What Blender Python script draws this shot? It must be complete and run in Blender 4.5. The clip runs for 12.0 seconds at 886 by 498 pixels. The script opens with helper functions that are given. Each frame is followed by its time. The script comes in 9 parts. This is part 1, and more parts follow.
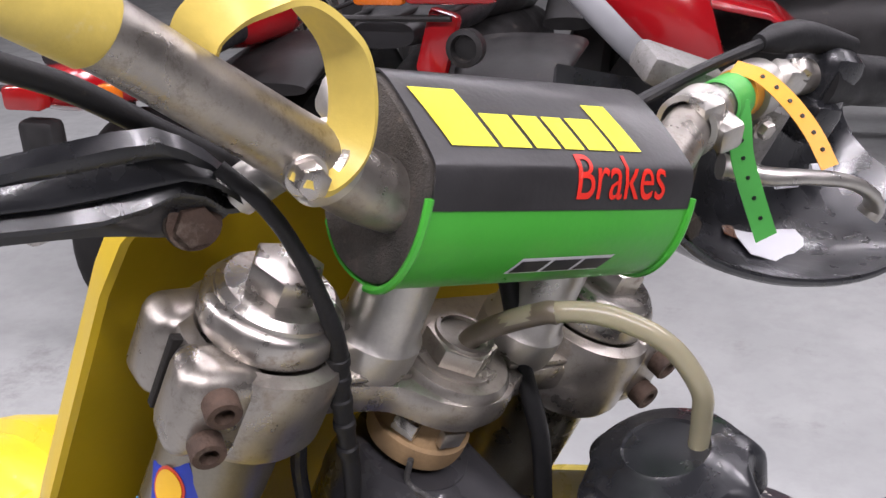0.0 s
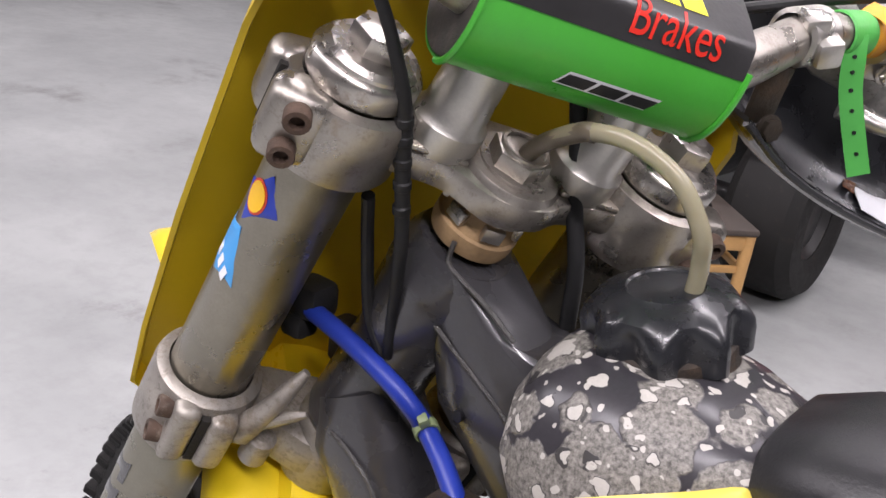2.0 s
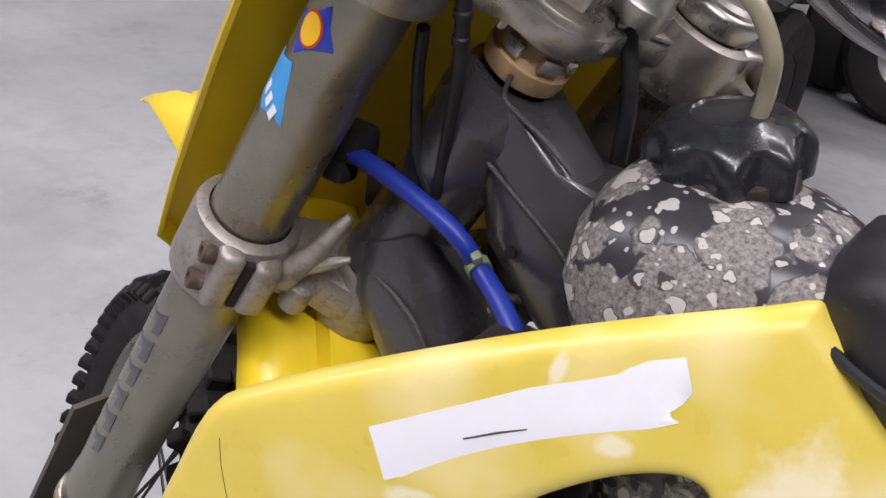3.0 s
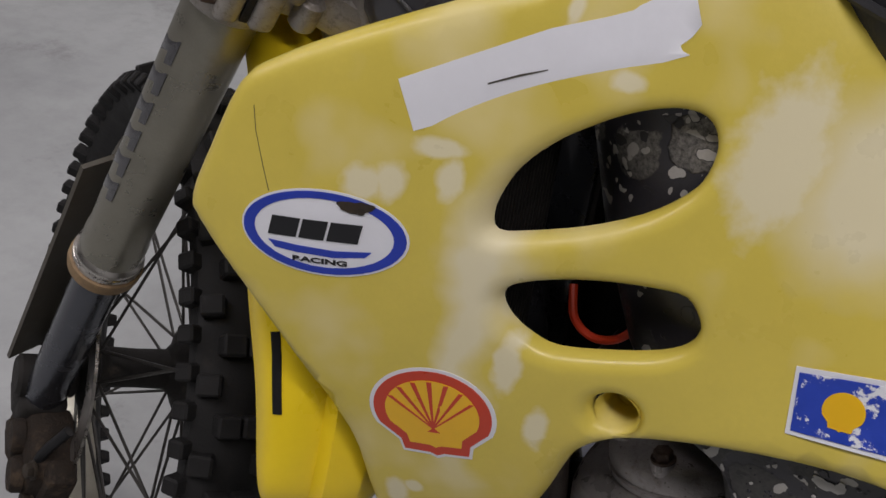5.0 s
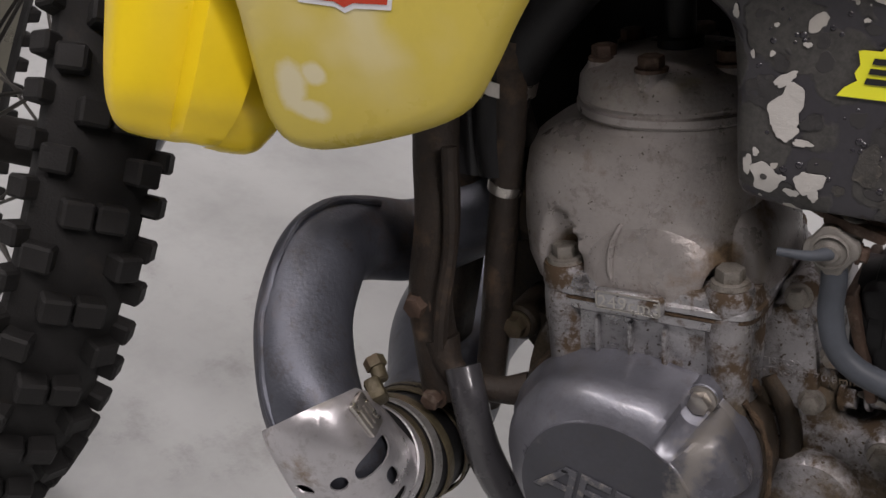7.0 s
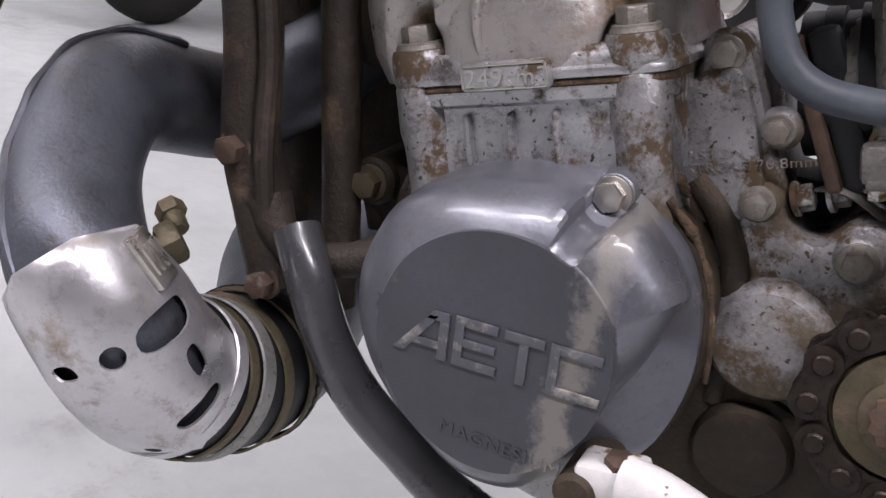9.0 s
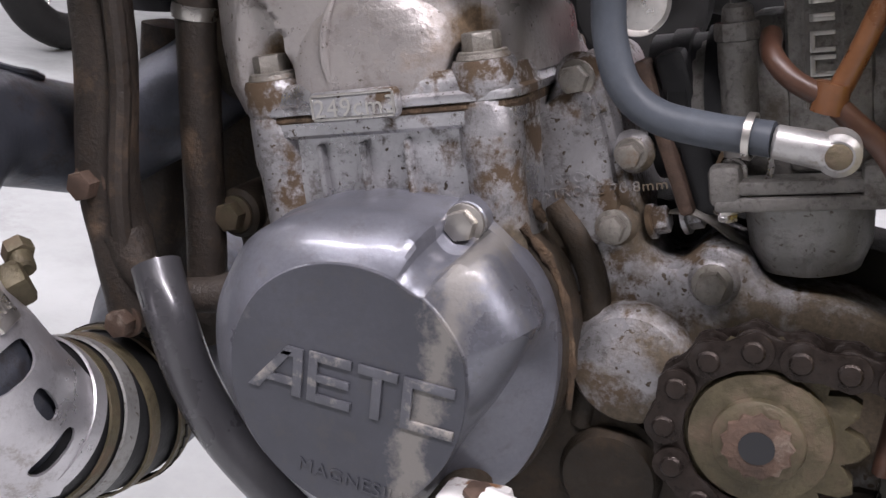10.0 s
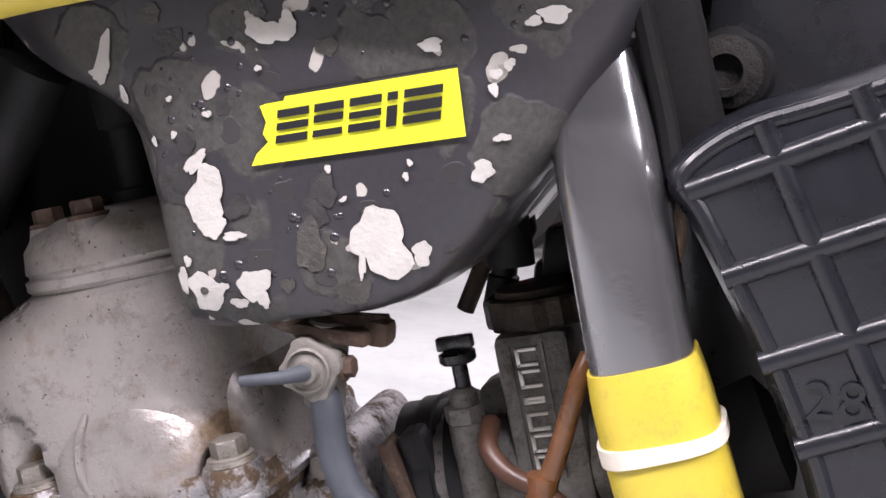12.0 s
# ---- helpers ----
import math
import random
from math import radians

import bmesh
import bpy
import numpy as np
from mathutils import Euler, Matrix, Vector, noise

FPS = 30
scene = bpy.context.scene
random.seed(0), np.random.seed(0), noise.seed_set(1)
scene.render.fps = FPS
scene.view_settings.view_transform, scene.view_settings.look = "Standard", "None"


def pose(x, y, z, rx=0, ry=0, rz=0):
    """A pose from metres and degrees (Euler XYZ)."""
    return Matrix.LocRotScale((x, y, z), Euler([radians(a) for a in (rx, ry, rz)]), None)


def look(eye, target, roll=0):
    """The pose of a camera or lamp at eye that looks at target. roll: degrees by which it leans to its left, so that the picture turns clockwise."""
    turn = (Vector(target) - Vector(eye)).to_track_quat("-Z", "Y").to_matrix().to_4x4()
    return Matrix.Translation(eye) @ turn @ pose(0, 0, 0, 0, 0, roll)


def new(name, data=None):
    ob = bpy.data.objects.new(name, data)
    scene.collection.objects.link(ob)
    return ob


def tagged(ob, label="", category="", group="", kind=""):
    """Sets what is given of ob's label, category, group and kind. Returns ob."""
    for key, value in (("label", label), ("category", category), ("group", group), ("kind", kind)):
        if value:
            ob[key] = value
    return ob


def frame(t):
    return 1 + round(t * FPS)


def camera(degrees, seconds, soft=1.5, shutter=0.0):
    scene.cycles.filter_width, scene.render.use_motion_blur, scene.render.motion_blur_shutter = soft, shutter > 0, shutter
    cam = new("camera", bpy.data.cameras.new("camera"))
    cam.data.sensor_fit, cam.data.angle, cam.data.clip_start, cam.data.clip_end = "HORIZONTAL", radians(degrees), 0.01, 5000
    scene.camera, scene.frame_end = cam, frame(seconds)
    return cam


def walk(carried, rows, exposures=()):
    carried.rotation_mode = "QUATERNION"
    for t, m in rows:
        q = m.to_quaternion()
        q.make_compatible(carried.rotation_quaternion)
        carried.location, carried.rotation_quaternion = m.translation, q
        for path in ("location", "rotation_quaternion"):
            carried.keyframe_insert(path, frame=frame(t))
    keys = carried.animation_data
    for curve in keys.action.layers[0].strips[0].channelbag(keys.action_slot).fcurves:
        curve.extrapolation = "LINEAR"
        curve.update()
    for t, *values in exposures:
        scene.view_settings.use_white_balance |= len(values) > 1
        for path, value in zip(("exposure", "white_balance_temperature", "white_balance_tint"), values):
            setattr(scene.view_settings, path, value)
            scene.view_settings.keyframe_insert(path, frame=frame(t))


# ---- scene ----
cam = camera(46.6, 12.0)
PATH = [
    (0, (-0.007, -0.38, 1.28), (-0.671, 1.353, 0.535), -3.3),
    (0.5, (0.061, -0.378, 1.277), (-0.773, 1.286, 0.545), -0.8),
    (1, (0.122, -0.409, 1.258), (-0.901, 1.16, 0.556), 3.8),
    (1.5, (0.144, -0.423, 1.239), (-0.966, 1.084, 0.534), 6.2),
    (2, (0.129, -0.428, 1.219), (-0.976, 1.064, 0.475), 6.9),
    (2.5, (0.106, -0.448, 1.198), (-0.928, 1.044, 0.358), 7.7),
    (2.7, (0.1, -0.458, 1.194), (-0.904, 1.034, 0.318), 7.6),
    (4.3, (0.064, -0.517, 1.126), (-0.67, 1.005, 0.058), 9.6),
    (4.5, (0.077, -0.529, 1.123), (-0.664, 0.975, 0.033), 9.1),
    (5, (0.12, -0.554, 1.099), (-0.681, 0.915, 0.003), 7.7),
    (5.5, (0.145, -0.556, 1.042), (-0.689, 0.892, -0.056), 7.2),
    (6, (0.157, -0.549, 0.987), (-0.649, 0.904, -0.125), 7.6),
    (6.5, (0.161, -0.535, 0.904), (-0.65, 0.93, -0.189), 8.5),
    (7, (0.166, -0.51, 0.806), (-0.605, 1.014, -0.236), 10.2),
    (7.2, (0.173, -0.49, 0.768), (-0.607, 1.038, -0.259), 10.3),
    (8.8, (0.189, -0.432, 0.603), (-0.549, 1.275, -0.134), 9.3),
    (9, (0.191, -0.432, 0.598), (-0.525, 1.289, -0.125), 9.2),
    (9.5, (0.208, -0.428, 0.593), (-0.46, 1.321, -0.111), 9.1),
    (10, (0.217, -0.412, 0.605), (-0.403, 1.366, -0.068), 8.7),
    (10.5, (0.23, -0.398, 0.639), (-0.349, 1.416, 0.028), 7.0),
    (11, (0.243, -0.395, 0.673), (-0.296, 1.467, 0.178), 5.5),
    (11.5, (0.249, -0.4, 0.694), (-0.277, 1.489, 0.303), 4.1),
    (12, (0.266, -0.397, 0.699), (-0.24, 1.509, 0.363), 4.0),
]
EXPOSURES = [(0.0, -0.04, 6500, 23), (0.5, -0.05, 6520, 22), (1.0, 0.0, 6570, 21), (1.5, 0.0, 6640, 21), (2.0, 0.06, 6640, 22), (2.5, -0.10, 6600, 22), (2.7, -0.16, 6550, 22), (4.5, -1.15, 6500, 17), (5.5, -1.23, 7000, 20), (6.0, -1.12, 7150, 20), (6.5, -0.92, 7050, 20), (7.0, -0.67, 6950, 20), (9.0, 0.15, 6500, 22), (9.5, 0.32, 6500, 22), (10.5, 0.55, 6480, 21), (12.0, 0.88, 6600, 25)]
walk(cam, [(t, look(eye, target, roll)) for t, eye, target, roll in PATH], EXPOSURES)
LAMP = 60.0

# ---- light ----
world = bpy.data.worlds.new("world")
scene.world = world
world.use_nodes = True
world.node_tree.nodes["Background"].inputs[0].default_value = (0.75, 0.85, 1.0, 1)
world.node_tree.nodes["Background"].inputs[1].default_value = 0.15


def area_lamp(name, where, target, sx, sy, watts, colour=(1, 1, 1)):
    data = bpy.data.lights.new(name, "AREA")
    data.shape, data.size, data.size_y, data.energy, data.color = "RECTANGLE", sx, sy, watts, colour
    lamp = new(name, data)
    lamp.matrix_world = look(where, target)
    return lamp


# rows of fluorescent tubes under the ceiling of the workshop
for ly, watts in ((-1.65, 1.60), (1.3, 0.92), (4.2, 0.75)):
    # unseen lamps; column -5.6 added and 2.2 raised to brighten the floor
    for lx in (-5.6, -3.0, -0.4, 2.2):
        area_lamp("ceiling_tube_lamp", (lx, ly, 3.35), (lx, ly + 0.001, 0), 2.3, 0.18, LAMP * watts * {-5.6: 1.0, -3.0: 0.85, -0.4: 1.0, 2.2: 1.4}[lx], (0.97, 0.98, 1.0))

# ---- materials ----


def nd(nt, kind, **values):
    n = nt.nodes.new("ShaderNode" + kind)
    for key, v in values.items():
        n.inputs[key.replace("_", " ")].default_value = v
    return n


def mixc(nt, fac, a, b):
    m = nt.nodes.new("ShaderNodeMix")
    m.data_type = "RGBA"
    for sock, v in ((m.inputs[0], fac), (m.inputs[6], a), (m.inputs[7], b)):
        if isinstance(v, (int, float)):
            sock.default_value = v
        elif isinstance(v, tuple):
            sock.default_value = (*v, 1) if len(v) == 3 else v
        else:
            nt.links.new(v, sock)
    return m.outputs[2]


def ramp(nt, src, a, b, va=0.0, vb=1.0):
    r = nt.nodes.new("ShaderNodeMapRange")
    r.inputs[1].default_value, r.inputs[2].default_value, r.inputs[3].default_value, r.inputs[4].default_value = a, b, va, vb
    nt.links.new(src, r.inputs[0])
    return r.outputs[0]


def mat(name, base, rough=0.5, metal=0.0, var=0.25, fine=300.0, coarse=25.0, bump=0.15, dirt=None, dirt_at=0.55, dirt_soft=0.12, dirt_detail=8.0,
        coat=0.0, rough_var=0.12, spots=None, spot_size=60.0, spot_at=0.25, transmission=0.0, spec=0.5, grit=0.0):
    """Base colour broken by fine and coarse noise, with patches of dirt or wear and small spots of another colour."""
    m = bpy.data.materials.new(name)
    m.use_nodes = True
    nt = m.node_tree
    bsdf = nt.nodes["Principled BSDF"]
    pos = nt.nodes.new("ShaderNodeTexCoord").outputs["Object"]
    nf = nd(nt, "TexNoise", Scale=fine, Detail=4.0, Roughness=0.65)
    nc = nd(nt, "TexNoise", Scale=coarse, Detail=5.0, Roughness=0.6)
    nt.links.new(pos, nf.inputs["Vector"])
    nt.links.new(pos, nc.inputs["Vector"])
    dark = tuple(c * (1 - var) for c in base)
    lite = tuple(min(1, c * (1 + var * 0.6)) for c in base)
    col = mixc(nt, ramp(nt, nc.outputs[0], 0.3, 0.7), dark, lite)
    col = mixc(nt, ramp(nt, nf.outputs[0], 0.25, 0.75, 0.0, 0.5), col, dark)
    rough_out = ramp(nt, nc.outputs[0], 0.3, 0.7, max(0.03, rough - rough_var), min(1, rough + rough_var))
    metal_out = None
    if spots:
        vo = nd(nt, "TexNoise", Scale=spot_size, Detail=2.0, Roughness=0.5)
        nt.links.new(pos, vo.inputs["Vector"])
        s = ramp(nt, vo.outputs[0], spot_at, spot_at + 0.03)
        col = mixc(nt, s, col, spots)
    if grit:
        ng = nd(nt, "TexNoise", Scale=coarse * 3.5, Detail=9.0, Roughness=0.82)
        nt.links.new(pos, ng.inputs["Vector"])
        col = mixc(nt, ramp(nt, ng.outputs[0], 0.52, 0.62, 0.0, grit), col, tuple(c * 0.45 for c in (dirt or base)))
    if dirt:
        ndn = nd(nt, "TexNoise", Scale=coarse * 0.7, Detail=dirt_detail, Roughness=0.72 if dirt_detail > 5 else 0.5)
        nt.links.new(pos, ndn.inputs["Vector"])
        d = ramp(nt, ndn.outputs[0], dirt_at, dirt_at + dirt_soft)
        col = mixc(nt, d, col, dirt)
        rr = nt.nodes.new("ShaderNodeMix")
        nt.links.new(d, rr.inputs[0])
        nt.links.new(rough_out, rr.inputs[2])
        rr.inputs[3].default_value = 0.85
        rough_out = rr.outputs[0]
        if metal:
            metal_out = ramp(nt, d, 0, 1, metal, 0.05)
    nt.links.new(col, bsdf.inputs["Base Color"])
    nt.links.new(rough_out, bsdf.inputs["Roughness"])
    if metal_out:
        nt.links.new(metal_out, bsdf.inputs["Metallic"])
    else:
        bsdf.inputs["Metallic"].default_value = metal
    bsdf.inputs["Coat Weight"].default_value = coat
    bsdf.inputs["Coat Roughness"].default_value = 0.12
    bsdf.inputs["Transmission Weight"].default_value = transmission
    bsdf.inputs["Specular IOR Level"].default_value = spec
    if bump:
        bp = nd(nt, "Bump", Strength=bump, Distance=0.002)
        nt.links.new(nf.outputs[0], bp.inputs["Height"])
        nt.links.new(bp.outputs[0], bsdf.inputs["Normal"])
    return m


CAST = mat("cast_aluminium", (0.47, 0.465, 0.475), 0.34, 0.78, 0.25, 500, 30, 0.22, (0.066, 0.041, 0.021), 0.49, 0.07, spots=(0.08, 0.065, 0.05), spot_size=340, spot_at=0.66, grit=0.6)
CAST_GREY = mat("dull_grey_casting", (0.27, 0.265, 0.255), 0.45, 0.5, 0.25, 500, 60, 0.25, (0.14, 0.115, 0.085), 0.56, 0.2, spots=(0.10, 0.085, 0.07), spot_size=360, spot_at=0.67, grit=0.4)
SLEEVE = mat("chalky_yellow_sleeve", (0.60, 0.47, 0.05), 0.42, 0.0, 0.12, 260, 18, 0.06, (0.38, 0.31, 0.15), 0.60, 0.14, grit=0.3)
NUT = mat("corroded_nut", (0.27, 0.25, 0.22), 0.5, 0.55, 0.35, 500, 90, 0.35, (0.13, 0.09, 0.055), 0.55, 0.15, grit=0.5)
CLEAN_CAST = mat("clean_aluminium", (0.60, 0.58, 0.54), 0.34, 0.85, 0.2, 600, 40, 0.12, (0.30, 0.26, 0.20), 0.66, 0.2)
BARREL = mat("painted_barrel", (0.37, 0.342, 0.325), 0.34, 0.45, 0.2, 420, 25, 0.25, (0.16, 0.105, 0.062), 0.55, 0.16, spots=(0.10, 0.085, 0.07), spot_size=430, spot_at=0.69, grit=0.35)
PITTED = mat("pitted_crankcase", (0.37, 0.36, 0.365), 0.36, 0.68, 0.3, 500, 35, 0.30, (0.070, 0.044, 0.023), 0.505, 0.07, spots=(0.085, 0.066, 0.048), spot_size=360, spot_at=0.645, grit=0.55)
GRIME = mat("grimy_case", (0.044, 0.035, 0.026), 0.55, 0.15, 0.5, 400, 40, 0.4, (0.075, 0.050, 0.030), 0.5, 0.2, grit=0.6, spec=0.28)
CALIPER = mat("muddy_caliper", (0.030, 0.022, 0.016), 0.75, 0.05, 0.5, 380, 60, 0.8, (0.075, 0.052, 0.034), 0.52, 0.15, grit=0.7, spec=0.25)
CHIPPED_WHITE = mat("chipped_white_paint", (0.66, 0.64, 0.62), 0.42, 0.0, 0.2, 400, 40, 0.2, (0.17, 0.085, 0.04), 0.58, 0.06, spots=(0.12, 0.06, 0.03), spot_size=150, spot_at=0.67)
UNION = mat("dull_silver_union", (0.42, 0.41, 0.40), 0.4, 0.7, 0.25, 500, 60, 0.15, (0.16, 0.12, 0.08), 0.58, 0.12, grit=0.3)
DUSTY_CAST = mat("dusty_clamp_casting", (0.40, 0.37, 0.33), 0.45, 0.6, 0.3, 600, 40, 0.2, (0.13, 0.10, 0.065), 0.54, 0.14, grit=0.45)
DARK_GRIME = mat("dark_muddy_casting", (0.024, 0.0216, 0.0192), 0.7, 0.1, 0.5, 400, 50, 0.4, (0.09, 0.07, 0.05), 0.6, 0.2, spec=0.28)
# fork guards: the shade inside their channel is put into this dark base
GUARD = mat("grey_beige_plastic", (0.075, 0.066, 0.05), 0.55, 0.0, 0.2, 300, 25, 0.1, (0.13, 0.11, 0.085), 0.6, 0.2)
ALU = mat("worn_aluminium", (0.42, 0.39, 0.35), 0.33, 0.85, 0.2, 700, 35, 0.1, (0.24, 0.19, 0.135), 0.60, 0.16, grit=0.35)
FORK = mat("fork_tube_anodising", (0.32, 0.295, 0.24), 0.32, 0.8, 0.3, 600, 22, 0.08, (0.50, 0.42, 0.10), 0.60, 0.14)
FORK_LOW = mat("fork_lower_anodising", (0.29, 0.275, 0.225), 0.33, 0.75, 0.2, 600, 25, 0.08, (0.19, 0.155, 0.11), 0.6, 0.2)
STEEL = mat("plated_steel", (0.55, 0.52, 0.48), 0.3, 0.95, 0.2, 500, 60, 0.08, (0.22, 0.15, 0.09), 0.6, 0.15)
RUSTY = mat("rusty_steel", (0.105, 0.066, 0.047), 0.72, 0.25, 0.5, 500, 90, 0.4, (0.24, 0.20, 0.16), 0.56, 0.2)
STANCHION = mat("dark_stanchion", (0.10, 0.105, 0.12), 0.25, 0.8, 0.2, 300, 30, 0.05, (0.20, 0.17, 0.13), 0.68, 0.2)
TAN_RUBBER = mat("tan_wiper_seal", (0.34, 0.22, 0.11), 0.7, 0.0, 0.4, 400, 60, 0.2, (0.14, 0.10, 0.06), 0.58, 0.2)
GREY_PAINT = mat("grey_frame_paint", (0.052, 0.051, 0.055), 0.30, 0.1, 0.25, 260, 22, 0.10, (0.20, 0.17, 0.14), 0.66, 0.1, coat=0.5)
DIRTY_FRAME = mat("dirty_frame_paint", (0.0413, 0.033, 0.027), 0.55, 0.1, 0.4, 350, 40, 0.5, (0.115, 0.078, 0.052), 0.52, 0.16, grit=0.6, spec=0.28)
BLACK_PLASTIC = mat("black_plastic", (0.018, 0.019, 0.022), 0.3, 0.0, 0.3, 350, 40, 0.08, (0.11, 0.095, 0.08), 0.68, 0.25, coat=0.25)
AIRBOX = mat("airbox_plastic", (0.011, 0.012, 0.016), 0.30, 0.0, 0.3, 300, 40, 0.1, (0.075, 0.065, 0.055), 0.64, 0.25, coat=0.2, spec=0.45)
BLACK_RUBBER = mat("black_rubber", (0.016, 0.016, 0.0168), 0.5, 0.0, 0.3, 400, 60, 0.15, (0.09, 0.075, 0.06), 0.66, 0.2, spec=0.28)
TYRE = mat("dusty_tyre_rubber", (0.014, 0.0135, 0.013), 0.7, 0.0, 0.4, 500, 40, 0.35, (0.040, 0.034, 0.027), 0.58, 0.25, spec=0.28)
SPOKE = mat("tarnished_spoke", (0.07, 0.066, 0.06), 0.45, 0.6, 0.3, 300, 60, 0.1)
YELLOW = mat("bright_yellow_plastic", (0.80, 0.58, 0.015), 0.33, 0.0, 0.06, 200, 12, 0.03, (0.42, 0.34, 0.14), 0.68, 0.16, 8.0, coat=0.15)
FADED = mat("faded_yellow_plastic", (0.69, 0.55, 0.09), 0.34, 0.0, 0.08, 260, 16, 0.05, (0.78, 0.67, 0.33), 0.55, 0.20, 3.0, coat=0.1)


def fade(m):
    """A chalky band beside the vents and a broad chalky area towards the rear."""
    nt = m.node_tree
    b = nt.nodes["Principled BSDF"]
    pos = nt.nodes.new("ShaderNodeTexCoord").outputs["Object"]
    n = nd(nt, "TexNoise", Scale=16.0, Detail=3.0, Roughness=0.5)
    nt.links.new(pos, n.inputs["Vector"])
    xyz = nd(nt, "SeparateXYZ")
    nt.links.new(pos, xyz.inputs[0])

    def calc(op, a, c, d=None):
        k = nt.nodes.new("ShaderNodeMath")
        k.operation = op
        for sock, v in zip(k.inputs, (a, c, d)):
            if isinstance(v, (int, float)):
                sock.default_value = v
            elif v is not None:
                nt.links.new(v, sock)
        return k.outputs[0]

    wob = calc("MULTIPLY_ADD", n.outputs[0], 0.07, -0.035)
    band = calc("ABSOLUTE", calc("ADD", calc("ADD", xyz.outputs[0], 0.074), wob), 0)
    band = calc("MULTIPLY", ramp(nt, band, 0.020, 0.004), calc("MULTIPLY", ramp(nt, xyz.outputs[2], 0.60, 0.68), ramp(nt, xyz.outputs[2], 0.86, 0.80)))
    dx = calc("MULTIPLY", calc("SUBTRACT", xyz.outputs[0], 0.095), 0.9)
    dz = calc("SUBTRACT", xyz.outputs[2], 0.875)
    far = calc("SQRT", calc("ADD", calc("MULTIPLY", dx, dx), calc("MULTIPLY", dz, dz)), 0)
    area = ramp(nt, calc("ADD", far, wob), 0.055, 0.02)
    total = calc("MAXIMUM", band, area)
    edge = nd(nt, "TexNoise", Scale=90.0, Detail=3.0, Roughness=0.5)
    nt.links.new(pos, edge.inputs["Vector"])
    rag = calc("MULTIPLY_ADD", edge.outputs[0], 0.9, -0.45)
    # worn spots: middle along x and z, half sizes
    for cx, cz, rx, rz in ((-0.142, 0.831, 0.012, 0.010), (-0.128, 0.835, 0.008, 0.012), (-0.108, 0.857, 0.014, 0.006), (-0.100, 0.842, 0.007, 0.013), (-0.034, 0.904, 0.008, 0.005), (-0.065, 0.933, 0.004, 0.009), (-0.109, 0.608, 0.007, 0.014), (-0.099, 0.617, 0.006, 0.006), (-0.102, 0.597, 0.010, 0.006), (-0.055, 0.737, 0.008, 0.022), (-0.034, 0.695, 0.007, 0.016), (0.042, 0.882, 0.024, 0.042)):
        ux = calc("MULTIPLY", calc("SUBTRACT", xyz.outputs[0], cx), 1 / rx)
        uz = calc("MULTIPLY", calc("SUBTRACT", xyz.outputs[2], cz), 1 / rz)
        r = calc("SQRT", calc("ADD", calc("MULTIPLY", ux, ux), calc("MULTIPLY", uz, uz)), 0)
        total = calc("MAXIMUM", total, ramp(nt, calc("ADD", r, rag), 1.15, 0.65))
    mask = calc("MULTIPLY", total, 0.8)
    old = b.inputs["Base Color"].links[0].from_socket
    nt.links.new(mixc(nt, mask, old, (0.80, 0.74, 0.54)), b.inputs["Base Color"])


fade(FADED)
PLATE_YELLOW = mat("number_plate_yellow", (0.66, 0.46, 0.012), 0.4, 0.0, 0.1, 200, 12, 0.04, (0.38, 0.28, 0.06), 0.66, 0.2)
WHITE = mat("white_vinyl", (0.78, 0.79, 0.82), 0.45, 0.0, 0.05, 200, 20, 0.04, (0.55, 0.53, 0.50), 0.72, 0.15)
GREEN = mat("green_vinyl", (0.045, 0.40, 0.035), 0.34, 0.0, 0.1, 240, 20, 0.08, (0.05, 0.20, 0.03), 0.68, 0.2, coat=0.15)
PAD_BLACK = mat("black_vinyl", (0.028, 0.027, 0.028), 0.38, 0.0, 0.3, 240, 25, 0.1, (0.11, 0.10, 0.09), 0.68, 0.2, coat=0.1)
FOAM = mat("grey_foam", (0.085, 0.075, 0.065), 0.95, 0.0, 0.5, 700, 80, 0.8, (0.16, 0.13, 0.10), 0.55, 0.2)
INK_YELLOW = mat("yellow_print", (0.85, 0.78, 0.02), 0.45, 0.0, 0.08, 200, 30, 0.03)
INK_RED = mat("red_print", (0.70, 0.025, 0.012), 0.45, 0.0, 0.1, 200, 30, 0.03)
INK_BLACK = mat("black_print", (0.012, 0.012, 0.014), 0.4, 0.0, 0.2, 200, 30, 0.03)
INK_BLUE = mat("blue_print", (0.02, 0.05, 0.42), 0.4, 0.0, 0.15, 220, 60, 0.03)
WORN_BLUE = mat("scratched_blue_print", (0.02, 0.06, 0.45), 0.45, 0.0, 0.15, 220, 90, 0.05, (0.75, 0.77, 0.80), 0.56, 0.03)
SKY_BLUE = mat("light_blue_vinyl", (0.05, 0.33, 0.72), 0.4, 0.0, 0.08, 220, 30, 0.03)
SHELL_YELLOW = mat("sticker_yellow", (0.88, 0.50, 0.01), 0.35, 0.0, 0.05, 220, 30, 0.03, coat=0.3)
SHELL_RED = mat("sticker_red", (0.60, 0.045, 0.012), 0.35, 0.0, 0.08, 220, 30, 0.03, coat=0.3)
LIME = mat("sticker_lime_yellow", (0.80, 0.80, 0.03), 0.35, 0.0, 0.06, 220, 30, 0.03, (0.5, 0.5, 0.2), 0.74, 0.1, coat=0.3)
LETTER = mat("scuffed_raised_letter", (0.105, 0.107, 0.120), 0.42, 0.4, 0.3, 400, 60, 0.15, (0.34, 0.31, 0.27), 0.55, 0.15)
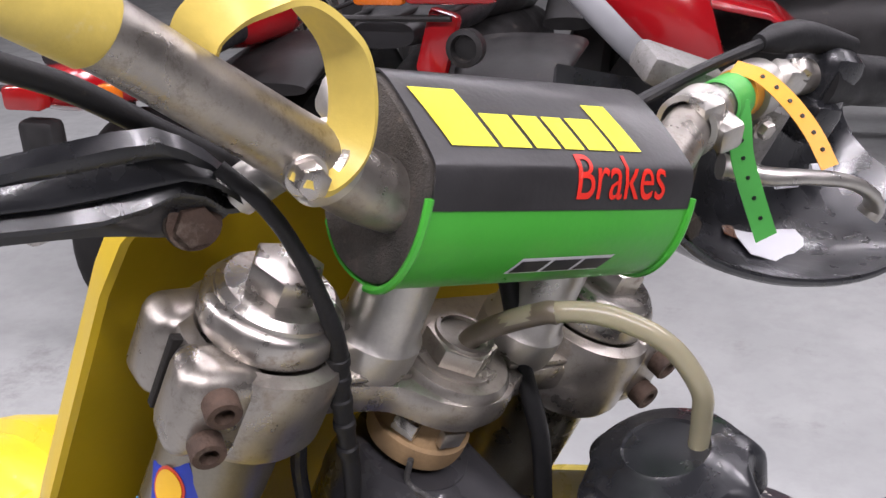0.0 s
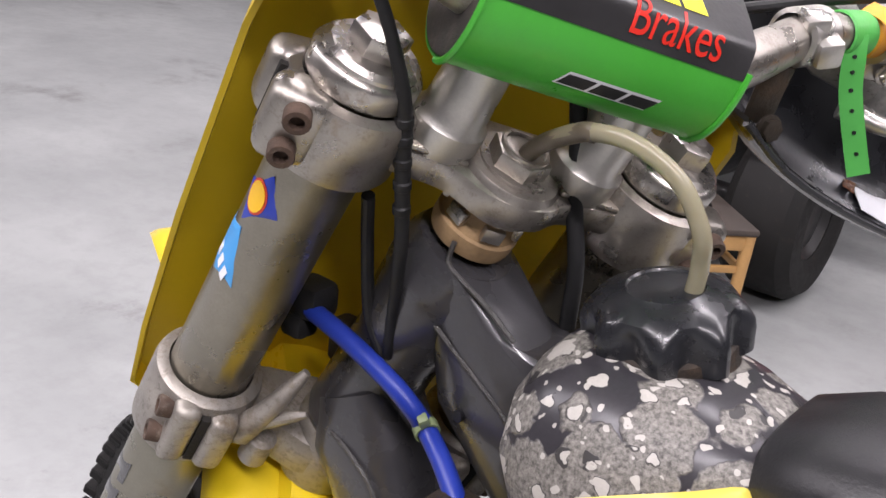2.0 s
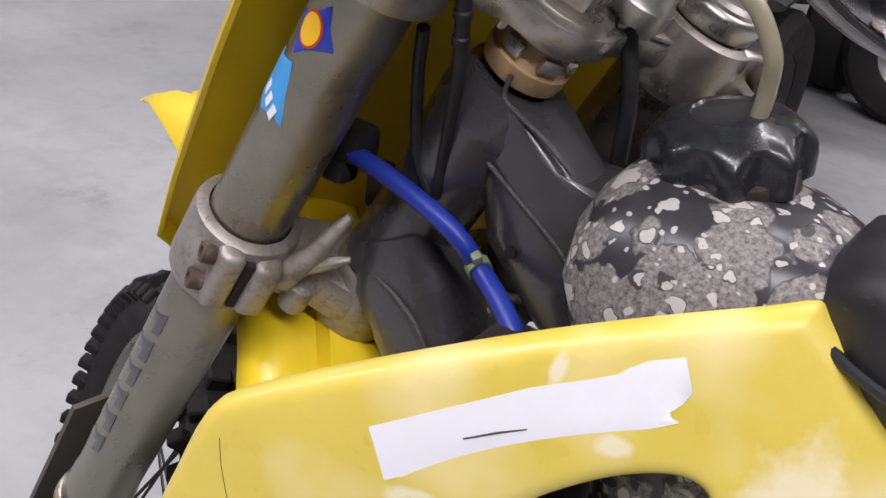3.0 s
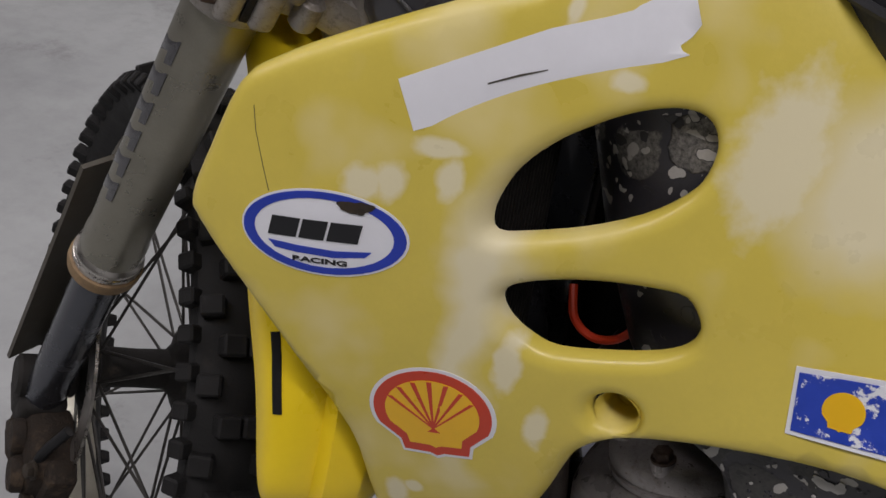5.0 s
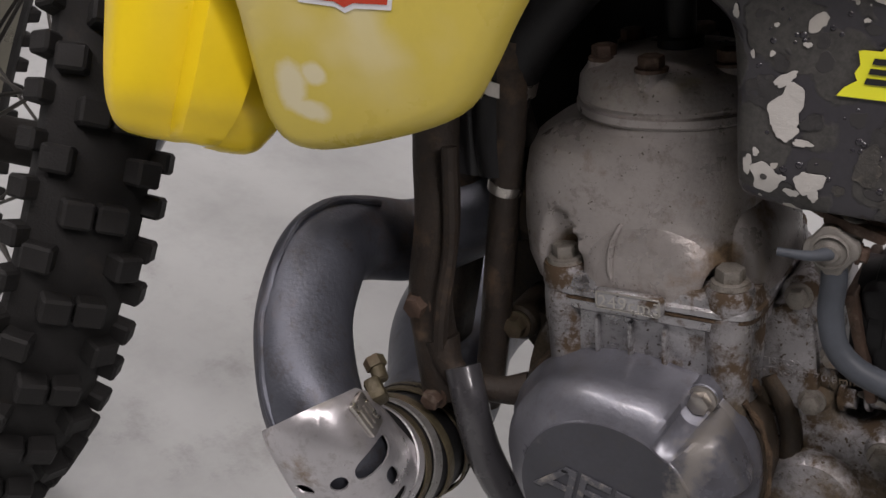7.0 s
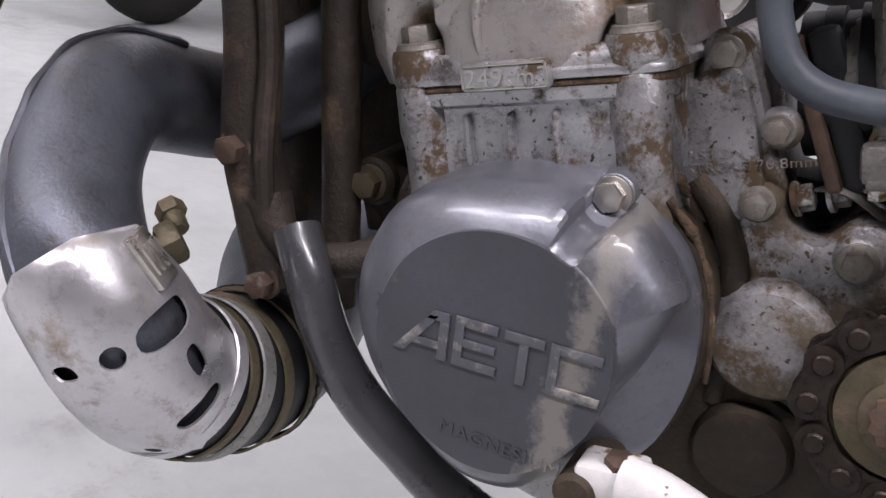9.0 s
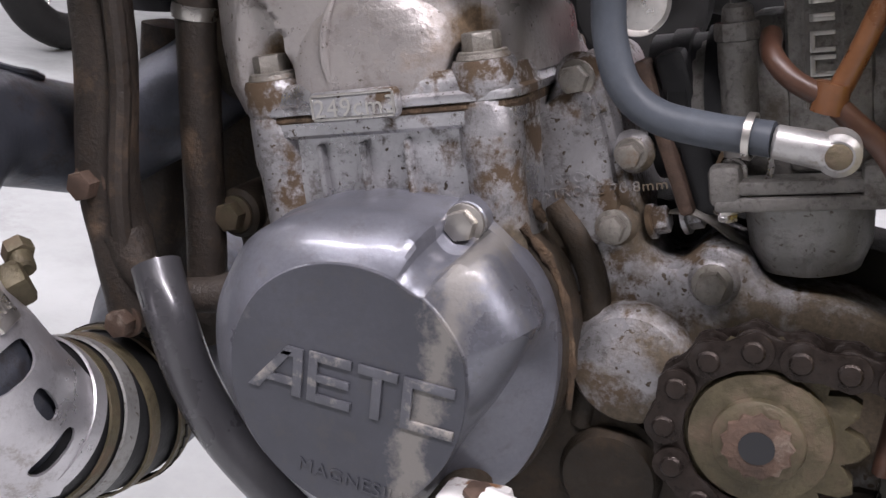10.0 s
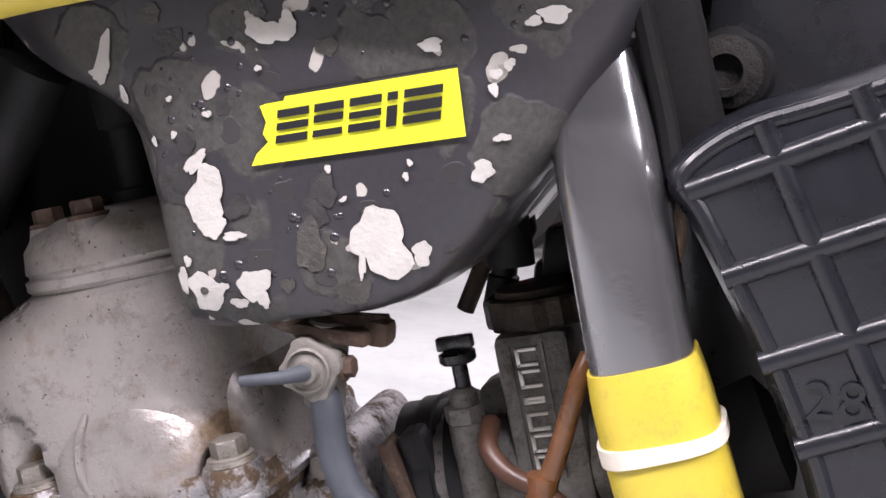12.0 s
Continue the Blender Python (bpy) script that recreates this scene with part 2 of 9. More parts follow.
EXHAUST = mat("blued_pipe_steel", (0.105, 0.112, 0.135), 0.42, 0.55, 0.3, 400, 18, 0.2, (0.115, 0.085, 0.065), 0.56, 0.2, grit=0.5)
SHIELD = mat("bare_shield_metal", (0.60, 0.585, 0.60), 0.36, 0.8, 0.15, 500, 30, 0.1, (0.24, 0.19, 0.145), 0.56, 0.10, grit=0.25)
CHAIN = mat("oily_chain_steel", (0.0378, 0.0288, 0.0243), 0.34, 0.6, 0.4, 500, 120, 0.3, (0.022, 0.018, 0.016), 0.5, 0.15, grit=0.5, spec=0.28)
SPROCKET = mat("dirty_sprocket", (0.105, 0.088, 0.052), 0.5, 0.45, 0.4, 400, 70, 0.35, (0.10, 0.07, 0.045), 0.5, 0.15, grit=0.6)
HOSE_GREY = mat("faded_rubber_hose", (0.0638, 0.0723, 0.085), 0.5, 0.0, 0.3, 350, 40, 0.1, (0.16, 0.14, 0.12), 0.64, 0.2, spec=0.28)
HOSE_BROWN = mat("amber_vent_hose", (0.17, 0.07, 0.028), 0.3, 0.0, 0.4, 300, 60, 0.06, (0.08, 0.04, 0.03), 0.55, 0.2, coat=0.3)
HOSE_DARK = mat("stained_dark_hose", (0.085, 0.040, 0.025), 0.4, 0.0, 0.4, 300, 60, 0.1, (0.045, 0.030, 0.024), 0.52, 0.2)
HOSE_BLUE = mat("blue_hose", (0.012, 0.035, 0.30), 0.42, 0.0, 0.2, 300, 40, 0.08, (0.10, 0.10, 0.14), 0.66, 0.2)
TIE_GREEN = mat("green_tie", (0.19, 0.24, 0.12), 0.5, 0.0, 0.2)
STRAP_GREEN = mat("green_wristband", (0.07, 0.42, 0.08), 0.45, 0.0, 0.1)
STRAP_ORANGE = mat("orange_wristband", (0.80, 0.36, 0.03), 0.45, 0.0, 0.1)
STRAP_YELLOW = mat("yellow_rubber_strap", (0.72, 0.55, 0.12), 0.45, 0.0, 0.15, 300, 40, 0.1, (0.70, 0.62, 0.40), 0.6, 0.15)
TIE_WHITE = mat("white_tie", (0.72, 0.68, 0.58), 0.5, 0.0, 0.15)
CARB = mat("grey_carburettor", (0.20, 0.19, 0.175), 0.5, 0.35, 0.4, 450, 70, 0.3, (0.06, 0.048, 0.036), 0.5, 0.16, grit=0.6)
PETCOCK = mat("dusty_zinc", (0.21, 0.198, 0.178), 0.6, 0.3, 0.3, 450, 70, 0.3, (0.17, 0.14, 0.10), 0.56, 0.2, grit=0.5)
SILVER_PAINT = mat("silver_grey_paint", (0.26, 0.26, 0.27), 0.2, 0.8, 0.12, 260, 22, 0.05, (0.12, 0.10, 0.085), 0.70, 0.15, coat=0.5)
SILVER_RIM = mat("silver_rim", (0.60, 0.58, 0.55), 0.35, 0.8, 0.2, 400, 20, 0.08, (0.20, 0.17, 0.13), 0.6, 0.2)
SEAT = mat("black_seat_vinyl", (0.018, 0.018, 0.02), 0.42, 0.0, 0.3, 500, 25, 0.2, (0.08, 0.07, 0.065), 0.68, 0.25)
WELD = mat("painted_weld", (0.07, 0.068, 0.066), 0.35, 0.0, 0.4, 600, 200, 0.6, (0.25, 0.22, 0.19), 0.6, 0.15)


def clear_hose_material():
    m = bpy.data.materials.new("clear_aged_hose")
    m.use_nodes = True
    b = m.node_tree.nodes["Principled BSDF"]
    b.inputs["Base Color"].default_value = (0.50, 0.46, 0.31, 1)
    b.inputs["Roughness"].default_value = 0.25
    b.inputs["Transmission Weight"].default_value = 0.5
    b.inputs["Subsurface Weight"].default_value = 0.2
    b.inputs["Subsurface Radius"].default_value = (0.004, 0.003, 0.002)
    return m


TAN_DARK = mat("stained_hose_end", (0.14, 0.115, 0.08), 0.4, 0.0, 0.3)
CLEAR_HOSE = clear_hose_material()


def tank_material():
    """Black plastic under blistered clear film, with pale chips where it has come away."""
    m = bpy.data.materials.new("blistered_black_tank")
    m.use_nodes = True
    nt = m.node_tree
    b = nt.nodes["Principled BSDF"]
    pos = nt.nodes.new("ShaderNodeTexCoord").outputs["Object"]
    warp = nd(nt, "TexNoise", Scale=55.0, Detail=3.0)
    nt.links.new(pos, warp.inputs["Vector"])
    add = nt.nodes.new("ShaderNodeMix")
    add.data_type = "VECTOR"
    add.inputs[0].default_value = 0.018
    nt.links.new(pos, add.inputs[4])
    nt.links.new(warp.outputs["Color"], add.inputs[5])
    big = nd(nt, "TexVoronoi", Scale=34.0)
    small = nd(nt, "TexVoronoi", Scale=75.0)
    for v in (big, small):
        nt.links.new(add.outputs[1], v.inputs["Vector"])
    xyz = nd(nt, "SeparateXYZ")
    nt.links.new(pos, xyz.inputs[0])
    tiny = nd(nt, "TexVoronoi", Scale=150.0)
    nt.links.new(add.outputs[1], tiny.inputs["Vector"])

    def chips(v, size, share, more):
        near = ramp(nt, v.outputs["Distance"], size, size * 0.93)
        pick = nd(nt, "SeparateColor")
        nt.links.new(v.outputs["Color"], pick.inputs[0])
        less = nt.nodes.new("ShaderNodeMath")
        less.operation = "LESS_THAN"
        nt.links.new(pick.outputs[0], less.inputs[0])
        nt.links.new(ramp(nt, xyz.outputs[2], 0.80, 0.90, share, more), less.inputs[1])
        some = less.outputs[0]
        mul = nt.nodes.new("ShaderNodeMath")
        mul.operation = "MULTIPLY"
        nt.links.new(near, mul.inputs[0])
        nt.links.new(some, mul.inputs[1])
        return mul.outputs[0]
    white_big, white_small = chips(big, 0.28, 0.025, 0.34), chips(small, 0.32, 0.09, 0.42)
    film_big, film_small = chips(big, 0.60, 0.5, 0.9), chips(small, 0.36, 0.4, 0.6)
    white_tiny = chips(tiny, 0.33, 0.06, 0.40)
    grain = nd(nt, "TexNoise", Scale=380.0, Detail=5.0, Roughness=0.7)
    nt.links.new(pos, grain.inputs["Vector"])
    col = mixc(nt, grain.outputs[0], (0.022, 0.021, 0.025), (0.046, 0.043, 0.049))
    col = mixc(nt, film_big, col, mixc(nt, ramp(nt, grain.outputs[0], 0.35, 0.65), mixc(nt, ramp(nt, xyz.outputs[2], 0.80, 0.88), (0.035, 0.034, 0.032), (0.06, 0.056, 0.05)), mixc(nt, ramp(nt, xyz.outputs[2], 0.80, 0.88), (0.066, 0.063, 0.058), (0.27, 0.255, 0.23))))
    col = mixc(nt, film_small, col, (0.035, 0.033, 0.033))
    chip = mixc(nt, grain.outputs[0], (0.36, 0.34, 0.31), (0.52, 0.50, 0.46))
    col = mixc(nt, white_big, col, chip)
    col = mixc(nt, white_small, col, chip)
    col = mixc(nt, white_tiny, col, chip)
    nt.links.new(col, b.inputs["Base Color"])
    nt.links.new(ramp(nt, film_big, 0, 1, 0.3, 0.55), b.inputs["Roughness"])
    tot = nt.nodes.new("ShaderNodeMath")
    tot.operation = "ADD"
    nt.links.new(film_small, tot.inputs[0])
    nt.links.new(film_big, tot.inputs[1])
    bp = nd(nt, "Bump", Strength=0.35, Distance=0.0015)
    nt.links.new(tot.outputs[0], bp.inputs["Height"])
    nt.links.new(bp.outputs[0], b.inputs["Normal"])
    return m


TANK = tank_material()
CHIP = mat("bare_pale_chip", (0.50, 0.485, 0.455), 0.7, 0.0, 0.12, 400, 90, 0.25, (0.48, 0.45, 0.40), 0.66, 0.15)
BLISTER = mat("dark_blister", (0.030, 0.028, 0.034), 0.22, 0.0, 0.2, 400, 90, 0.05, coat=0.3)
FILM = mat("scratched_film", (0.040, 0.038, 0.038), 0.42, 0.0, 0.35, 520, 160, 0.35, (0.075, 0.070, 0.064), 0.58, 0.12)
FILM_DULL = mat("dull_scratched_film", (0.062, 0.058, 0.052), 0.6, 0.0, 0.4, 520, 120, 0.45, (0.10, 0.09, 0.075), 0.56, 0.12)
# near-black that puts shade into the colour of mounts, panels and a slot
SHADE_BLACK = mat("shade_black", (0.010, 0.010, 0.010), 0.75, 0.0, 0.4, 300, 40, 0.2, (0.022, 0.019, 0.016), 0.6, 0.2, spec=0.2)


def cover_material(name, base, rough, coat):
    """Black cover paint, worn through to a chalky streak beside its ridge."""
    m = mat(name, base, rough, 0.45, 0.25, 500, 25, 0.10, (0.16, 0.15, 0.14), 0.62, 0.10, coat=coat, grit=0.35)
    nt = m.node_tree
    b = nt.nodes["Principled BSDF"]
    pos = nt.nodes.new("ShaderNodeTexCoord").outputs["Object"]
    dot = nt.nodes.new("ShaderNodeVectorMath")
    dot.operation = "DOT_PRODUCT"
    dot.inputs[1].default_value = (0.996, 0.0, -0.084)
    nt.links.new(pos, dot.inputs[0])
    n = nd(nt, "TexNoise", Scale=70.0, Detail=9.0, Roughness=0.75)
    nt.links.new(pos, n.inputs["Vector"])
    wob = nt.nodes.new("ShaderNodeMath")
    wob.operation = "MULTIPLY_ADD"
    nt.links.new(n.outputs[0], wob.inputs[0])
    wob.inputs[1].default_value = 0.034
    nt.links.new(dot.outputs["Value"], wob.inputs[2])
    off = nt.nodes.new("ShaderNodeMath")
    off.operation = "SUBTRACT"
    nt.links.new(wob.outputs[0], off.inputs[0])
    off.inputs[1].default_value = 0.0925
    ab = nt.nodes.new("ShaderNodeMath")
    ab.operation = "ABSOLUTE"
    nt.links.new(off.outputs[0], ab.inputs[0])
    mask = ramp(nt, ab.outputs[0], 0.0085, 0.0025, 0.0, 0.8)
    old = b.inputs["Base Color"].links[0].from_socket
    nt.links.new(mixc(nt, mask, old, (0.22, 0.205, 0.185)), b.inputs["Base Color"])
    old_r = b.inputs["Roughness"].links[0].from_socket
    mr = nt.nodes.new("ShaderNodeMix")
    nt.links.new(mask, mr.inputs[0])
    nt.links.new(old_r, mr.inputs[2])
    mr.inputs[3].default_value = 0.6
    nt.links.new(mr.outputs[0], b.inputs["Roughness"])
    return m


COVER = cover_material("worn_magnesium_cover", (0.150, 0.154, 0.178), 0.34, 0.35)
DISC = cover_material("matt_cover_disc", (0.066, 0.068, 0.080), 0.40, 0.15)
CAKED = mat("caked_brown_dirt", (0.085, 0.052, 0.028), 0.95, 0.0, 0.5, 700, 120, 0.9, (0.20, 0.145, 0.09), 0.55, 0.15)


def floor_material():
    m = bpy.data.materials.new("painted_concrete")
    m.use_nodes = True
    nt = m.node_tree
    b = nt.nodes["Principled BSDF"]
    pos = nt.nodes.new("ShaderNodeTexCoord").outputs["Object"]
    n1 = nd(nt, "TexNoise", Scale=1.3, Detail=6.0, Roughness=0.6)
    n2 = nd(nt, "TexNoise", Scale=9.0, Detail=7.0, Roughness=0.7)
    n3 = nd(nt, "TexNoise", Scale=2.2, Detail=9.0, Roughness=0.75)
    for n in (n1, n2, n3):
        nt.links.new(pos, n.inputs["Vector"])
    col = mixc(nt, ramp(nt, n1.outputs[0], 0.35, 0.65), (0.262, 0.272, 0.270), (0.350, 0.362, 0.356))
    col = mixc(nt, ramp(nt, n2.outputs[0], 0.45, 0.75, 0.0, 0.45), col, (0.214, 0.221, 0.216))
    col = mixc(nt, ramp(nt, n3.outputs[0], 0.57, 0.70, 0.0, 0.8), col, (0.15, 0.146, 0.142))
    nt.links.new(col, b.inputs["Base Color"])
    nt.links.new(ramp(nt, n2.outputs[0], 0.3, 0.7, 0.35, 0.6), b.inputs["Roughness"])
    bp = nd(nt, "Bump", Strength=0.08, Distance=0.004)
    nt.links.new(n2.outputs[0], bp.inputs["Height"])
    nt.links.new(bp.outputs[0], b.inputs["Normal"])
    return m




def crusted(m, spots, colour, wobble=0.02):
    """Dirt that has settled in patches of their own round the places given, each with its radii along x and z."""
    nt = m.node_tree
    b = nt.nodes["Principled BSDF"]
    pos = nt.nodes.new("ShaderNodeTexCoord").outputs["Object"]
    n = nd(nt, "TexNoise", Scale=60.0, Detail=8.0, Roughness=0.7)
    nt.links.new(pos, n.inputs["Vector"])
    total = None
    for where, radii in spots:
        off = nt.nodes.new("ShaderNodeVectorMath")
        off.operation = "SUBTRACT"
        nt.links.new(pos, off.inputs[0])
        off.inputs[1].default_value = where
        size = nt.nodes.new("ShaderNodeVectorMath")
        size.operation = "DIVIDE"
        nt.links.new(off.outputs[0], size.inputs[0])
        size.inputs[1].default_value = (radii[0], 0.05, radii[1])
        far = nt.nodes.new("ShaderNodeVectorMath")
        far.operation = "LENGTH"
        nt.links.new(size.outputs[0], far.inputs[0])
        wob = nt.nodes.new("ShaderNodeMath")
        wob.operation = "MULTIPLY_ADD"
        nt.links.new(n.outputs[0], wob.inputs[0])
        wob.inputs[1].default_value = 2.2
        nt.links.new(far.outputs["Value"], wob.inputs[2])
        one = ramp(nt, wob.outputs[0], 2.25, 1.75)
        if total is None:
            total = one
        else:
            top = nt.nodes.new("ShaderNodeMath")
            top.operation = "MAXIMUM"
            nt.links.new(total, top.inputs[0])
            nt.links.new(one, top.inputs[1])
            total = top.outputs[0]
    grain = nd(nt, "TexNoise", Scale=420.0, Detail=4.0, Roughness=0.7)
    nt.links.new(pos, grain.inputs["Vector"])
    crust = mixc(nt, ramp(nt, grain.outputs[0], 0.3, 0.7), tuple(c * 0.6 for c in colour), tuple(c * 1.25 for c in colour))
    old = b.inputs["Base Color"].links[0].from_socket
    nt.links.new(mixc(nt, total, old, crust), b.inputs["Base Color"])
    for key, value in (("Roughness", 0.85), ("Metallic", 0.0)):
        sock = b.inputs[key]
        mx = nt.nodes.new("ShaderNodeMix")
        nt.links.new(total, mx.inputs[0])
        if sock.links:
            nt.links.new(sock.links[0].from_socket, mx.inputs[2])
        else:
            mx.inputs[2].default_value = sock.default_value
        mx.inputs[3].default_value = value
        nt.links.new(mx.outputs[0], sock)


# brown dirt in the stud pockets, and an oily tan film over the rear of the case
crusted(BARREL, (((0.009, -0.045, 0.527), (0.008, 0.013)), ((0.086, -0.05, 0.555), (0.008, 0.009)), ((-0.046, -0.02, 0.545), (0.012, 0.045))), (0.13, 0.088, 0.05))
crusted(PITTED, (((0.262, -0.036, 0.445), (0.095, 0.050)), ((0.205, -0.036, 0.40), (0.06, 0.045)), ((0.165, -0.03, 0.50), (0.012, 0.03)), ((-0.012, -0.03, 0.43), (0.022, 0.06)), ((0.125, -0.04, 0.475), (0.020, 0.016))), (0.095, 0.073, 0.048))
CONCRETE = floor_material()
WALL = mat("painted_wall", (0.20, 0.20, 0.20), 0.8, 0, 0.1, 80, 2, 0.05)

# ---- geometry: a geo is (vertices, faces) ----


def join(*geos):
    vs, fs = [], []
    for v, f in geos:
        k = len(vs)
        vs += [tuple(p) for p in v]
        fs += [tuple(i + k for i in q) for q in f]
    return vs, fs


def moved(geo, m):
    return [tuple(m @ Vector(p)) for p in geo[0]], geo[1]


def shift(geo, x, y, z):
    return [(p[0] + x, p[1] + y, p[2] + z) for p in geo[0]], geo[1]


def from_bm(bm):
    bm.verts.ensure_lookup_table()
    geo = [tuple(v.co) for v in bm.verts], [tuple(v.index for v in f.verts) for f in bm.faces]
    bm.free()
    return geo


def rings(loops, cap0=True, cap1=True, closed=False):
    """Skin over loops of equally many points."""
    n = len(loops[0])
    vs = [tuple(p) for l in loops for p in l]
    fs = []
    last = len(loops) if closed else len(loops) - 1
    for i in range(last):
        a, b = i * n, ((i + 1) % len(loops)) * n
        fs += [(a + j, a + (j + 1) % n, b + (j + 1) % n, b + j) for j in range(n)]
    if cap0 and not closed:
        fs.append(tuple(reversed(range(n))))
    if cap1 and not closed:
        fs.append(tuple(range((len(loops) - 1) * n, len(loops) * n)))
    return vs, fs


def spl(points, per=6):
    """A smooth line through points."""
    p = [Vector(q) for q in points]
    p = [p[0] * 2 - p[1]] + p + [p[-1] * 2 - p[-2]]
    out = []
    for i in range(1, len(p) - 2):
        for k in range(per):
            t = k / per
            a, b, c, d = p[i - 1:i + 3]
            out.append(0.5 * ((2 * b) + (c - a) * t + (2 * a - 5 * b + 4 * c - d) * t * t + (3 * b - a - 3 * c + d) * t ** 3))
    out.append(p[-2])
    return out


def loop2(points, per=5):
    """A smooth closed outline through 2D points."""
    n = len(points)
    out = []
    for i in range(n):
        a, b, c, d = (Vector(points[(i + k - 1) % n]) for k in range(4))
        for k in range(per):
            t = k / per
            out.append(tuple(0.5 * ((2 * b) + (c - a) * t + (2 * a - 5 * b + 4 * c - d) * t * t + (3 * b - a - 3 * c + d) * t ** 3)))
    return out


def tube(points, r, n=14, caps=True, flat=1.0, up=None):
    """A tube of radius r (a number, or one at each point) along points; flat squeezes it along the up direction."""
    p = [Vector(q) for q in points]
    rr = r if isinstance(r, (list, tuple)) else [r] * len(p)
    if len(rr) != len(p):
        rr = [rr[min(len(rr) - 1, int(i / (len(p) - 1) * (len(rr) - 1)))] * (1 - (i / (len(p) - 1) * (len(rr) - 1)) % 1) +
              rr[min(len(rr) - 1, int(i / (len(p) - 1) * (len(rr) - 1)) + 1)] * ((i / (len(p) - 1) * (len(rr) - 1)) % 1) for i in range(len(p))]
    tan = [(p[min(i + 1, len(p) - 1)] - p[max(i - 1, 0)]).normalized() for i in range(len(p))]
    side = Vector(up) if up else (Vector((0, 0, 1)) if abs(tan[0].z) < 0.9 else Vector((1, 0, 0)))
    loops = []
    for i in range(len(p)):
        side = (side - tan[i] * side.dot(tan[i])).normalized()
        other = tan[i].cross(side)
        loops.append([p[i] + side * (math.cos(a) * rr[i] * flat) + other * (math.sin(a) * rr[i]) for a in (2 * math.pi * j / n for j in range(n))])
    return rings(loops, caps, caps)


def lathe(profile, n=28, caps=True):
    """A body turned about z: profile of (radius, z) from the bottom up."""
    return rings([[(r * math.cos(2 * math.pi * j / n), r * math.sin(2 * math.pi * j / n), z) for j in range(n)] for r, z in profile], caps, caps)


def aim(a, b, spin=0.0):
    """The pose that takes z to the way from a to b, with a at the origin."""
    d = Vector(b) - Vector(a)
    return Matrix.Translation(a) @ d.to_track_quat("Z", "Y").to_matrix().to_4x4() @ Matrix.Rotation(spin, 4, "Z")


def rod(a, b, r0, r1=None, n=20, bev=0.0):
    r1 = r0 if r1 is None else r1
    h = (Vector(b) - Vector(a)).length
    bev = min(bev, h * 0.45, r0 * 0.6, r1 * 0.6)
    prof = [(r0 - bev, 0), (r0, bev), (r1, h - bev), (r1 - bev, h)] if bev else [(r0, 0), (r1, h)]
    return moved(lathe(prof, n), aim(a, b))


def box(sx, sy, sz, bev=0.0, seg=2):
    bm = bmesh.new()
    bmesh.ops.create_cube(bm, size=1)
    bmesh.ops.scale(bm, vec=(sx, sy, sz), verts=bm.verts)
    if bev:
        bmesh.ops.bevel(bm, geom=list(bm.edges), offset=bev, segments=seg, profile=0.5, affect="EDGES")
    return from_bm(bm)


def offset2(outline, d):
    """An outline shrunk by d."""
    n = len(outline)
    area = sum(outline[i][0] * outline[(i + 1) % n][1] - outline[(i + 1) % n][0] * outline[i][1] for i in range(n))
    s = 1 if area > 0 else -1
    out = []
    for i in range(n):
        a, b, c = (Vector(outline[(i + k - 1) % n]) for k in range(3))
        e0, e1 = (b - a).normalized(), (c - b).normalized()
        nn = Vector((-(e0.y + e1.y), e0.x + e1.x))
        nn = nn.normalized() if nn.length > 1e-6 else Vector((-e0.y, e0.x))
        out.append((b.x + s * nn.x * d, b.y + s * nn.y * d))
    return out


def ngon_prism(outline, z0, z1, bev=0.0):
    """An outline in x, y raised from z0 to z1 with rounded upper and lower edges."""
    n = len(outline)
    area = sum(outline[i][0] * outline[(i + 1) % n][1] - outline[(i + 1) % n][0] * outline[i][1] for i in range(n))
    if area < 0:
        outline = outline[::-1]
    if bev:
        lv = [(bev, z0), (bev * 0.3, z0 + bev * 0.3), (0, z0 + bev), (0, z1 - bev), (bev * 0.3, z1 - bev * 0.3), (bev, z1)]
    else:
        lv = [(0, z0), (0, z1)]
    return rings([[(x, y, z) for x, y in (offset2(outline, d) if d else outline)] for d, z in lv])


# from x, y of an outline to the side of the motorcycle: x stays, y goes up, height goes towards its left side
SIDE = Matrix(((1, 0, 0, 0), (0, 0, -1, 0), (0, 1, 0, 0), (0, 0, 0, 1)))


def side_prism(outline, y_out, y_in, bev=0.0):
    """An outline of (x, z) that reaches from y_in out to y_out on the left side."""
    return moved(ngon_prism(outline, -y_in, -y_out, bev), SIDE)


def inside(p, poly):
    c, n = False, len(poly)
    for i in range(n):
        (x0, y0), (x1, y1) = poly[i], poly[i - 1]
        if (y0 > p[1]) != (y1 > p[1]) and p[0] < (x1 - x0) * (p[1] - y0) / (y1 - y0) + x0:
            c = not c
    return c


def edge_distance(p, polys):
    best = 1e9
    for poly in polys:
        a = np.array(poly)
        b = np.roll(a, -1, 0)
        d = b - a
        t = np.clip(((np.array(p) - a) * d).sum(1) / np.maximum((d * d).sum(1), 1e-12), 0, 1)
        best = min(best, float(np.sqrt((((a + d * t[:, None]) - np.array(p)) ** 2).sum(1)).min()))
    return best


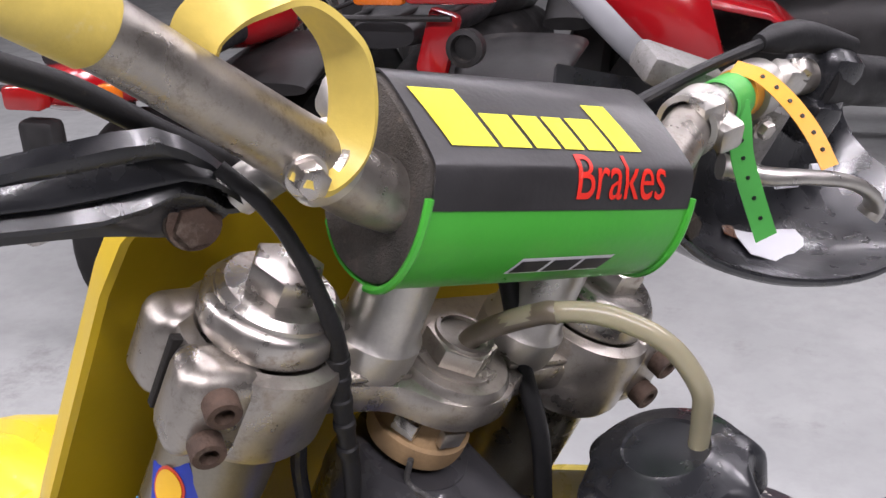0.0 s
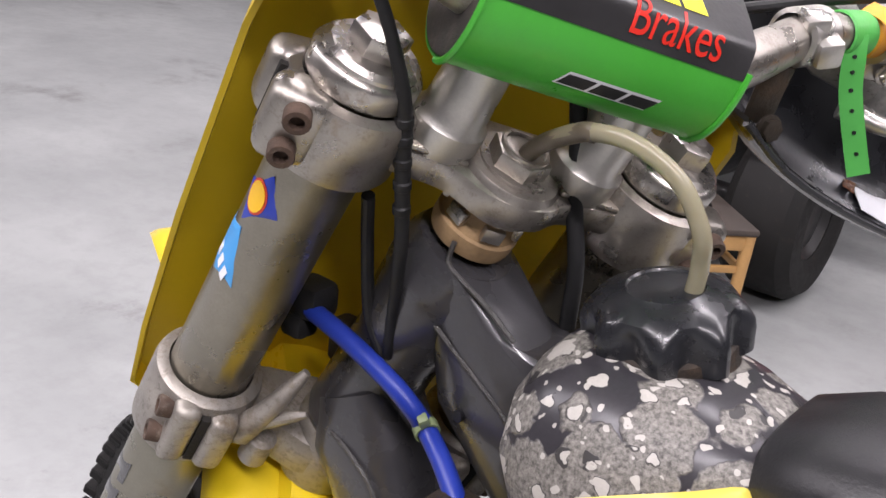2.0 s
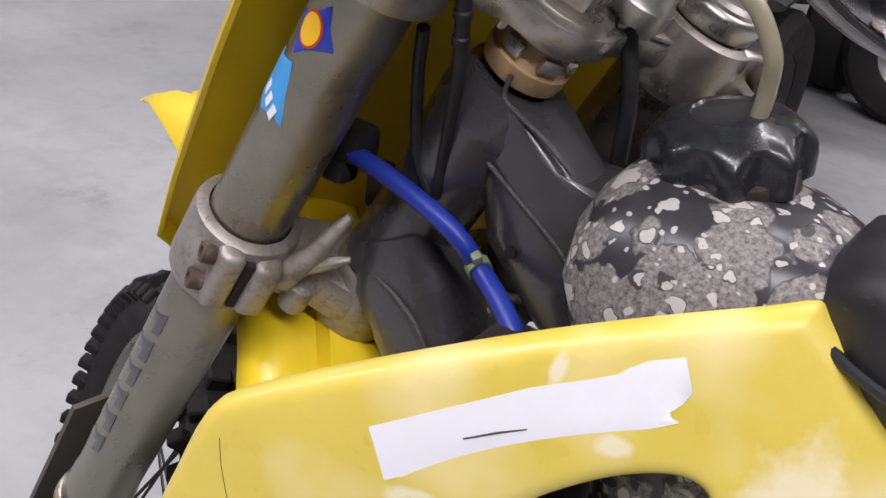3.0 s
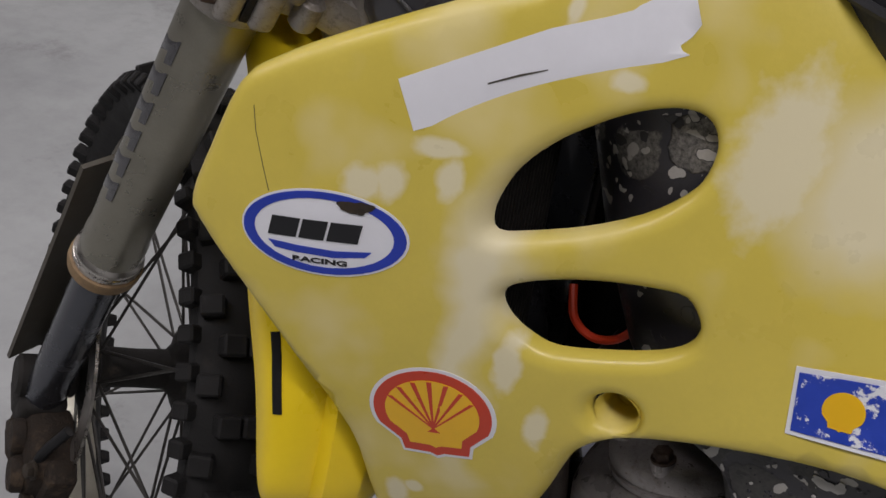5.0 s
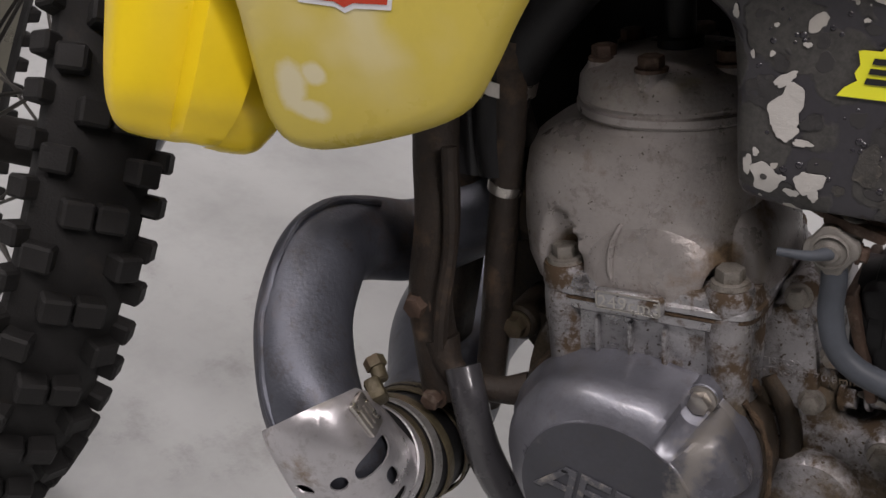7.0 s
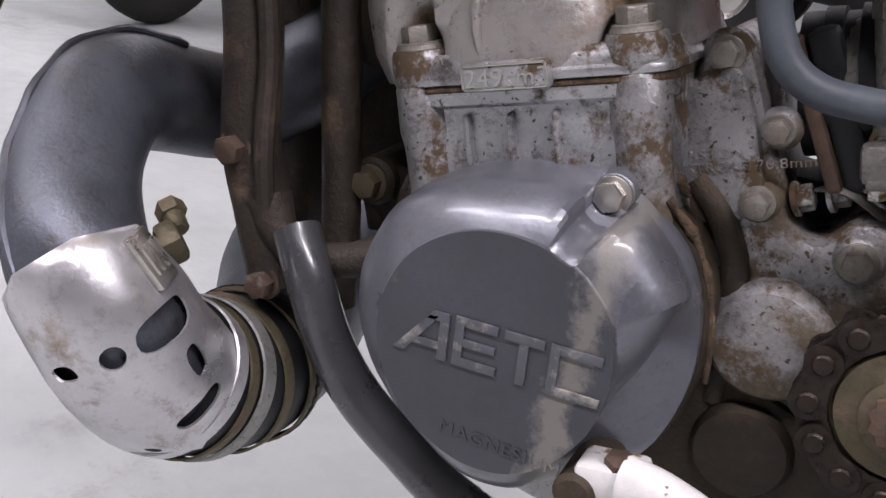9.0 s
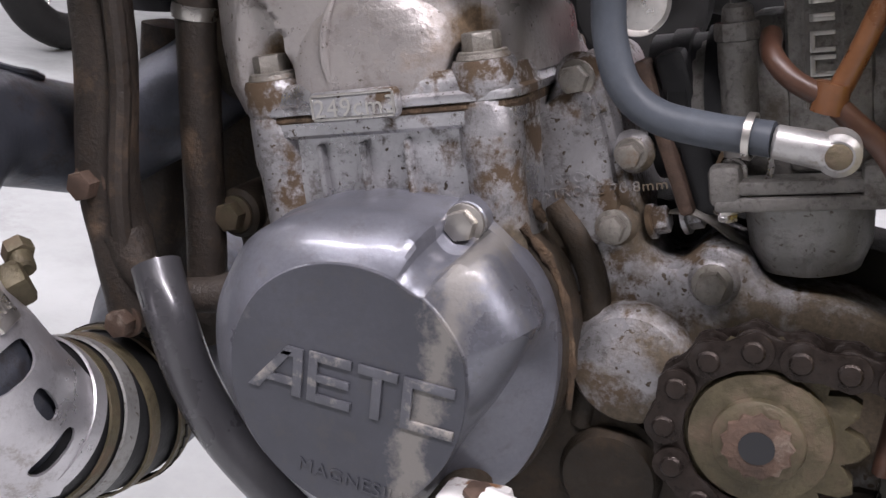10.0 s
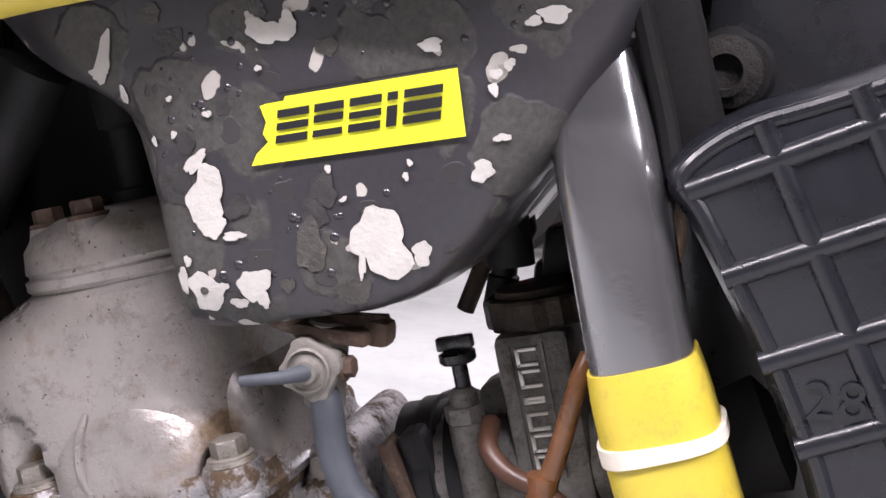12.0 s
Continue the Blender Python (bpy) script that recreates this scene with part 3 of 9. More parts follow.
def sheet(outline, holes, f, step, roll=0.0, thick=0.003, sign=1.0):
    """A curved sheet y = f(x, z) within an outline, with holes; its rims roll inwards by roll. Two-sided, with thickness."""
    from mathutils.geometry import delaunay_2d_cdt
    polys = [outline] + holes
    pts, edges = [], []
    for poly in polys:
        k = len(pts)
        pts += [Vector(q) for q in poly]
        edges += [(k + i, k + (i + 1) % len(poly)) for i in range(len(poly))]
    if roll:
        for poly, s in [(outline, 1)] + [(h, -1) for h in holes]:
            for d in (0.12, 0.35, 0.7, 1.0):
                pts += [Vector(q) for q in offset2(poly, s * roll * d) if inside(q, outline) and not any(inside(q, h) for h in holes)]
    xs, zs = [q[0] for q in outline], [q[1] for q in outline]
    x = min(xs)
    row = 0
    while x < max(xs):
        z = min(zs) + (step / 2 if row % 2 else 0)
        while z < max(zs):
            if inside((x, z), outline) and not any(inside((x, z), h) for h in holes) and edge_distance((x, z), polys) > max(roll * 1.15, step * 0.4):
                pts.append(Vector((x, z)))
            z += step
        x += step * 0.87
        row += 1
    v, _, tris, *_ = delaunay_2d_cdt(pts, edges, [], 0, 1e-6)
    keep = []
    for t in tris:
        c = sum((v[i] for i in t), Vector((0, 0))) / 3
        if inside(c, outline) and not any(inside(c, h) for h in holes):
            keep.append(t)
    top, low = [], []
    for q in v:
        y = f(q.x, q.y)
        if roll:
            d = min(1.0, edge_distance(q, polys) / roll)
            y += sign * roll * (1 - math.sqrt(max(0.0, 1 - (1 - d) ** 2)))
        top.append((q.x, y, q.y))
        low.append((q.x, y + sign * thick, q.y))
    n = len(top)
    fs = [tuple(t) for t in keep] + [tuple(reversed([i + n for i in t])) for t in keep]
    count = {}
    for t in keep:
        for i in range(3):
            e = (t[i], t[(i + 1) % 3])
            count[e] = 1
    for a, b in list(count):
        if (b, a) not in count:
            fs.append((b, a, a + n, b + n))
    return top + low, fs


def lettering(words, height, depth=0.0006, shear=0.0, width=1.0, spacing=1.0, bold=0.0):
    """Words in the built-in font, in x, y, from their lower left corner, raised along z."""
    cu = bpy.data.curves.new("words", "FONT")
    cu.body, cu.size, cu.extrude, cu.shear, cu.space_character = words, height / 0.72, depth, shear, spacing
    cu.offset = bold
    ob = new("words", cu)
    me = bpy.data.meshes.new_from_object(ob)
    geo = [(v.co.x * width, v.co.y, v.co.z) for v in me.vertices], [tuple(p.vertices) for p in me.polygons]
    bpy.data.objects.remove(ob)
    bpy.data.curves.remove(cu)
    bpy.data.meshes.remove(me)
    return geo


def finer(geo, cuts=2):
    """The same faces, cut finer."""
    bm = bmesh.new()
    vs = [bm.verts.new(v) for v in geo[0]]
    for f in geo[1]:
        if len(set(f)) == len(f):
            try:
                bm.faces.new([vs[i] for i in f])
            except ValueError:
                pass
    bmesh.ops.triangulate(bm, faces=bm.faces)
    bmesh.ops.subdivide_edges(bm, edges=bm.edges, cuts=cuts, use_grid_fill=True)
    bm.verts.index_update()
    return from_bm(bm)


def hexnut(r, h, dome=0.15):
    a = [(math.cos(math.pi / 3 * i) * r, math.sin(math.pi / 3 * i) * r) for i in range(6)]
    return ngon_prism(a, 0, h, min(h, r) * dome)


def bolt(p, way, r=0.006, h=0.006, washer=True, socket=False):
    """A bolt head at p that stands out along way."""
    q = Vector(p) + Vector(way).normalized() * h
    if socket:
        g = lathe([(r * 0.96, 0), (r, h * 0.08), (r, h * 0.9), (r * 0.92, h), (r * 0.55, h), (r * 0.52, h * 0.45), (0.0005, h * 0.4)], 18, True)
    else:
        g = hexnut(r, h)
        if washer:
            g = join(g, lathe([(r * 1.28, -0.0008), (r * 1.28, h * 0.16), (r * 1.2, h * 0.2)], 20))
    return moved(g, aim(p, q, 0.4))


def part(name, geo, material, parent, label="", sharp=35.0):
    me = bpy.data.meshes.new(name)
    me.from_pydata(geo[0], [], geo[1])
    me.materials.append(material)
    bm = bmesh.new()
    bm.from_mesh(me)
    bmesh.ops.recalc_face_normals(bm, faces=bm.faces)
    bm.to_mesh(me)
    bm.free()
    me.shade_smooth()
    me.set_sharp_from_angle(angle=radians(sharp))
    ob = new(name, me)
    if parent:
        ob.parent = parent
    if label:
        ob["label"] = label
    return ob


def thing(name, label, category, group="", kind="", at=(0, 0, 0)):
    ob = new(name)
    ob.location = at
    return tagged(ob, label, category, group, kind)


# ---- the room ----
floor = tagged(part("floor", shift(box(16, 16, 0.2), 0, 1, -0.1), CONCRETE, None), "light grey painted concrete workshop floor with stains", "floor", kind="structure")
# unseen walls and ceiling, greyed to hold down the bounced light
for nm, sx, sy, x, y in (("wall_north", 16, 0.2, 0, 9.1), ("wall_south", 16, 0.2, 0, -7.1), ("wall_east", 0.2, 16.4, 8.1, 1), ("wall_west", 0.2, 16.4, -8.1, 1)):
    tagged(part(nm, shift(box(sx, sy, 3.6), x, y, 1.8), WALL, None), "plain grey workshop wall, unseen", "wall", kind="structure")
tagged(part("ceiling", shift(box(16.4, 16.4, 0.2), 0, 1, 3.7), WALL, None), "plain grey workshop ceiling, unseen", "ceiling", kind="structure")

# ---- the motorcycle ----
bike = thing("motorcycle", "used yellow and black motocross motorcycle with worn stickers and rusty bolts", "motorcycle")

# the steering turns about the head's axis: local x back, y to the bike's right, z up the axis; z = 0 at the stem nut's top
STEER = Matrix.Translation((-0.147, 0.005, 1.074)) @ Matrix.Rotation(radians(26.9), 4, "Y") @ Matrix.Rotation(radians(-37), 4, "Z")
FX, FY = -0.014, 0.092


def spart(name, geo, material, parent=bike, label="", sharp=35.0):
    return part(name, moved(geo, STEER), material, parent, label, sharp)


# fork legs
for s in (-1, 1):
    y = s * FY
    leg = spart("fork_leg", shift(lathe([(0.0245, -0.285), (0.0255, -0.28), (0.0255, -0.05), (0.0262, -0.045), (0.0262, 0.0)], 40), FX, y, 0), FORK, bike, "bare grey upside-down fork tube with yellow scuffs")
    spart("lower_tube", shift(lathe([(0.026, -0.595), (0.0275, -0.585), (0.0275, -0.56), (0.0262, -0.55), (0.0268, -0.28), (0.0255, -0.275)], 40), FX, y, 0), FORK_LOW, leg, "dull grey lower fork tube")
    spart("wiper_seal", shift(lathe([(0.0235, -0.610), (0.0310, -0.608), (0.0322, -0.602), (0.0318, -0.596), (0.0285, -0.594)], 40), FX, y, 0), TAN_RUBBER, leg, "tan dirty wiper seal ring")
    spart("retaining_ring", shift(lathe([(0.0270, -0.5945), (0.0302, -0.594), (0.0306, -0.589), (0.0296, -0.588), (0.0296, -0.584), (0.0288, -0.583), (0.0270, -0.577)], 40), FX, y, 0), STEEL, leg, "scuffed steel ring over the seal")
    spart("stanchion", shift(lathe([(0.021, -0.85), (0.0215, -0.615)], 32), FX, y, 0), STANCHION, leg, "dark worn fork stanchion")
    spart("axle_lug", join(shift(box(0.052, 0.046, 0.06, 0.012, 3), FX - 0.002, y, -0.865), shift(box(0.05, 0.05, 0.05, 0.01, 2), FX - 0.018, y * 1.0, -0.87),
                           shift(rod((0, -0.03, 0), (0, 0.03, 0), 0.022, bev=0.004), -0.03, y, -0.835)), DARK_GRIME, leg, "muddy cast axle lug")
    # cap: stepped ring with a hexagon on top
    spart("fork_cap", shift(lathe([(0.0285, 0.0), (0.0292, 0.002), (0.0292, 0.011), (0.0275, 0.0135), (0.0255, 0.0145), (0.0255, 0.0165), (0.0225, 0.019), (0.012, 0.0195)], 48), FX, y, 0), STEEL, leg, "dull plated fork cap")
    hexa = join(hexnut(0.0155, 0.012, 0.12), shift(lathe([(0.0045, 0.011), (0.0045, 0.0135), (0.003, 0.0136)], 14), 0.003, 0.002, 0))
    spart("cap_hexagon", shift(moved(hexa, Matrix.Rotation(0.5, 4, "Z")), FX, y, 0.0185), STEEL, leg, "hexagon of the fork cap")
    if s < 0:
        guard = [[(-0.044, -0.036, z), (-0.066, 0.0, z), (-0.044, 0.036, z), (-0.040, 0.034, z), (-0.060, 0.0, z), (-0.040, -0.034, z)] for z in (-0.845, -0.80, -0.72, -0.64, -0.56, -0.53)]
        spart("fork_guard", shift(rings(guard), FX + 0.0, y, 0), GUARD, leg, "scuffed grey-beige fork guard")
    else:
        guard = [[(-0.044, -0.036, z), (-0.066, 0.0, z), (-0.044, 0.036, z), (-0.040, 0.034, z), (-0.060, 0.0, z), (-0.040, -0.034, z)] for z in (-0.845, -0.80, -0.72, -0.64, -0.56, -0.53)]
        spart("fork_guard", shift(rings(guard), FX, y, 0), GUARD, leg, "scuffed grey-beige fork guard")

# upper clamp: two split rings on a bridge
upper = spart("upper_triple_clamp", ngon_prism(loop2([(FX - 0.028, -0.085), (FX - 0.030, 0.0), (FX - 0.028, 0.085), (FX + 0.02, 0.085), (0.011, 0.056), (0.014, 0.035), (0.026, 0.018), (0.0295, 0.0), (0.026, -0.018), (0.014, -0.035), (0.011, -0.056), (FX + 0.02, -0.085)], 5), -0.032, -0.015, 0.004), ALU, bike, "machined aluminium upper fork clamp", 40)
spart("stem_boss", lathe([(0.0265, -0.034), (0.0285, -0.031), (0.0285, -0.0145), (0.0265, -0.0115), (0.0215, -0.0115)], 36), ALU, upper)
for s in (-1, 1):
    spart("clamp_ring", shift(lathe([(0.0345, -0.044), (0.0365, -0.040), (0.0365, -0.008), (0.035, -0.003), (0.0295, -0.001), (0.0275, -0.044)], 44), FX, s * FY, 0), ALU, upper)
    spart("clamp_ear", shift(moved(box(0.027, 0.034, 0.043, 0.009, 4), Matrix.Rotation(s * 0.10, 4, "Z")), 0.0040, s * 0.1175, -0.0215), ALU, upper, "split clamp ear with rust below the bolts")
    spart("clamp_ear", shift(moved(box(0.026, 0.032, 0.042, 0.009, 4), Matrix.Rotation(s * -0.12, 4, "Z")), -0.0300, s * 0.1185, -0.0215), ALU, upper)
    spart("clamp_slit", shift(box(0.0045, 0.030, 0.036, 0.001), -0.0130, s * 0.1165, -0.0215), DARK_GRIME, upper, "dark slit between the clamp ears")
    spart("bridge_rib", shift(box(0.020, 0.045, 0.004, 0.0018, 2), 0.0, s * 0.05, -0.0135), ALU, upper)
for s in (-1, 1):
    for z in (-0.0095, -0.0305):
        spart("pinch_bolt", bolt((0.0165, s * 0.1212, z), (1.0, s * 0.12, 0.0), 0.0070, 0.0085, socket=True), RUSTY, upper, "rusty socket-head bolt")
stem = spart("stem_nut", join(moved(hexnut(0.0172, 0.010, 0.1), Matrix.Translation((0, 0, -0.0105))), shift(lathe([(0.0205, -0.013), (0.0205, -0.010)], 36), 0, 0, 0),
                              shift(lathe([(0.0138, -0.002), (0.0138, 0.0015), (0.0118, 0.0015), (0.0105, -0.010)], 32, False), 0, 0, 0)), ALU, upper, "hollow steering stem nut")
spart("bearing_ring", lathe([(0.0235, -0.062), (0.0245, -0.058), (0.0245, -0.051), (0.0225, -0.050), (0.0205, -0.044)], 36), TAN_RUBBER, upper, "rusty ring nut under the clamp")
spart("slotted_ring_nut", lathe([(0.0205, -0.056), (0.0205, -0.033)], 36), TAN_RUBBER, upper)
for i in range(6):
    spart("ring_lug", moved(box(0.008, 0.012, 0.009, 0.001), Matrix.Rotation(i * math.pi / 3, 4, "Z") @ Matrix.Translation((0.0200, 0, -0.043))), STEEL, upper)

# lower clamp
lower = spart("lower_triple_clamp", join(
    *[shift(lathe([(0.0315, -0.286), (0.0340, -0.282), (0.0345, -0.278), (0.0345, -0.233), (0.0335, -0.229), (0.0300, -0.2265), (0.0268, -0.2262), (0.0265, -0.286)], 48), FX, s * FY, 0) for s in (-1, 1)],
    ngon_prism(loop2([(FX - 0.022, -0.08), (FX - 0.026, 0.0), (FX - 0.022, 0.08), (FX + 0.016, 0.078), (0.010, 0.045), (0.022, 0.022), (0.026, 0.0), (0.022, -0.022), (0.010, -0.045), (FX + 0.016, -0.078)], 4), -0.278, -0.244, 0.008),
    lathe([(0.026, -0.288), (0.029, -0.282), (0.029, -0.240), (0.026, -0.236)], 32)), DUSTY_CAST, bike, "cast aluminium lower fork clamp", 40)
for s in (-1, 1):
    spart("clamp_ear", shift(box(0.024, 0.017, 0.050, 0.006, 3), 0.0150, s * 0.1030, -0.2535), DUSTY_CAST, lower)
    spart("clamp_ear", shift(box(0.026, 0.018, 0.046, 0.006, 3), 0.0160, s * 0.0800, -0.2550), DUSTY_CAST, lower)
    spart("clamp_slit", shift(box(0.020, 0.0060, 0.040, 0.001), 0.0150, s * 0.0917, -0.2540), DARK_GRIME, lower, "dark slit between the clamp ears")
    spart("cast_bump", moved(rod((0, 0, -0.276), (0, 0, -0.250), 0.0095, bev=0.003), Matrix.Translation((0.014, s * 0.050, 0))), DUSTY_CAST, lower, "round cast bump")
    for z in (-0.2405, -0.2655):
        spart("pinch_bolt", bolt((0.0135, s * 0.1100, z), (0.0, s * 1, 0.0), 0.0068, 0.010, socket=True), RUSTY, lower, "rusty socket-head bolt")
spart("cable_guide", join(tube(spl([(0.014, -0.066, -0.250), (0.016, -0.058, -0.226), (0.012, -0.050, -0.206), (0.008, -0.044, -0.192)]), [0.010, 0.007, 0.0055, 0.003], 12), tube(spl([(0.014, -0.060, -0.240), (0.020, -0.045, -0.222), (0.022, -0.036, -0.214)]), [0.006, 0.004, 0.002], 10)), DUSTY_CAST, lower, "bent cast cable guide")

# handlebar, its mounts and pad
BAR_L = [(0.02, -0.38, 0.165), (0.012, -0.31, 0.158), (0.006, -0.255, 0.146), (0.0, -0.20, 0.127), (-0.001, -0.15, 0.105), (-0.001, -0.11, 0.087), (0.0, -0.076, 0.074), (0.0, -0.04, 0.070)]
BAR_R = [(0.0, 0.0, 0.070), (-0.002, 0.040, 0.071), (-0.012, 0.078, 0.077), (-0.030, 0.108, 0.087), (-0.048, 0.136, 0.096), (-0.066, 0.179, 0.102), (-0.082, 0.228, 0.108), (-0.092, 0.29, 0.113), (-0.097, 0.40, 0.117)]
bar_line = spl(BAR_L + BAR_R, 6)
bar = spart("handlebar", tube(bar_line, [0.0111] * 4 + [0.0115, 0.0125, 0.0138] + [0.0143] * 4 + [0.0138, 0.0125, 0.0115] + [0.0111] * 4, 24), ALU, bike, "tapered grey aluminium handlebar")
for s in (-1, 1):
    spart("bar_mount", join(shift(lathe([(0.0195, -0.016), (0.0205, -0.010), (0.0205, 0.0), (0.0175, 0.004), (0.0155, 0.05), (0.017, 0.07)], 32), -0.008, s * 0.042, 0),
                            shift(box(0.05, 0.026, 0.03, 0.007, 3), -0.004, s * 0.042, 0.072)), CLEAN_CAST, bike, "tapered cast handlebar mount")
PAD = loop2([(0.008, 0.038), (0.0205, 0.050), (0.0235, 0.070), (0.0165, 0.092), (0.0055, 0.0985), (-0.030, 0.1045), (-0.041, 0.098), (-0.044, 0.075), (-0.036, 0.046), (-0.016, 0.034)], 6)
PAD_TIP = 0.04
pad = spart("bar_pad", rings([[(x * k + (1 - k) * -0.014, y, z * k + (1 - k) * 0.075 + PAD_TIP * (y + 0.0715)) for x, z in PAD] for y, k in ((-0.0725, 0.96), (-0.0718, 0.985), (-0.068, 1.0), (-0.03, 1.01), (0.03, 1.01), (0.062, 1.0), (0.0668, 0.985), (0.0675, 0.96))]), FOAM, bike, "foam handlebar pad in a printed green and black cover")


def pad_skin(i0, i1, y0, y1, lift, ny=10):
    """A piece of the pad's cover between two points of its outline."""
    idx = [k % len(PAD) for k in range(i0, i1 + 1)]
    def at(k, y, l):
        s = 1 + 0.01 * (1 - (y / 0.08) ** 2) + l
        x, z = PAD[k]
        return (x * s + (1 - s) * -0.014, y, z * s + (1 - s) * 0.075 + PAD_TIP * (y + 0.0715))
    loops = []
    for j in range(ny + 1):
        y = y0 + (y1 - y0) * j / ny
        loops.append([at(k, y, lift) for k in idx] + [at(k, y, lift - 0.03) for k in idx[::-1]])
    return rings(loops)


spart("green_cover", pad_skin(0, 16, -0.0715, 0.0668, 0.035), GREEN, pad, "bright green vinyl cover")
spart("green_flap", pad_skin(50, 60, -0.0715, 0.0668, 0.035), GREEN, pad, "green vinyl under the pad")
spart("black_cover", pad_skin(15, 37, -0.0705, 0.0652, 0.050), PAD_BLACK, pad, "black printed vinyl cover")
spart("back_cover", pad_skin(36, 51, -0.071, 0.0662, 0.036), PAD_BLACK, pad, "black vinyl back of the pad")
for y in (-0.0718, 0.0672):
    k0 = [(PAD[k][0] * 1.04 + 0.0006, y, PAD[k][1] * 1.04 - 0.003 + PAD_TIP * (y + 0.0715)) for k in range(0, 17)]
    spart("piping", tube(k0, 0.0018, 8), GREEN, pad, "green piped edge")


def pad_words(geo, y0, i_mid, rise, lean=0.0, lift=0.056):
    """Flat shapes laid on the pad's cover: their x runs along the bar, their y up the cover from a point of its outline."""
    acc = [0.0]
    for k in range(len(PAD)):
        acc.append(acc[-1] + math.dist(PAD[k], PAD[(k + 1) % len(PAD)]))
    def at(v):
        v = acc[i_mid] + v
        k = max(0, min(len(PAD) - 1, next((j for j in range(len(PAD)) if acc[j + 1] >= v), len(PAD) - 1)))
        t = (v - acc[k]) / (acc[k + 1] - acc[k])
        a, b = PAD[k], PAD[(k + 1) % len(PAD)]
        return a[0] + (b[0] - a[0]) * t, a[1] + (b[1] - a[1]) * t
    vs = []
    for x, h, d in geo[0]:
        px, pz = at(h + rise + lean * x)
        s = 1 + 0.01 * (1 - ((y0 + x) / 0.08) ** 2) + lift + d * 12
        vs.append((px * s + (1 - s) * -0.014, y0 + x, pz * s + (1 - s) * 0.075 + PAD_TIP * (y0 + x + 0.0715)))
    return vs, geo[1]


def blocks(widths, h, slant=0.0, gap=0.0016, fine=0.004, depth=0.0008, tall=()):
    """A row of plain upright blocks, finely divided so that they can be laid on a curve."""
    out, x = [], 0.0
    for i, w in enumerate(widths):
        hh = h * (tall[i] if i < len(tall) else 1.0)
        ny = max(1, int(hh / fine))
        nx = max(1, int(w / fine))
        vs, fs = [], []
        for lay in (depth, 0.0):
            for b in range(ny + 1):
                for a in range(nx + 1):
                    vs.append((x + w * a / nx + slant * hh * b / ny, hh * b / ny, lay))
        n = (nx + 1) * (ny + 1)
        for b in range(ny):
            for a in range(nx):
                k = b * (nx + 1) + a
                fs.append((k, k + 1, k + nx + 2, k + nx + 1))
        out.append((vs, fs))
        x += w + gap
    return join(*out)


x_mark = -0.0600
for w, h in ((0.0215, 0.029), (0.0145, 0.0165), (0.0125, 0.0165), (0.0105, 0.0165), (0.0145, 0.0165), (0.0135, 0.025)):
    spart("yellow_mark", pad_words(blocks([w], h, -0.18), x_mark, 21, 0.0075), INK_YELLOW, pad, "bold yellow printed mark")
    x_mark += w + 0.0022
spart("red_lettering", pad_words(finer(lettering("Brakes", 0.0185, 0.0002, 0, 0.74)), -0.0040, 17, -0.0035, lift=0.066), INK_RED, pad, "red printed word")
spart("black_mark", pad_words(blocks([0.015, 0.015, 0.015], 0.0062, 0.55, 0.002, 0.003), -0.021, 7, 0.0015, lift=0.041), INK_BLACK, pad, "small black printed mark")
spart("white_mark_edge", pad_words(blocks([0.0505], 0.0085, 0.55, 0.002, 0.003, 0.0002), -0.0225, 7, 0.0004, lift=0.0385), WHITE, pad, "white edge of the printed mark")

# number plate in front of the fork, with its edge turned back
PL = [(-0.09, 0.046), (-0.118, 0.043), (-0.133, 0.034), (-0.142, 0.016), (-0.144, -0.01), (-0.136, -0.15), (-0.126, -0.26), (-0.117, -0.325), (-0.10, -0.342), (0.0, -0.35), (0.10, -0.342), (0.117, -0.325), (0.126, -0.26), (0.136, -0.15), (0.144, -0.01), (0.142, 0.016), (0.133, 0.034), (0.118, 0.043), (0.09, 0.046), (0.0, 0.048)]


def plate_geo():
    out = [(x, z) for x, z in PL]
    g = sheet(out, [], lambda x, z: -0.098 + 1.3 * x * x + 0.05 * (z + 0.1), 0.02, 0.0, 0.003)
    # the outline's x runs across the bike and the sheet's y along it
    front = [(p[1], p[0], p[2]) for p in g[0]], g[1]
    rim_a, rim_b = [], []
    for x, z in out:
        xx = -0.098 + 1.3 * x * x + 0.05 * (z + 0.1)
        rim_a.append((xx, x, z))
        rim_b.append((xx + 0.022, x * 1.03, z * 1.0))
    n = len(out)
    wall = rings([rim_a, rim_b, [(p[0], p[1] * 0.975, p[2]) for p in rim_b], [(p[0] + 0.003, p[1] * 0.975, p[2]) for p in rim_a]], False, False)
    return join(front, wall)


spart("number_plate", plate_geo(), PLATE_YELLOW, bike, "yellow plastic front number plate with bent edges")

# front mudguard
fen = []
for x, z, w, drop in ((0.271, -0.4700, 0.020, 0.002), (0.2715, -0.4670, 0.033, 0.004), (0.270, -0.458, 0.041, 0.008), (0.262, -0.437, 0.048, 0.016), (0.220, -0.390, 0.055, 0.03), (0.15, -0.345, 0.066, 0.035), (0.06, -0.31, 0.066, 0.03), (-0.03, -0.298, 0.066, 0.03),
                      (-0.13, -0.315, 0.075, 0.03), (-0.25, -0.37, 0.085, 0.025), (-0.36, -0.44, 0.088, 0.015), (-0.45, -0.525, 0.075, 0.008)):
    fen.append((x, z, w, drop))


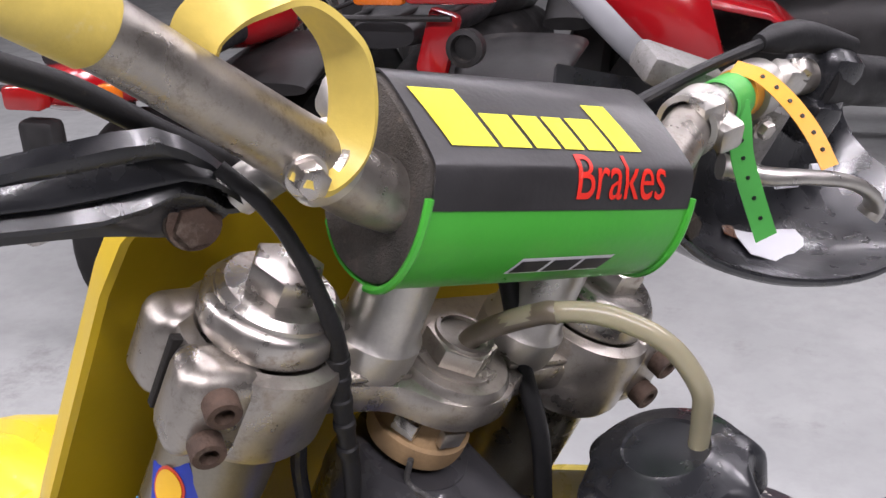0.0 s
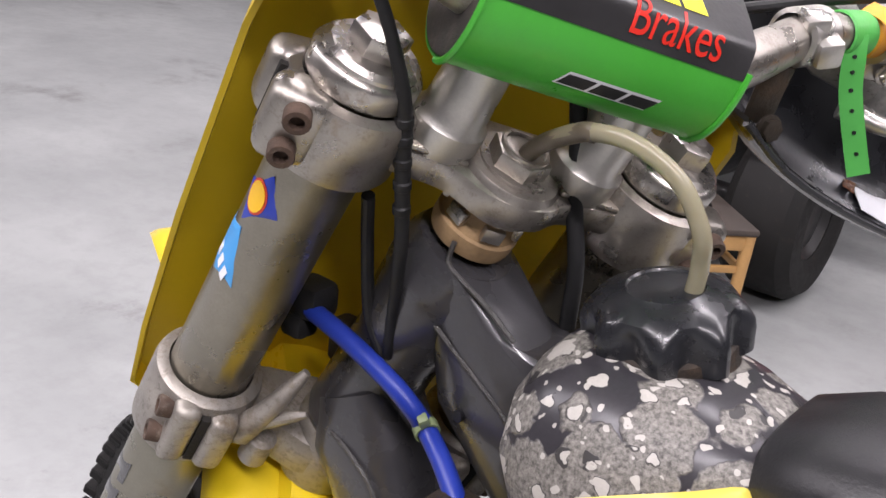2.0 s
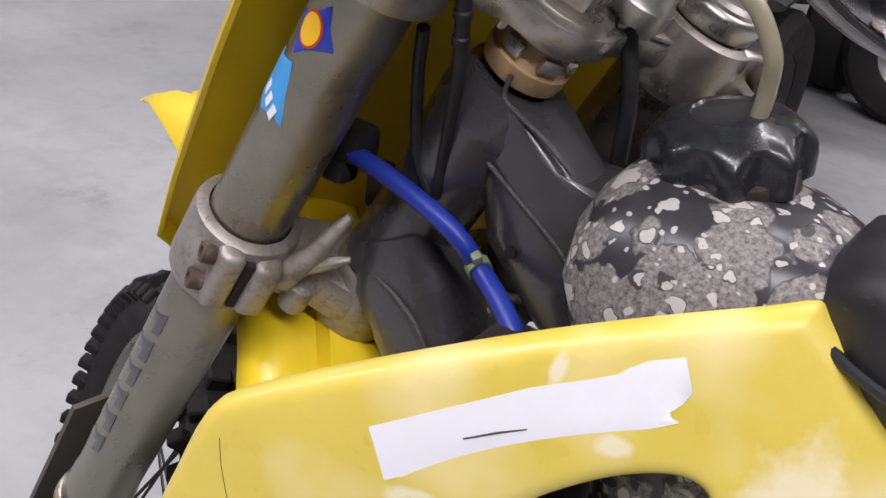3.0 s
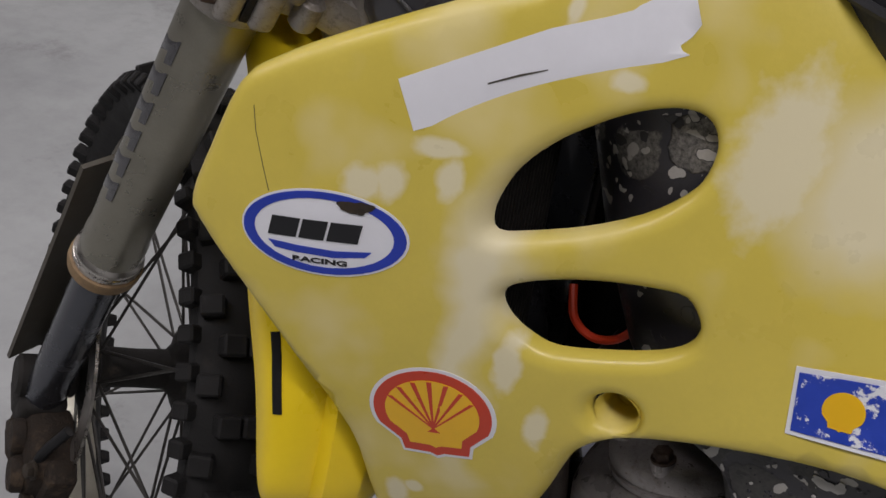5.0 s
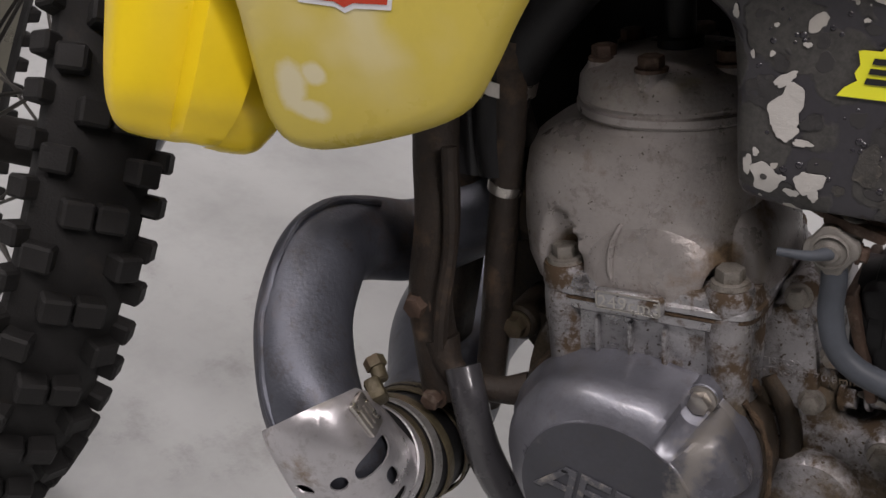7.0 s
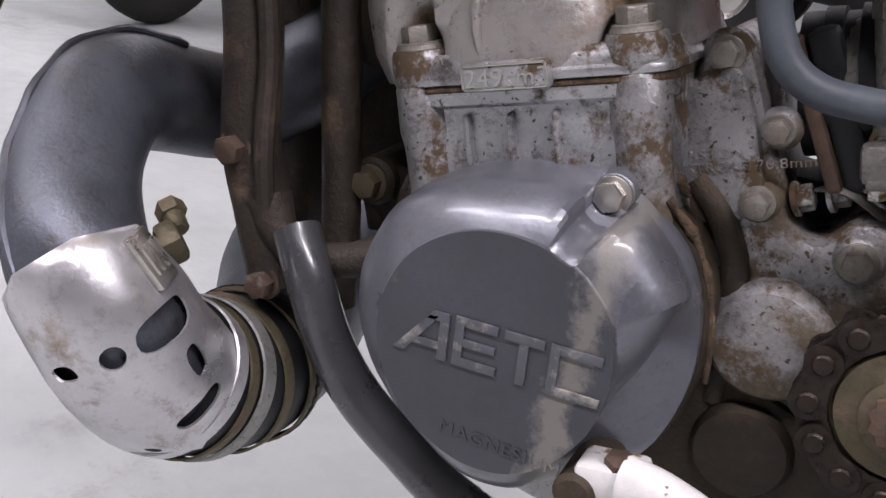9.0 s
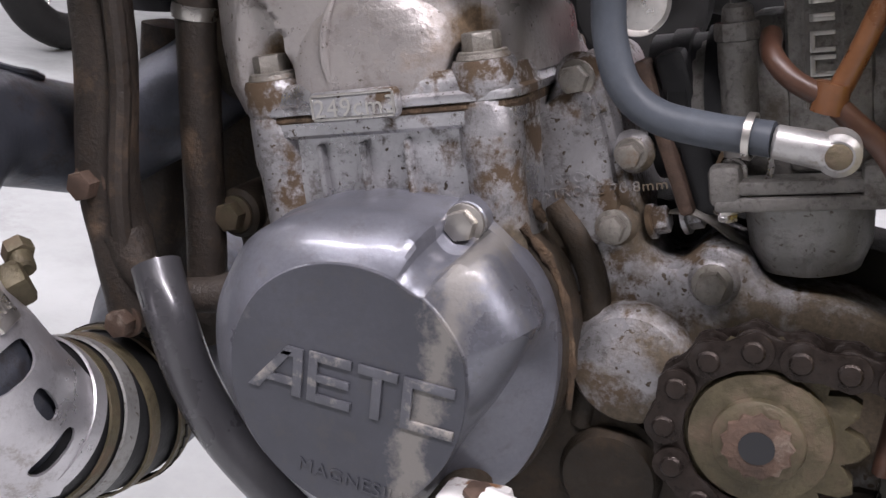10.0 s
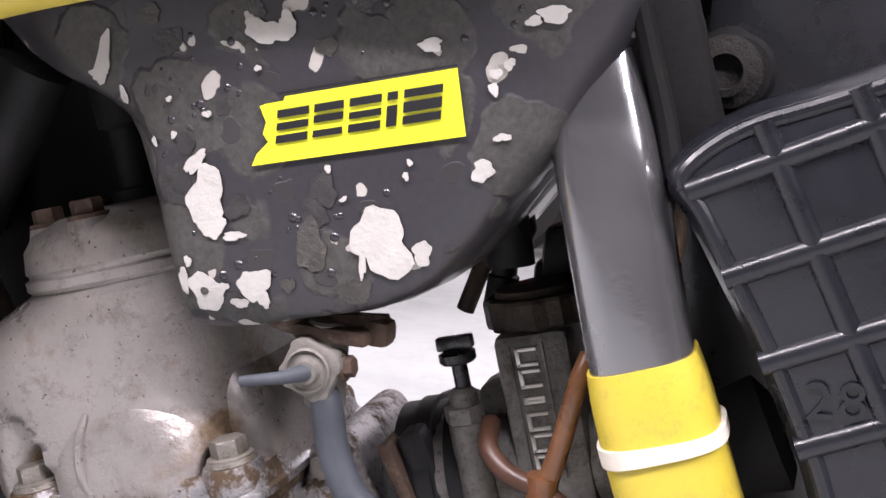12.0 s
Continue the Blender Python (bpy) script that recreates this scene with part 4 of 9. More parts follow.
def mudguard_geo():
    cx, cz = -0.03, -0.835
    line = spl([(x, w, z) for x, z, w, d in fen], 5)
    drops = spl([(d, 0, 0) for *_, d in fen], 5)
    loops = []
    for q, dd in zip(line, drops):
        out = Vector((q.x - cx, 0, q.z - cz)).normalized()
        w, drop = q.y, dd.x
        prof = [(-w, -drop), (-w * 0.93, -drop * 0.35), (-w * 0.7, 0.004), (-w * 0.35, 0.004), (-w * 0.28, 0.016), (0, 0.018), (w * 0.28, 0.016), (w * 0.35, 0.004), (w * 0.7, 0.004), (w * 0.93, -drop * 0.35), (w, -drop)]
        up = [(q.x + out.x * h, y, q.z + out.z * h) for y, h in prof]
        low = [(q.x + out.x * (h - 0.003), y * 0.97, q.z + out.z * (h - 0.003)) for y, h in prof[::-1]]
        loops.append(up + low)
    return rings(loops)


spart("front_mudguard", mudguard_geo(), YELLOW, bike, "bright yellow plastic front mudguard", 50)

# solid strip; its near-black stands for the shade inside the slot
part("mudguard_slot", tube([(-0.2122, -0.1515, 0.6838), (-0.2058, -0.1572, 0.6716), (-0.1982, -0.1654, 0.6536), (-0.1923, -0.1714, 0.6386)], 0.0034, 12, flat=0.3, up=(0.16, -0.87, 0.46)), SHADE_BLACK, bike, "dark slot in the mudguard flap")

# front wheel
AX = (-0.042, 0.0, -0.833)
wheel = spart("front_wheel", shift(moved(lathe([(0.012, -0.062), (0.034, -0.058), (0.046, -0.054), (0.047, -0.048), (0.034, -0.044), (0.022, -0.032), (0.021, 0.0), (0.022, 0.032), (0.034, 0.044), (0.047, 0.048), (0.046, 0.054), (0.034, 0.058), (0.012, 0.062)], 32), Matrix.Rotation(math.pi / 2, 4, "X")), *AX), DARK_GRIME, bike, "spoked front wheel with a muddy hub")
flip = Matrix.Translation(AX) @ Matrix.Rotation(math.pi / 2, 4, "X")
RIM_R, TY_R = 0.264, 0.318
spart("rim", moved(rings([[(r * math.cos(a), r * math.sin(a), z) for r, z in ((RIM_R + 0.006, -0.021), (RIM_R - 0.006, -0.022), (RIM_R - 0.010, -0.012), (RIM_R - 0.014, 0), (RIM_R - 0.010, 0.012), (RIM_R - 0.006, 0.022), (RIM_R + 0.006, 0.021), (RIM_R - 0.002, 0.0))] for a in (2 * math.pi * i / 72 for i in range(72))], closed=True), flip), FORK_LOW, wheel, "dull aluminium rim")
prof = [(RIM_R, -0.020), (RIM_R + 0.012, -0.030), (RIM_R + 0.030, -0.038), (TY_R - 0.012, -0.036), (TY_R - 0.003, -0.024), (TY_R, 0.0), (TY_R - 0.003, 0.024), (TY_R - 0.012, 0.036), (RIM_R + 0.030, 0.038), (RIM_R + 0.012, 0.030), (RIM_R, 0.020)]
tyre_geo = [rings([[(r * math.cos(a), r * math.sin(a), z) for r, z in prof] for a in (2 * math.pi * i / 96 for i in range(96))], closed=True)]
tyre = spart("tyre", moved(join(*tyre_geo), flip), TYRE, wheel, "knobbly dusty motocross tyre")
knob = part("tread_knob", box(0.017, 0.018, 0.020, 0.002, 1), TYRE, wheel)
slim = part("tread_knob", box(0.019, 0.015, 0.016, 0.002, 1), TYRE, wheel)
knob_data, slim_data = knob.data, slim.data
for ob in (knob, slim):
    bpy.data.objects.remove(ob)


def stud(data, m):
    ob = new("tread_knob", data)
    ob.parent = wheel
    ob.matrix_basis = STEER @ flip @ m


for i in range(62):
    a = 2 * math.pi * i / 62
    half = math.pi / 62
    rows = [(a, -0.011, 0.0, TY_R + 0.004), (a, 0.011, 0.0, TY_R + 0.004)] if i % 2 else [(a, -0.027, -0.45, TY_R - 0.001), (a, 0.027, 0.45, TY_R - 0.001)]
    for ang, z, tip, r in rows:
        stud(knob_data, Matrix.Rotation(ang, 4, "Z") @ Matrix.Translation((r, 0, z)) @ Matrix.Rotation(-tip, 4, "Y"))
    for sz in (-1, 1):
        stud(slim_data, Matrix.Rotation(a + half * 0.6, 4, "Z") @ Matrix.Translation((TY_R - 0.015, 0, sz * 0.040)) @ Matrix.Rotation(-sz * 1.0, 4, "Y"))
for i in range(36):
    side = 1 if i % 2 else -1
    a0 = 2 * math.pi * i / 36
    a1 = a0 + (0.55 if (i // 2) % 2 else -0.55)
    p0 = (0.036 * math.cos(a0), 0.036 * math.sin(a0), side * 0.052)
    p1 = ((RIM_R - 0.012) * math.cos(a1), (RIM_R - 0.012) * math.sin(a1), side * 0.006)
    spart("spoke", moved(tube([p0, p1], 0.0018, 6), flip), SPOKE, wheel)
caliper = spart("brake_caliper", join(shift(box(0.085, 0.050, 0.070, 0.016, 2), 0.040, -0.085, -0.875), shift(box(0.050, 0.055, 0.046, 0.012, 2), 0.005, -0.090, -0.905), shift(box(0.030, 0.030, 0.060, 0.008, 2), 0.078, -0.080, -0.860)), CALIPER, wheel, "muddy brown front brake caliper")
for x, z in ((0.022, -0.868), (0.058, -0.880)):
    spart("piston_boss", moved(lathe([(0.0185, 0), (0.0185, 0.008), (0.016, 0.012), (0.009, 0.013)], 24), aim((x, -0.109, z), (x, -1, z))), CALIPER, caliper, "round piston housing")
for x, y, z in ((0.070, -0.105, -0.845), (0.000, -0.112, -0.888), (0.080, -0.100, -0.890)):
    spart("caliper_bolt", bolt((x, y, z), (0.2, -1, 0.2), 0.0075, 0.008), GRIME, caliper, "dirty hexagon bolt")
spart("caliper_hose", tube(spl([(0.050, -0.080, -0.800), (0.056, -0.095, -0.830), (0.060, -0.100, -0.850)], 5), 0.0055, 12), BLACK_RUBBER, caliper, "black brake hose")
spart("brake_disc", moved(rings([[(r * math.cos(a), r * math.sin(a), z) for r, z in ((0.085, -0.0015), (0.112, -0.0015), (0.112, 0.0015), (0.085, 0.0015))] for a in (2 * math.pi * i / 60 for i in range(60))], closed=True), flip @ Matrix.Translation((0, 0, 0.068))), STEEL, wheel, "steel brake disc")

# frame: steering head, gussets, spars and tubes
AXU = Vector((0.4524, 0, 0.8918))
HEAD = Vector((-0.147, 0.005, 1.07))


def on_axis(d, off=(0, 0, 0)):
    return HEAD + AXU * d + Vector(off)


frame_ob = part("frame", join(moved(lathe([(0.028, 0), (0.030, 0.006), (0.0295, 0.03), (0.0295, 0.082), (0.0335, 0.105), (0.0345, 0.13), (0.0352, 0.134), (0.0352, 0.142), (0.0335, 0.146), (0.0325, 0.156), (0.0285, 0.164)], 48), aim(on_axis(-0.228), on_axis(-0.06)))), GREY_PAINT, bike, "dark grey painted steel frame with weld beads")


def beam(sections, n=24, power=3.2):
    """A box-like beam through sections of (centre, half width across the bike, half depth, direction of depth)."""
    loops = []
    for c, w, d, dep in sections:
        c, dep = Vector(c), Vector(dep).normalized()
        lp = []
        for j in range(n):
            a = 2 * math.pi * j / n
            ca, sa = math.cos(a), math.sin(a)
            u = math.copysign(abs(ca) ** (2 / power), ca)
            v = math.copysign(abs(sa) ** (2 / power), sa)
            lp.append(c + Vector((0, w * u, 0)) + dep * (d * v))
        loops.append(lp)
    return rings(loops)


part("head_gusset", beam([((-0.172, 0.005, 1.010), 0.027, 0.024, (0.9, 0, -0.45)), ((-0.157, 0.005, 0.990), 0.0255, 0.042, (0.9, 0, -0.45)), ((-0.128, 0.005, 0.949), 0.0245, 0.056, (0.85, 0, 0.55)), ((-0.08, 0.005, 0.895), 0.026, 0.05, (0.55, 0, 0.8)), ((0.0, 0.003, 0.845), 0.026, 0.03, (0.4, 0, 0.9)), ((0.12, 0, 0.80), 0.025, 0.024, (0.2, 0, 1))]), GREY_PAINT, frame_ob, "dark grey welded head gusset")
part("down_tube", beam([((-0.232, 0, 0.90), 0.027, 0.028, (0.9, 0, 0.45)), ((-0.222, 0, 0.865), 0.030, 0.038, (0.95, 0, 0.3)), ((-0.185, 0, 0.80), 0.030, 0.030, (0.9, 0, 0.4)), ((-0.145, 0, 0.72), 0.027, 0.022, (0.92, 0, 0.35)), ((-0.105, 0, 0.62), 0.026, 0.02, (0.95, 0, 0.3)), ((-0.08, 0, 0.53), 0.028, 0.02, (1, 0, 0.1))]), GREY_PAINT, frame_ob, "dark grey welded down tube")
for pts in ([(-0.189, -0.0195, 0.971), (-0.180, -0.0197, 0.974), (-0.154, -0.0197, 0.958), (-0.127, -0.0197, 0.941), (-0.110, -0.0200, 0.928)], [(-0.166, -0.0205, 1.022), (-0.168, -0.0205, 1.009), (-0.155, -0.0203, 1.001), (-0.139, -0.0200, 0.993), (-0.121, -0.0198, 0.981)], [(-0.235, -0.028, 0.876), (-0.215, -0.031, 0.87), (-0.195, -0.032, 0.855), (-0.178, -0.031, 0.82), (-0.16, -0.03, 0.78)]):
    part("weld_bead", tube(spl(pts, 5), 0.0015, 10), WELD, frame_ob, "rough weld bead")
part("frame_hole", moved(lathe([(0.0035, -0.001), (0.0035, 0.002)], 16), aim((-0.149, -0.0197, 0.924), (-0.149, -0.04, 0.924))), INK_BLACK, frame_ob, "small drilled hole")
# twin cradle tubes in front of the engine
for s in (-1, 1):
    dirt = DIRTY_FRAME
    part("cradle_tube", tube(spl([(-0.105, s * 0.026, 0.61), (-0.087, s * 0.043, 0.552), (-0.072, s * 0.053, 0.510), (-0.0665, s * 0.056, 0.462), (-0.057, s * 0.056, 0.432), (-0.045, s * 0.056, 0.398)], 6), 0.0135, 18), dirt, frame_ob, "muddy brown frame cradle tube")
    part("lower_cradle_tube", tube(spl([(-0.032, s * 0.066, 0.432), (-0.020, s * 0.072, 0.416), (-0.0065, s * 0.072, 0.3885), (0.012, s * 0.072, 0.367), (0.039, s * 0.072, 0.349), (0.066, s * 0.072, 0.335), (0.12, s * 0.072, 0.322), (0.2, s * 0.068, 0.322), (0.27, s * 0.06, 0.34), (0.31, s * 0.06, 0.37)], 6), 0.0108, 18), GREY_PAINT, frame_ob, "dark grey lower cradle tube")
    part("cradle_bolt", bolt((-0.0672, s * 0.066, 0.4605), (0, s, 0), 0.0068, 0.009), RUSTY, frame_ob, "rusty hexagon bolt")
    part("cradle_bolt", bolt((-0.0455, s * 0.066, 0.402), (0, s, 0), 0.0064, 0.009), RUSTY, frame_ob, "rusty hexagon bolt")
# dirt-caked plate and bracket in front of the crankcase
part("front_bracket", beam([((-0.086, 0.012, 0.52), 0.014, 0.012, (1, 0, 0)), ((-0.084, 0.012, 0.44), 0.014, 0.014, (1, 0, 0)), ((-0.080, 0.012, 0.375), 0.014, 0.013, (1, 0, 0))]), DIRTY_FRAME, frame_ob, "mud-covered bracket behind the down tube")
part("engine_mount", tube(spl([(-0.052, -0.060, 0.440), (-0.042, -0.062, 0.425), (-0.028, -0.060, 0.4185), (-0.008, -0.056, 0.4215), (0.006, -0.050, 0.427)], 6), [0.011, 0.0085, 0.0078, 0.0082, 0.010], 14), DIRTY_FRAME, frame_ob, "rusty engine mount arm")
part("coolant_hose", tube(spl([(-0.020, -0.016, 0.690), (-0.034, -0.018, 0.660), (-0.049, -0.020, 0.630), (-0.060, -0.022, 0.595), (-0.058, -0.026, 0.565), (-0.050, -0.029, 0.541)], 6), [0.0165, 0.017, 0.017, 0.0165, 0.0145, 0.0120], 18), BLACK_RUBBER, bike, "fat black coolant hose")
part("worm_clip", join(moved(lathe([(0.0168, -0.004), (0.0178, -0.004), (0.0178, 0.004), (0.0168, 0.004)], 28, False), aim((-0.0605, -0.022, 0.592), (-0.0600, -0.0225, 0.580))), shift(box(0.010, 0.009, 0.012, 0.002), -0.070, -0.038, 0.590)), STEEL, bike, "steel worm clip on the hose")
part("radiator_hose", tube(spl([(-0.058, -0.03, 0.62), (-0.0455, -0.03, 0.545), (-0.0375, -0.03, 0.485), (-0.0300, -0.03, 0.426), (-0.027, -0.03, 0.385)], 6), 0.0094, 16), DIRTY_FRAME, bike, "muddy coolant pipe")
part("hose_clip", shift(lathe([(0.0102, -0.003), (0.0106, 0.0), (0.0102, 0.003)], 24), -0.0445, -0.03, 0.536), STEEL, bike, "thin hose clip")
part("wiring", tube(spl([(-0.070, -0.058, 0.56), (-0.056, -0.064, 0.51), (-0.052, -0.068, 0.475), (-0.0505, -0.068, 0.455), (-0.048, -0.066, 0.43)], 6), 0.0046, 10), DIRTY_FRAME, bike, "frayed dirty wire along the frame")
# rear upright tube with a yellow sleeve
UP = [(0.206, -0.036, 0.755), (0.2190, -0.046, 0.710), (0.2320, -0.060, 0.667), (0.248, -0.064, 0.6105), (0.264, -0.064, 0.567), (0.279, -0.064, 0.530), (0.292, -0.064, 0.480), (0.300, -0.064, 0.42)]


def square_tube(points, r, n=40, power=3.2, along=(0, 1, 0)):
    """A tube with flattened sides along points."""
    p = [Vector(q) for q in points]
    loops, side = [], Vector(along)
    for i in range(len(p)):
        tan = (p[min(i + 1, len(p) - 1)] - p[max(i - 1, 0)]).normalized()
        side = (side - tan * side.dot(tan)).normalized()
        oth = tan.cross(side)
        rr = r[i] if isinstance(r, list) else r
        loops.append([p[i] + side * (rr * math.copysign(abs(math.cos(a)) ** (2 / power), math.cos(a))) + oth * (rr * math.copysign(abs(math.sin(a)) ** (2 / power), math.sin(a))) for a in (2 * math.pi * j / n for j in range(n))])
    return rings(loops)


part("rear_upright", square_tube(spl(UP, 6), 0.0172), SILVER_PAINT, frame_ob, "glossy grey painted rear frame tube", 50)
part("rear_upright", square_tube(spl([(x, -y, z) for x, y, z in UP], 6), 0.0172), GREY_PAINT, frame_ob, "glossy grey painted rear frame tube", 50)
sleeve_line = spl([(0.2475, -0.064, 0.6120), (0.264, -0.064, 0.567), (0.279, -0.064, 0.530), (0.292, -0.064, 0.480), (0.297, -0.064, 0.44)], 6)
sleeve = part("frame_sleeve", square_tube(sleeve_line, [0.0182, 0.0192, 0.0196] + [0.0198] * (len(sleeve_line) - 3)), SLEEVE, frame_ob, "yellow plastic frame guard sleeve", 50)
tie_line = [Vector((0.2560, -0.064, 0.5895)), Vector((0.2572, -0.064, 0.5860)), Vector((0.2578, -0.064, 0.5845))]
part("cable_tie", square_tube(tie_line, 0.0212), TIE_WHITE, frame_ob, "white plastic cable tie", 50)
# the tank's shadow on this plate is put into its near-black colour
part("upright_gusset", join(shift(moved(box(0.034, 0.040, 0.075, 0.006, 2), Matrix.Rotation(radians(-18), 4, "Y")), 0.2440, -0.040, 0.700), tube([(0.232, -0.062, 0.735), (0.247, -0.064, 0.690), (0.252, -0.066, 0.672)], 0.0035, 8)), SHADE_BLACK, frame_ob, "plate beside the frame tube, near-black with shade")
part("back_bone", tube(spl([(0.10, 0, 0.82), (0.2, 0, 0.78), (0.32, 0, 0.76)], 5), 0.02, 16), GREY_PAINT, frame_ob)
# mount and ring are coloured near-black for the shadow they lie in
mount = part("shock_mount", join(rod((0.266, -0.022, 0.706), (0.266, 0.045, 0.706), 0.0165, bev=0.004), shift(moved(box(0.046, 0.030, 0.060, 0.010), Matrix.Rotation(radians(-10), 4, "Y")), 0.262, 0.0, 0.698)), SHADE_BLACK, frame_ob, "shock absorber mount, near-black with shade")
part("mount_ring", moved(lathe([(0.0095, 0), (0.0125, 0.0005), (0.0125, 0.003), (0.0095, 0.0035)], 28, False), aim((0.266, -0.0225, 0.706), (0.266, -1, 0.706))), SHADE_BLACK, mount, "worn ring round the bolt")
part("mount_bolt", bolt((0.266, -0.024, 0.706), (0, -1, 0), 0.0070, 0.005), DARK_GRIME, mount, "dark mounting bolt")
shock = part("shock_absorber", tube(spl([(0.225, 0.03, 0.742), (0.245, 0.02, 0.740), (0.262, 0.02, 0.742)], 5), 0.009, 14), SHELL_YELLOW, bike, "orange-yellow shock absorber collar")
part("shock_reservoir", shift(box(0.022, 0.03, 0.03, 0.006), 0.272, 0.02, 0.744), INK_BLUE, shock, "blue anodised reservoir cap")
part("mount_bolt", moved(lathe([(0.0125, 0), (0.0125, 0.003), (0.0085, 0.004), (0.0085, 0.007), (0.006, 0.0075), (0.0055, 0.004), (0.0005, 0.004)], 28), aim((0.263, -0.030, 0.706), (0.263, -0.1, 0.706))), DARK_GRIME, frame_ob, "black flanged bolt")

# the surface of the left shroud
def shroud_y(x, z):
    h = z - 0.8
    x = min(x, 0.2)
    return -0.116 + 0.382 * x + 0.143 * h - 0.73 * x * x + 0.799 * x * h + 0.774 * h * h - 3.607 * x ** 3 + 2.951 * x * x * h


# fuel tank: two lobes down each side of the frame; rows of height, front, rear, half width, squareness
TANK_ROWS = [(0.6030, 0.0905, 0.0985, 0.066, 4), (0.6050, 0.0860, 0.108, 0.072, 6), (0.6080, 0.0840, 0.121, 0.0755, 7), (0.6130, 0.0822, 0.139, 0.0775, 8), (0.6180, 0.0805, 0.159, 0.079, 9), (0.6225, 0.0790, 0.170, 0.0795, 9), (0.6285, 0.0768, 0.180, 0.080, 9), (0.6360, 0.0742, 0.1875, 0.080, 9), (0.648, 0.0705, 0.196, 0.080, 9), (0.660, 0.0660, 0.2035, 0.080, 9), (0.670, 0.0620, 0.2105, 0.080, 9), (0.677, 0.0575, 0.2150, 0.080, 9), (0.6815, 0.050, 0.2180, 0.080, 9), (0.6850, 0.040, 0.2200, 0.080, 8), (0.690, 0.026, 0.2235, 0.0805, 8), (0.697, 0.012, 0.228, 0.081, 7),
             (0.708, 0.0, 0.234, 0.082, 7), (0.73, -0.02, 0.246, 0.086, 5), (0.78, -0.05, 0.262, 0.092, 3.6), (0.84, -0.075, 0.25, 0.088, 3.2), (0.90, -0.097, 0.20, 0.080, 3.2), (0.94, -0.111, 0.10, 0.076, 3.2), (0.965, -0.111, 0.06, 0.069, 2.8), (0.982, -0.104, 0.03, 0.058, 2.6), (0.993, -0.096, 0.012, 0.046, 2.4), (0.9985, -0.088, -0.006, 0.034, 2.2)]
tank_geo = []
for z, x0, x1, w, p in TANK_ROWS:
    lp = []
    for j in range(64):
        a = 2 * math.pi * (j + 0.5) / 64
        u = math.copysign(abs(math.cos(a)) ** (2 / p), math.cos(a))
        v = math.copysign(abs(math.sin(a)) ** (2 / p), math.sin(a))
        xx, yy = (x0 + x1) / 2 + (x1 - x0) / 2 * u, w * v
        if z > 0.72:
            limit = -shroud_y(xx, z) - (0.014 if z > 0.75 else 0.007)
            yy = max(-limit, min(limit, yy))
        lp.append((xx, yy, z))
    tank_geo.append(lp)
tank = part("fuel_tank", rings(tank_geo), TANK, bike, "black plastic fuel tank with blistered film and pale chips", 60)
part("tank_seam", join(tube(spl([(0.108, -0.05, 0.6045), (0.125, -0.058, 0.6065), (0.145, -0.060, 0.6085), (0.158, -0.056, 0.6105)], 5), [0.003, 0.0055, 0.005, 0.003], 10), shift(box(0.010, 0.012, 0.010, 0.003), 0.155, -0.058, 0.607)), RUSTY, tank, "rust-stained moulding seam under the tank")

# filler cap with eight lobes, on its neck
CAP = Matrix.Translation((-0.053, 0.012, 0.998)) @ Matrix.Rotation(radians(-8), 4, "Y") @ Matrix.Rotation(radians(9), 4, "X")


def cap_ring(r, lobe, z, n=96):
    return [(rr * math.cos(a), rr * math.sin(a), z) for a, rr in ((2 * math.pi * j / n, r - lobe * (0.5 + 0.5 * math.cos(8 * 2 * math.pi * j / n)) ** 0.9) for j in range(n))]


part("tank_neck", moved(lathe([(0.037, -0.018), (0.036, 0.006), (0.030, 0.010)], 40), CAP), DIRTY_FRAME, tank, "dirty threaded filler neck")
cap = part("filler_cap", moved(rings([cap_ring(0.0390, 0.0075, -0.002), cap_ring(0.0418, 0.0088, 0.0), cap_ring(0.0428, 0.0092, 0.012), cap_ring(0.0424, 0.0088, 0.0165), cap_ring(0.0408, 0.0070, 0.0200), cap_ring(0.0378, 0.0030, 0.0238), cap_ring(0.0345, 0.0005, 0.0265), cap_ring(0.028, 0.0, 0.0295), cap_ring(0.0215, 0.0, 0.0312), cap_ring(0.0195, 0, 0.0325), cap_ring(0.0185, 0, 0.0312), cap_ring(0.012, 0, 0.0318), cap_ring(0.0045, 0, 0.0318)]), CAP), BLACK_PLASTIC, bike, "glossy black lobed fuel filler cap", 32)
part("breather_hose", tube(spl([(-0.0444, 0.0105, 1.026), (-0.043, 0.008, 1.045), (-0.0435, 0.001, 1.064), (-0.057, -0.005, 1.086), (-0.081, -0.010, 1.098), (-0.107, -0.010, 1.096), (-0.130, -0.003, 1.084), (-0.146, 0.004, 1.070), (-0.150, 0.005, 1.052)], 8), 0.0046, 14), CLEAR_HOSE, bike, "yellowed clear breather hose arching to the stem nut")
part("inner_sleeve", tube(spl([(-0.100, -0.0105, 1.0972), (-0.107, -0.010, 1.096), (-0.130, -0.003, 1.084), (-0.146, 0.004, 1.070), (-0.150, 0.005, 1.052)], 8), 0.0049, 14), TAN_DARK, bike, "dark end of the breather hose")

# seat
seat_l = []
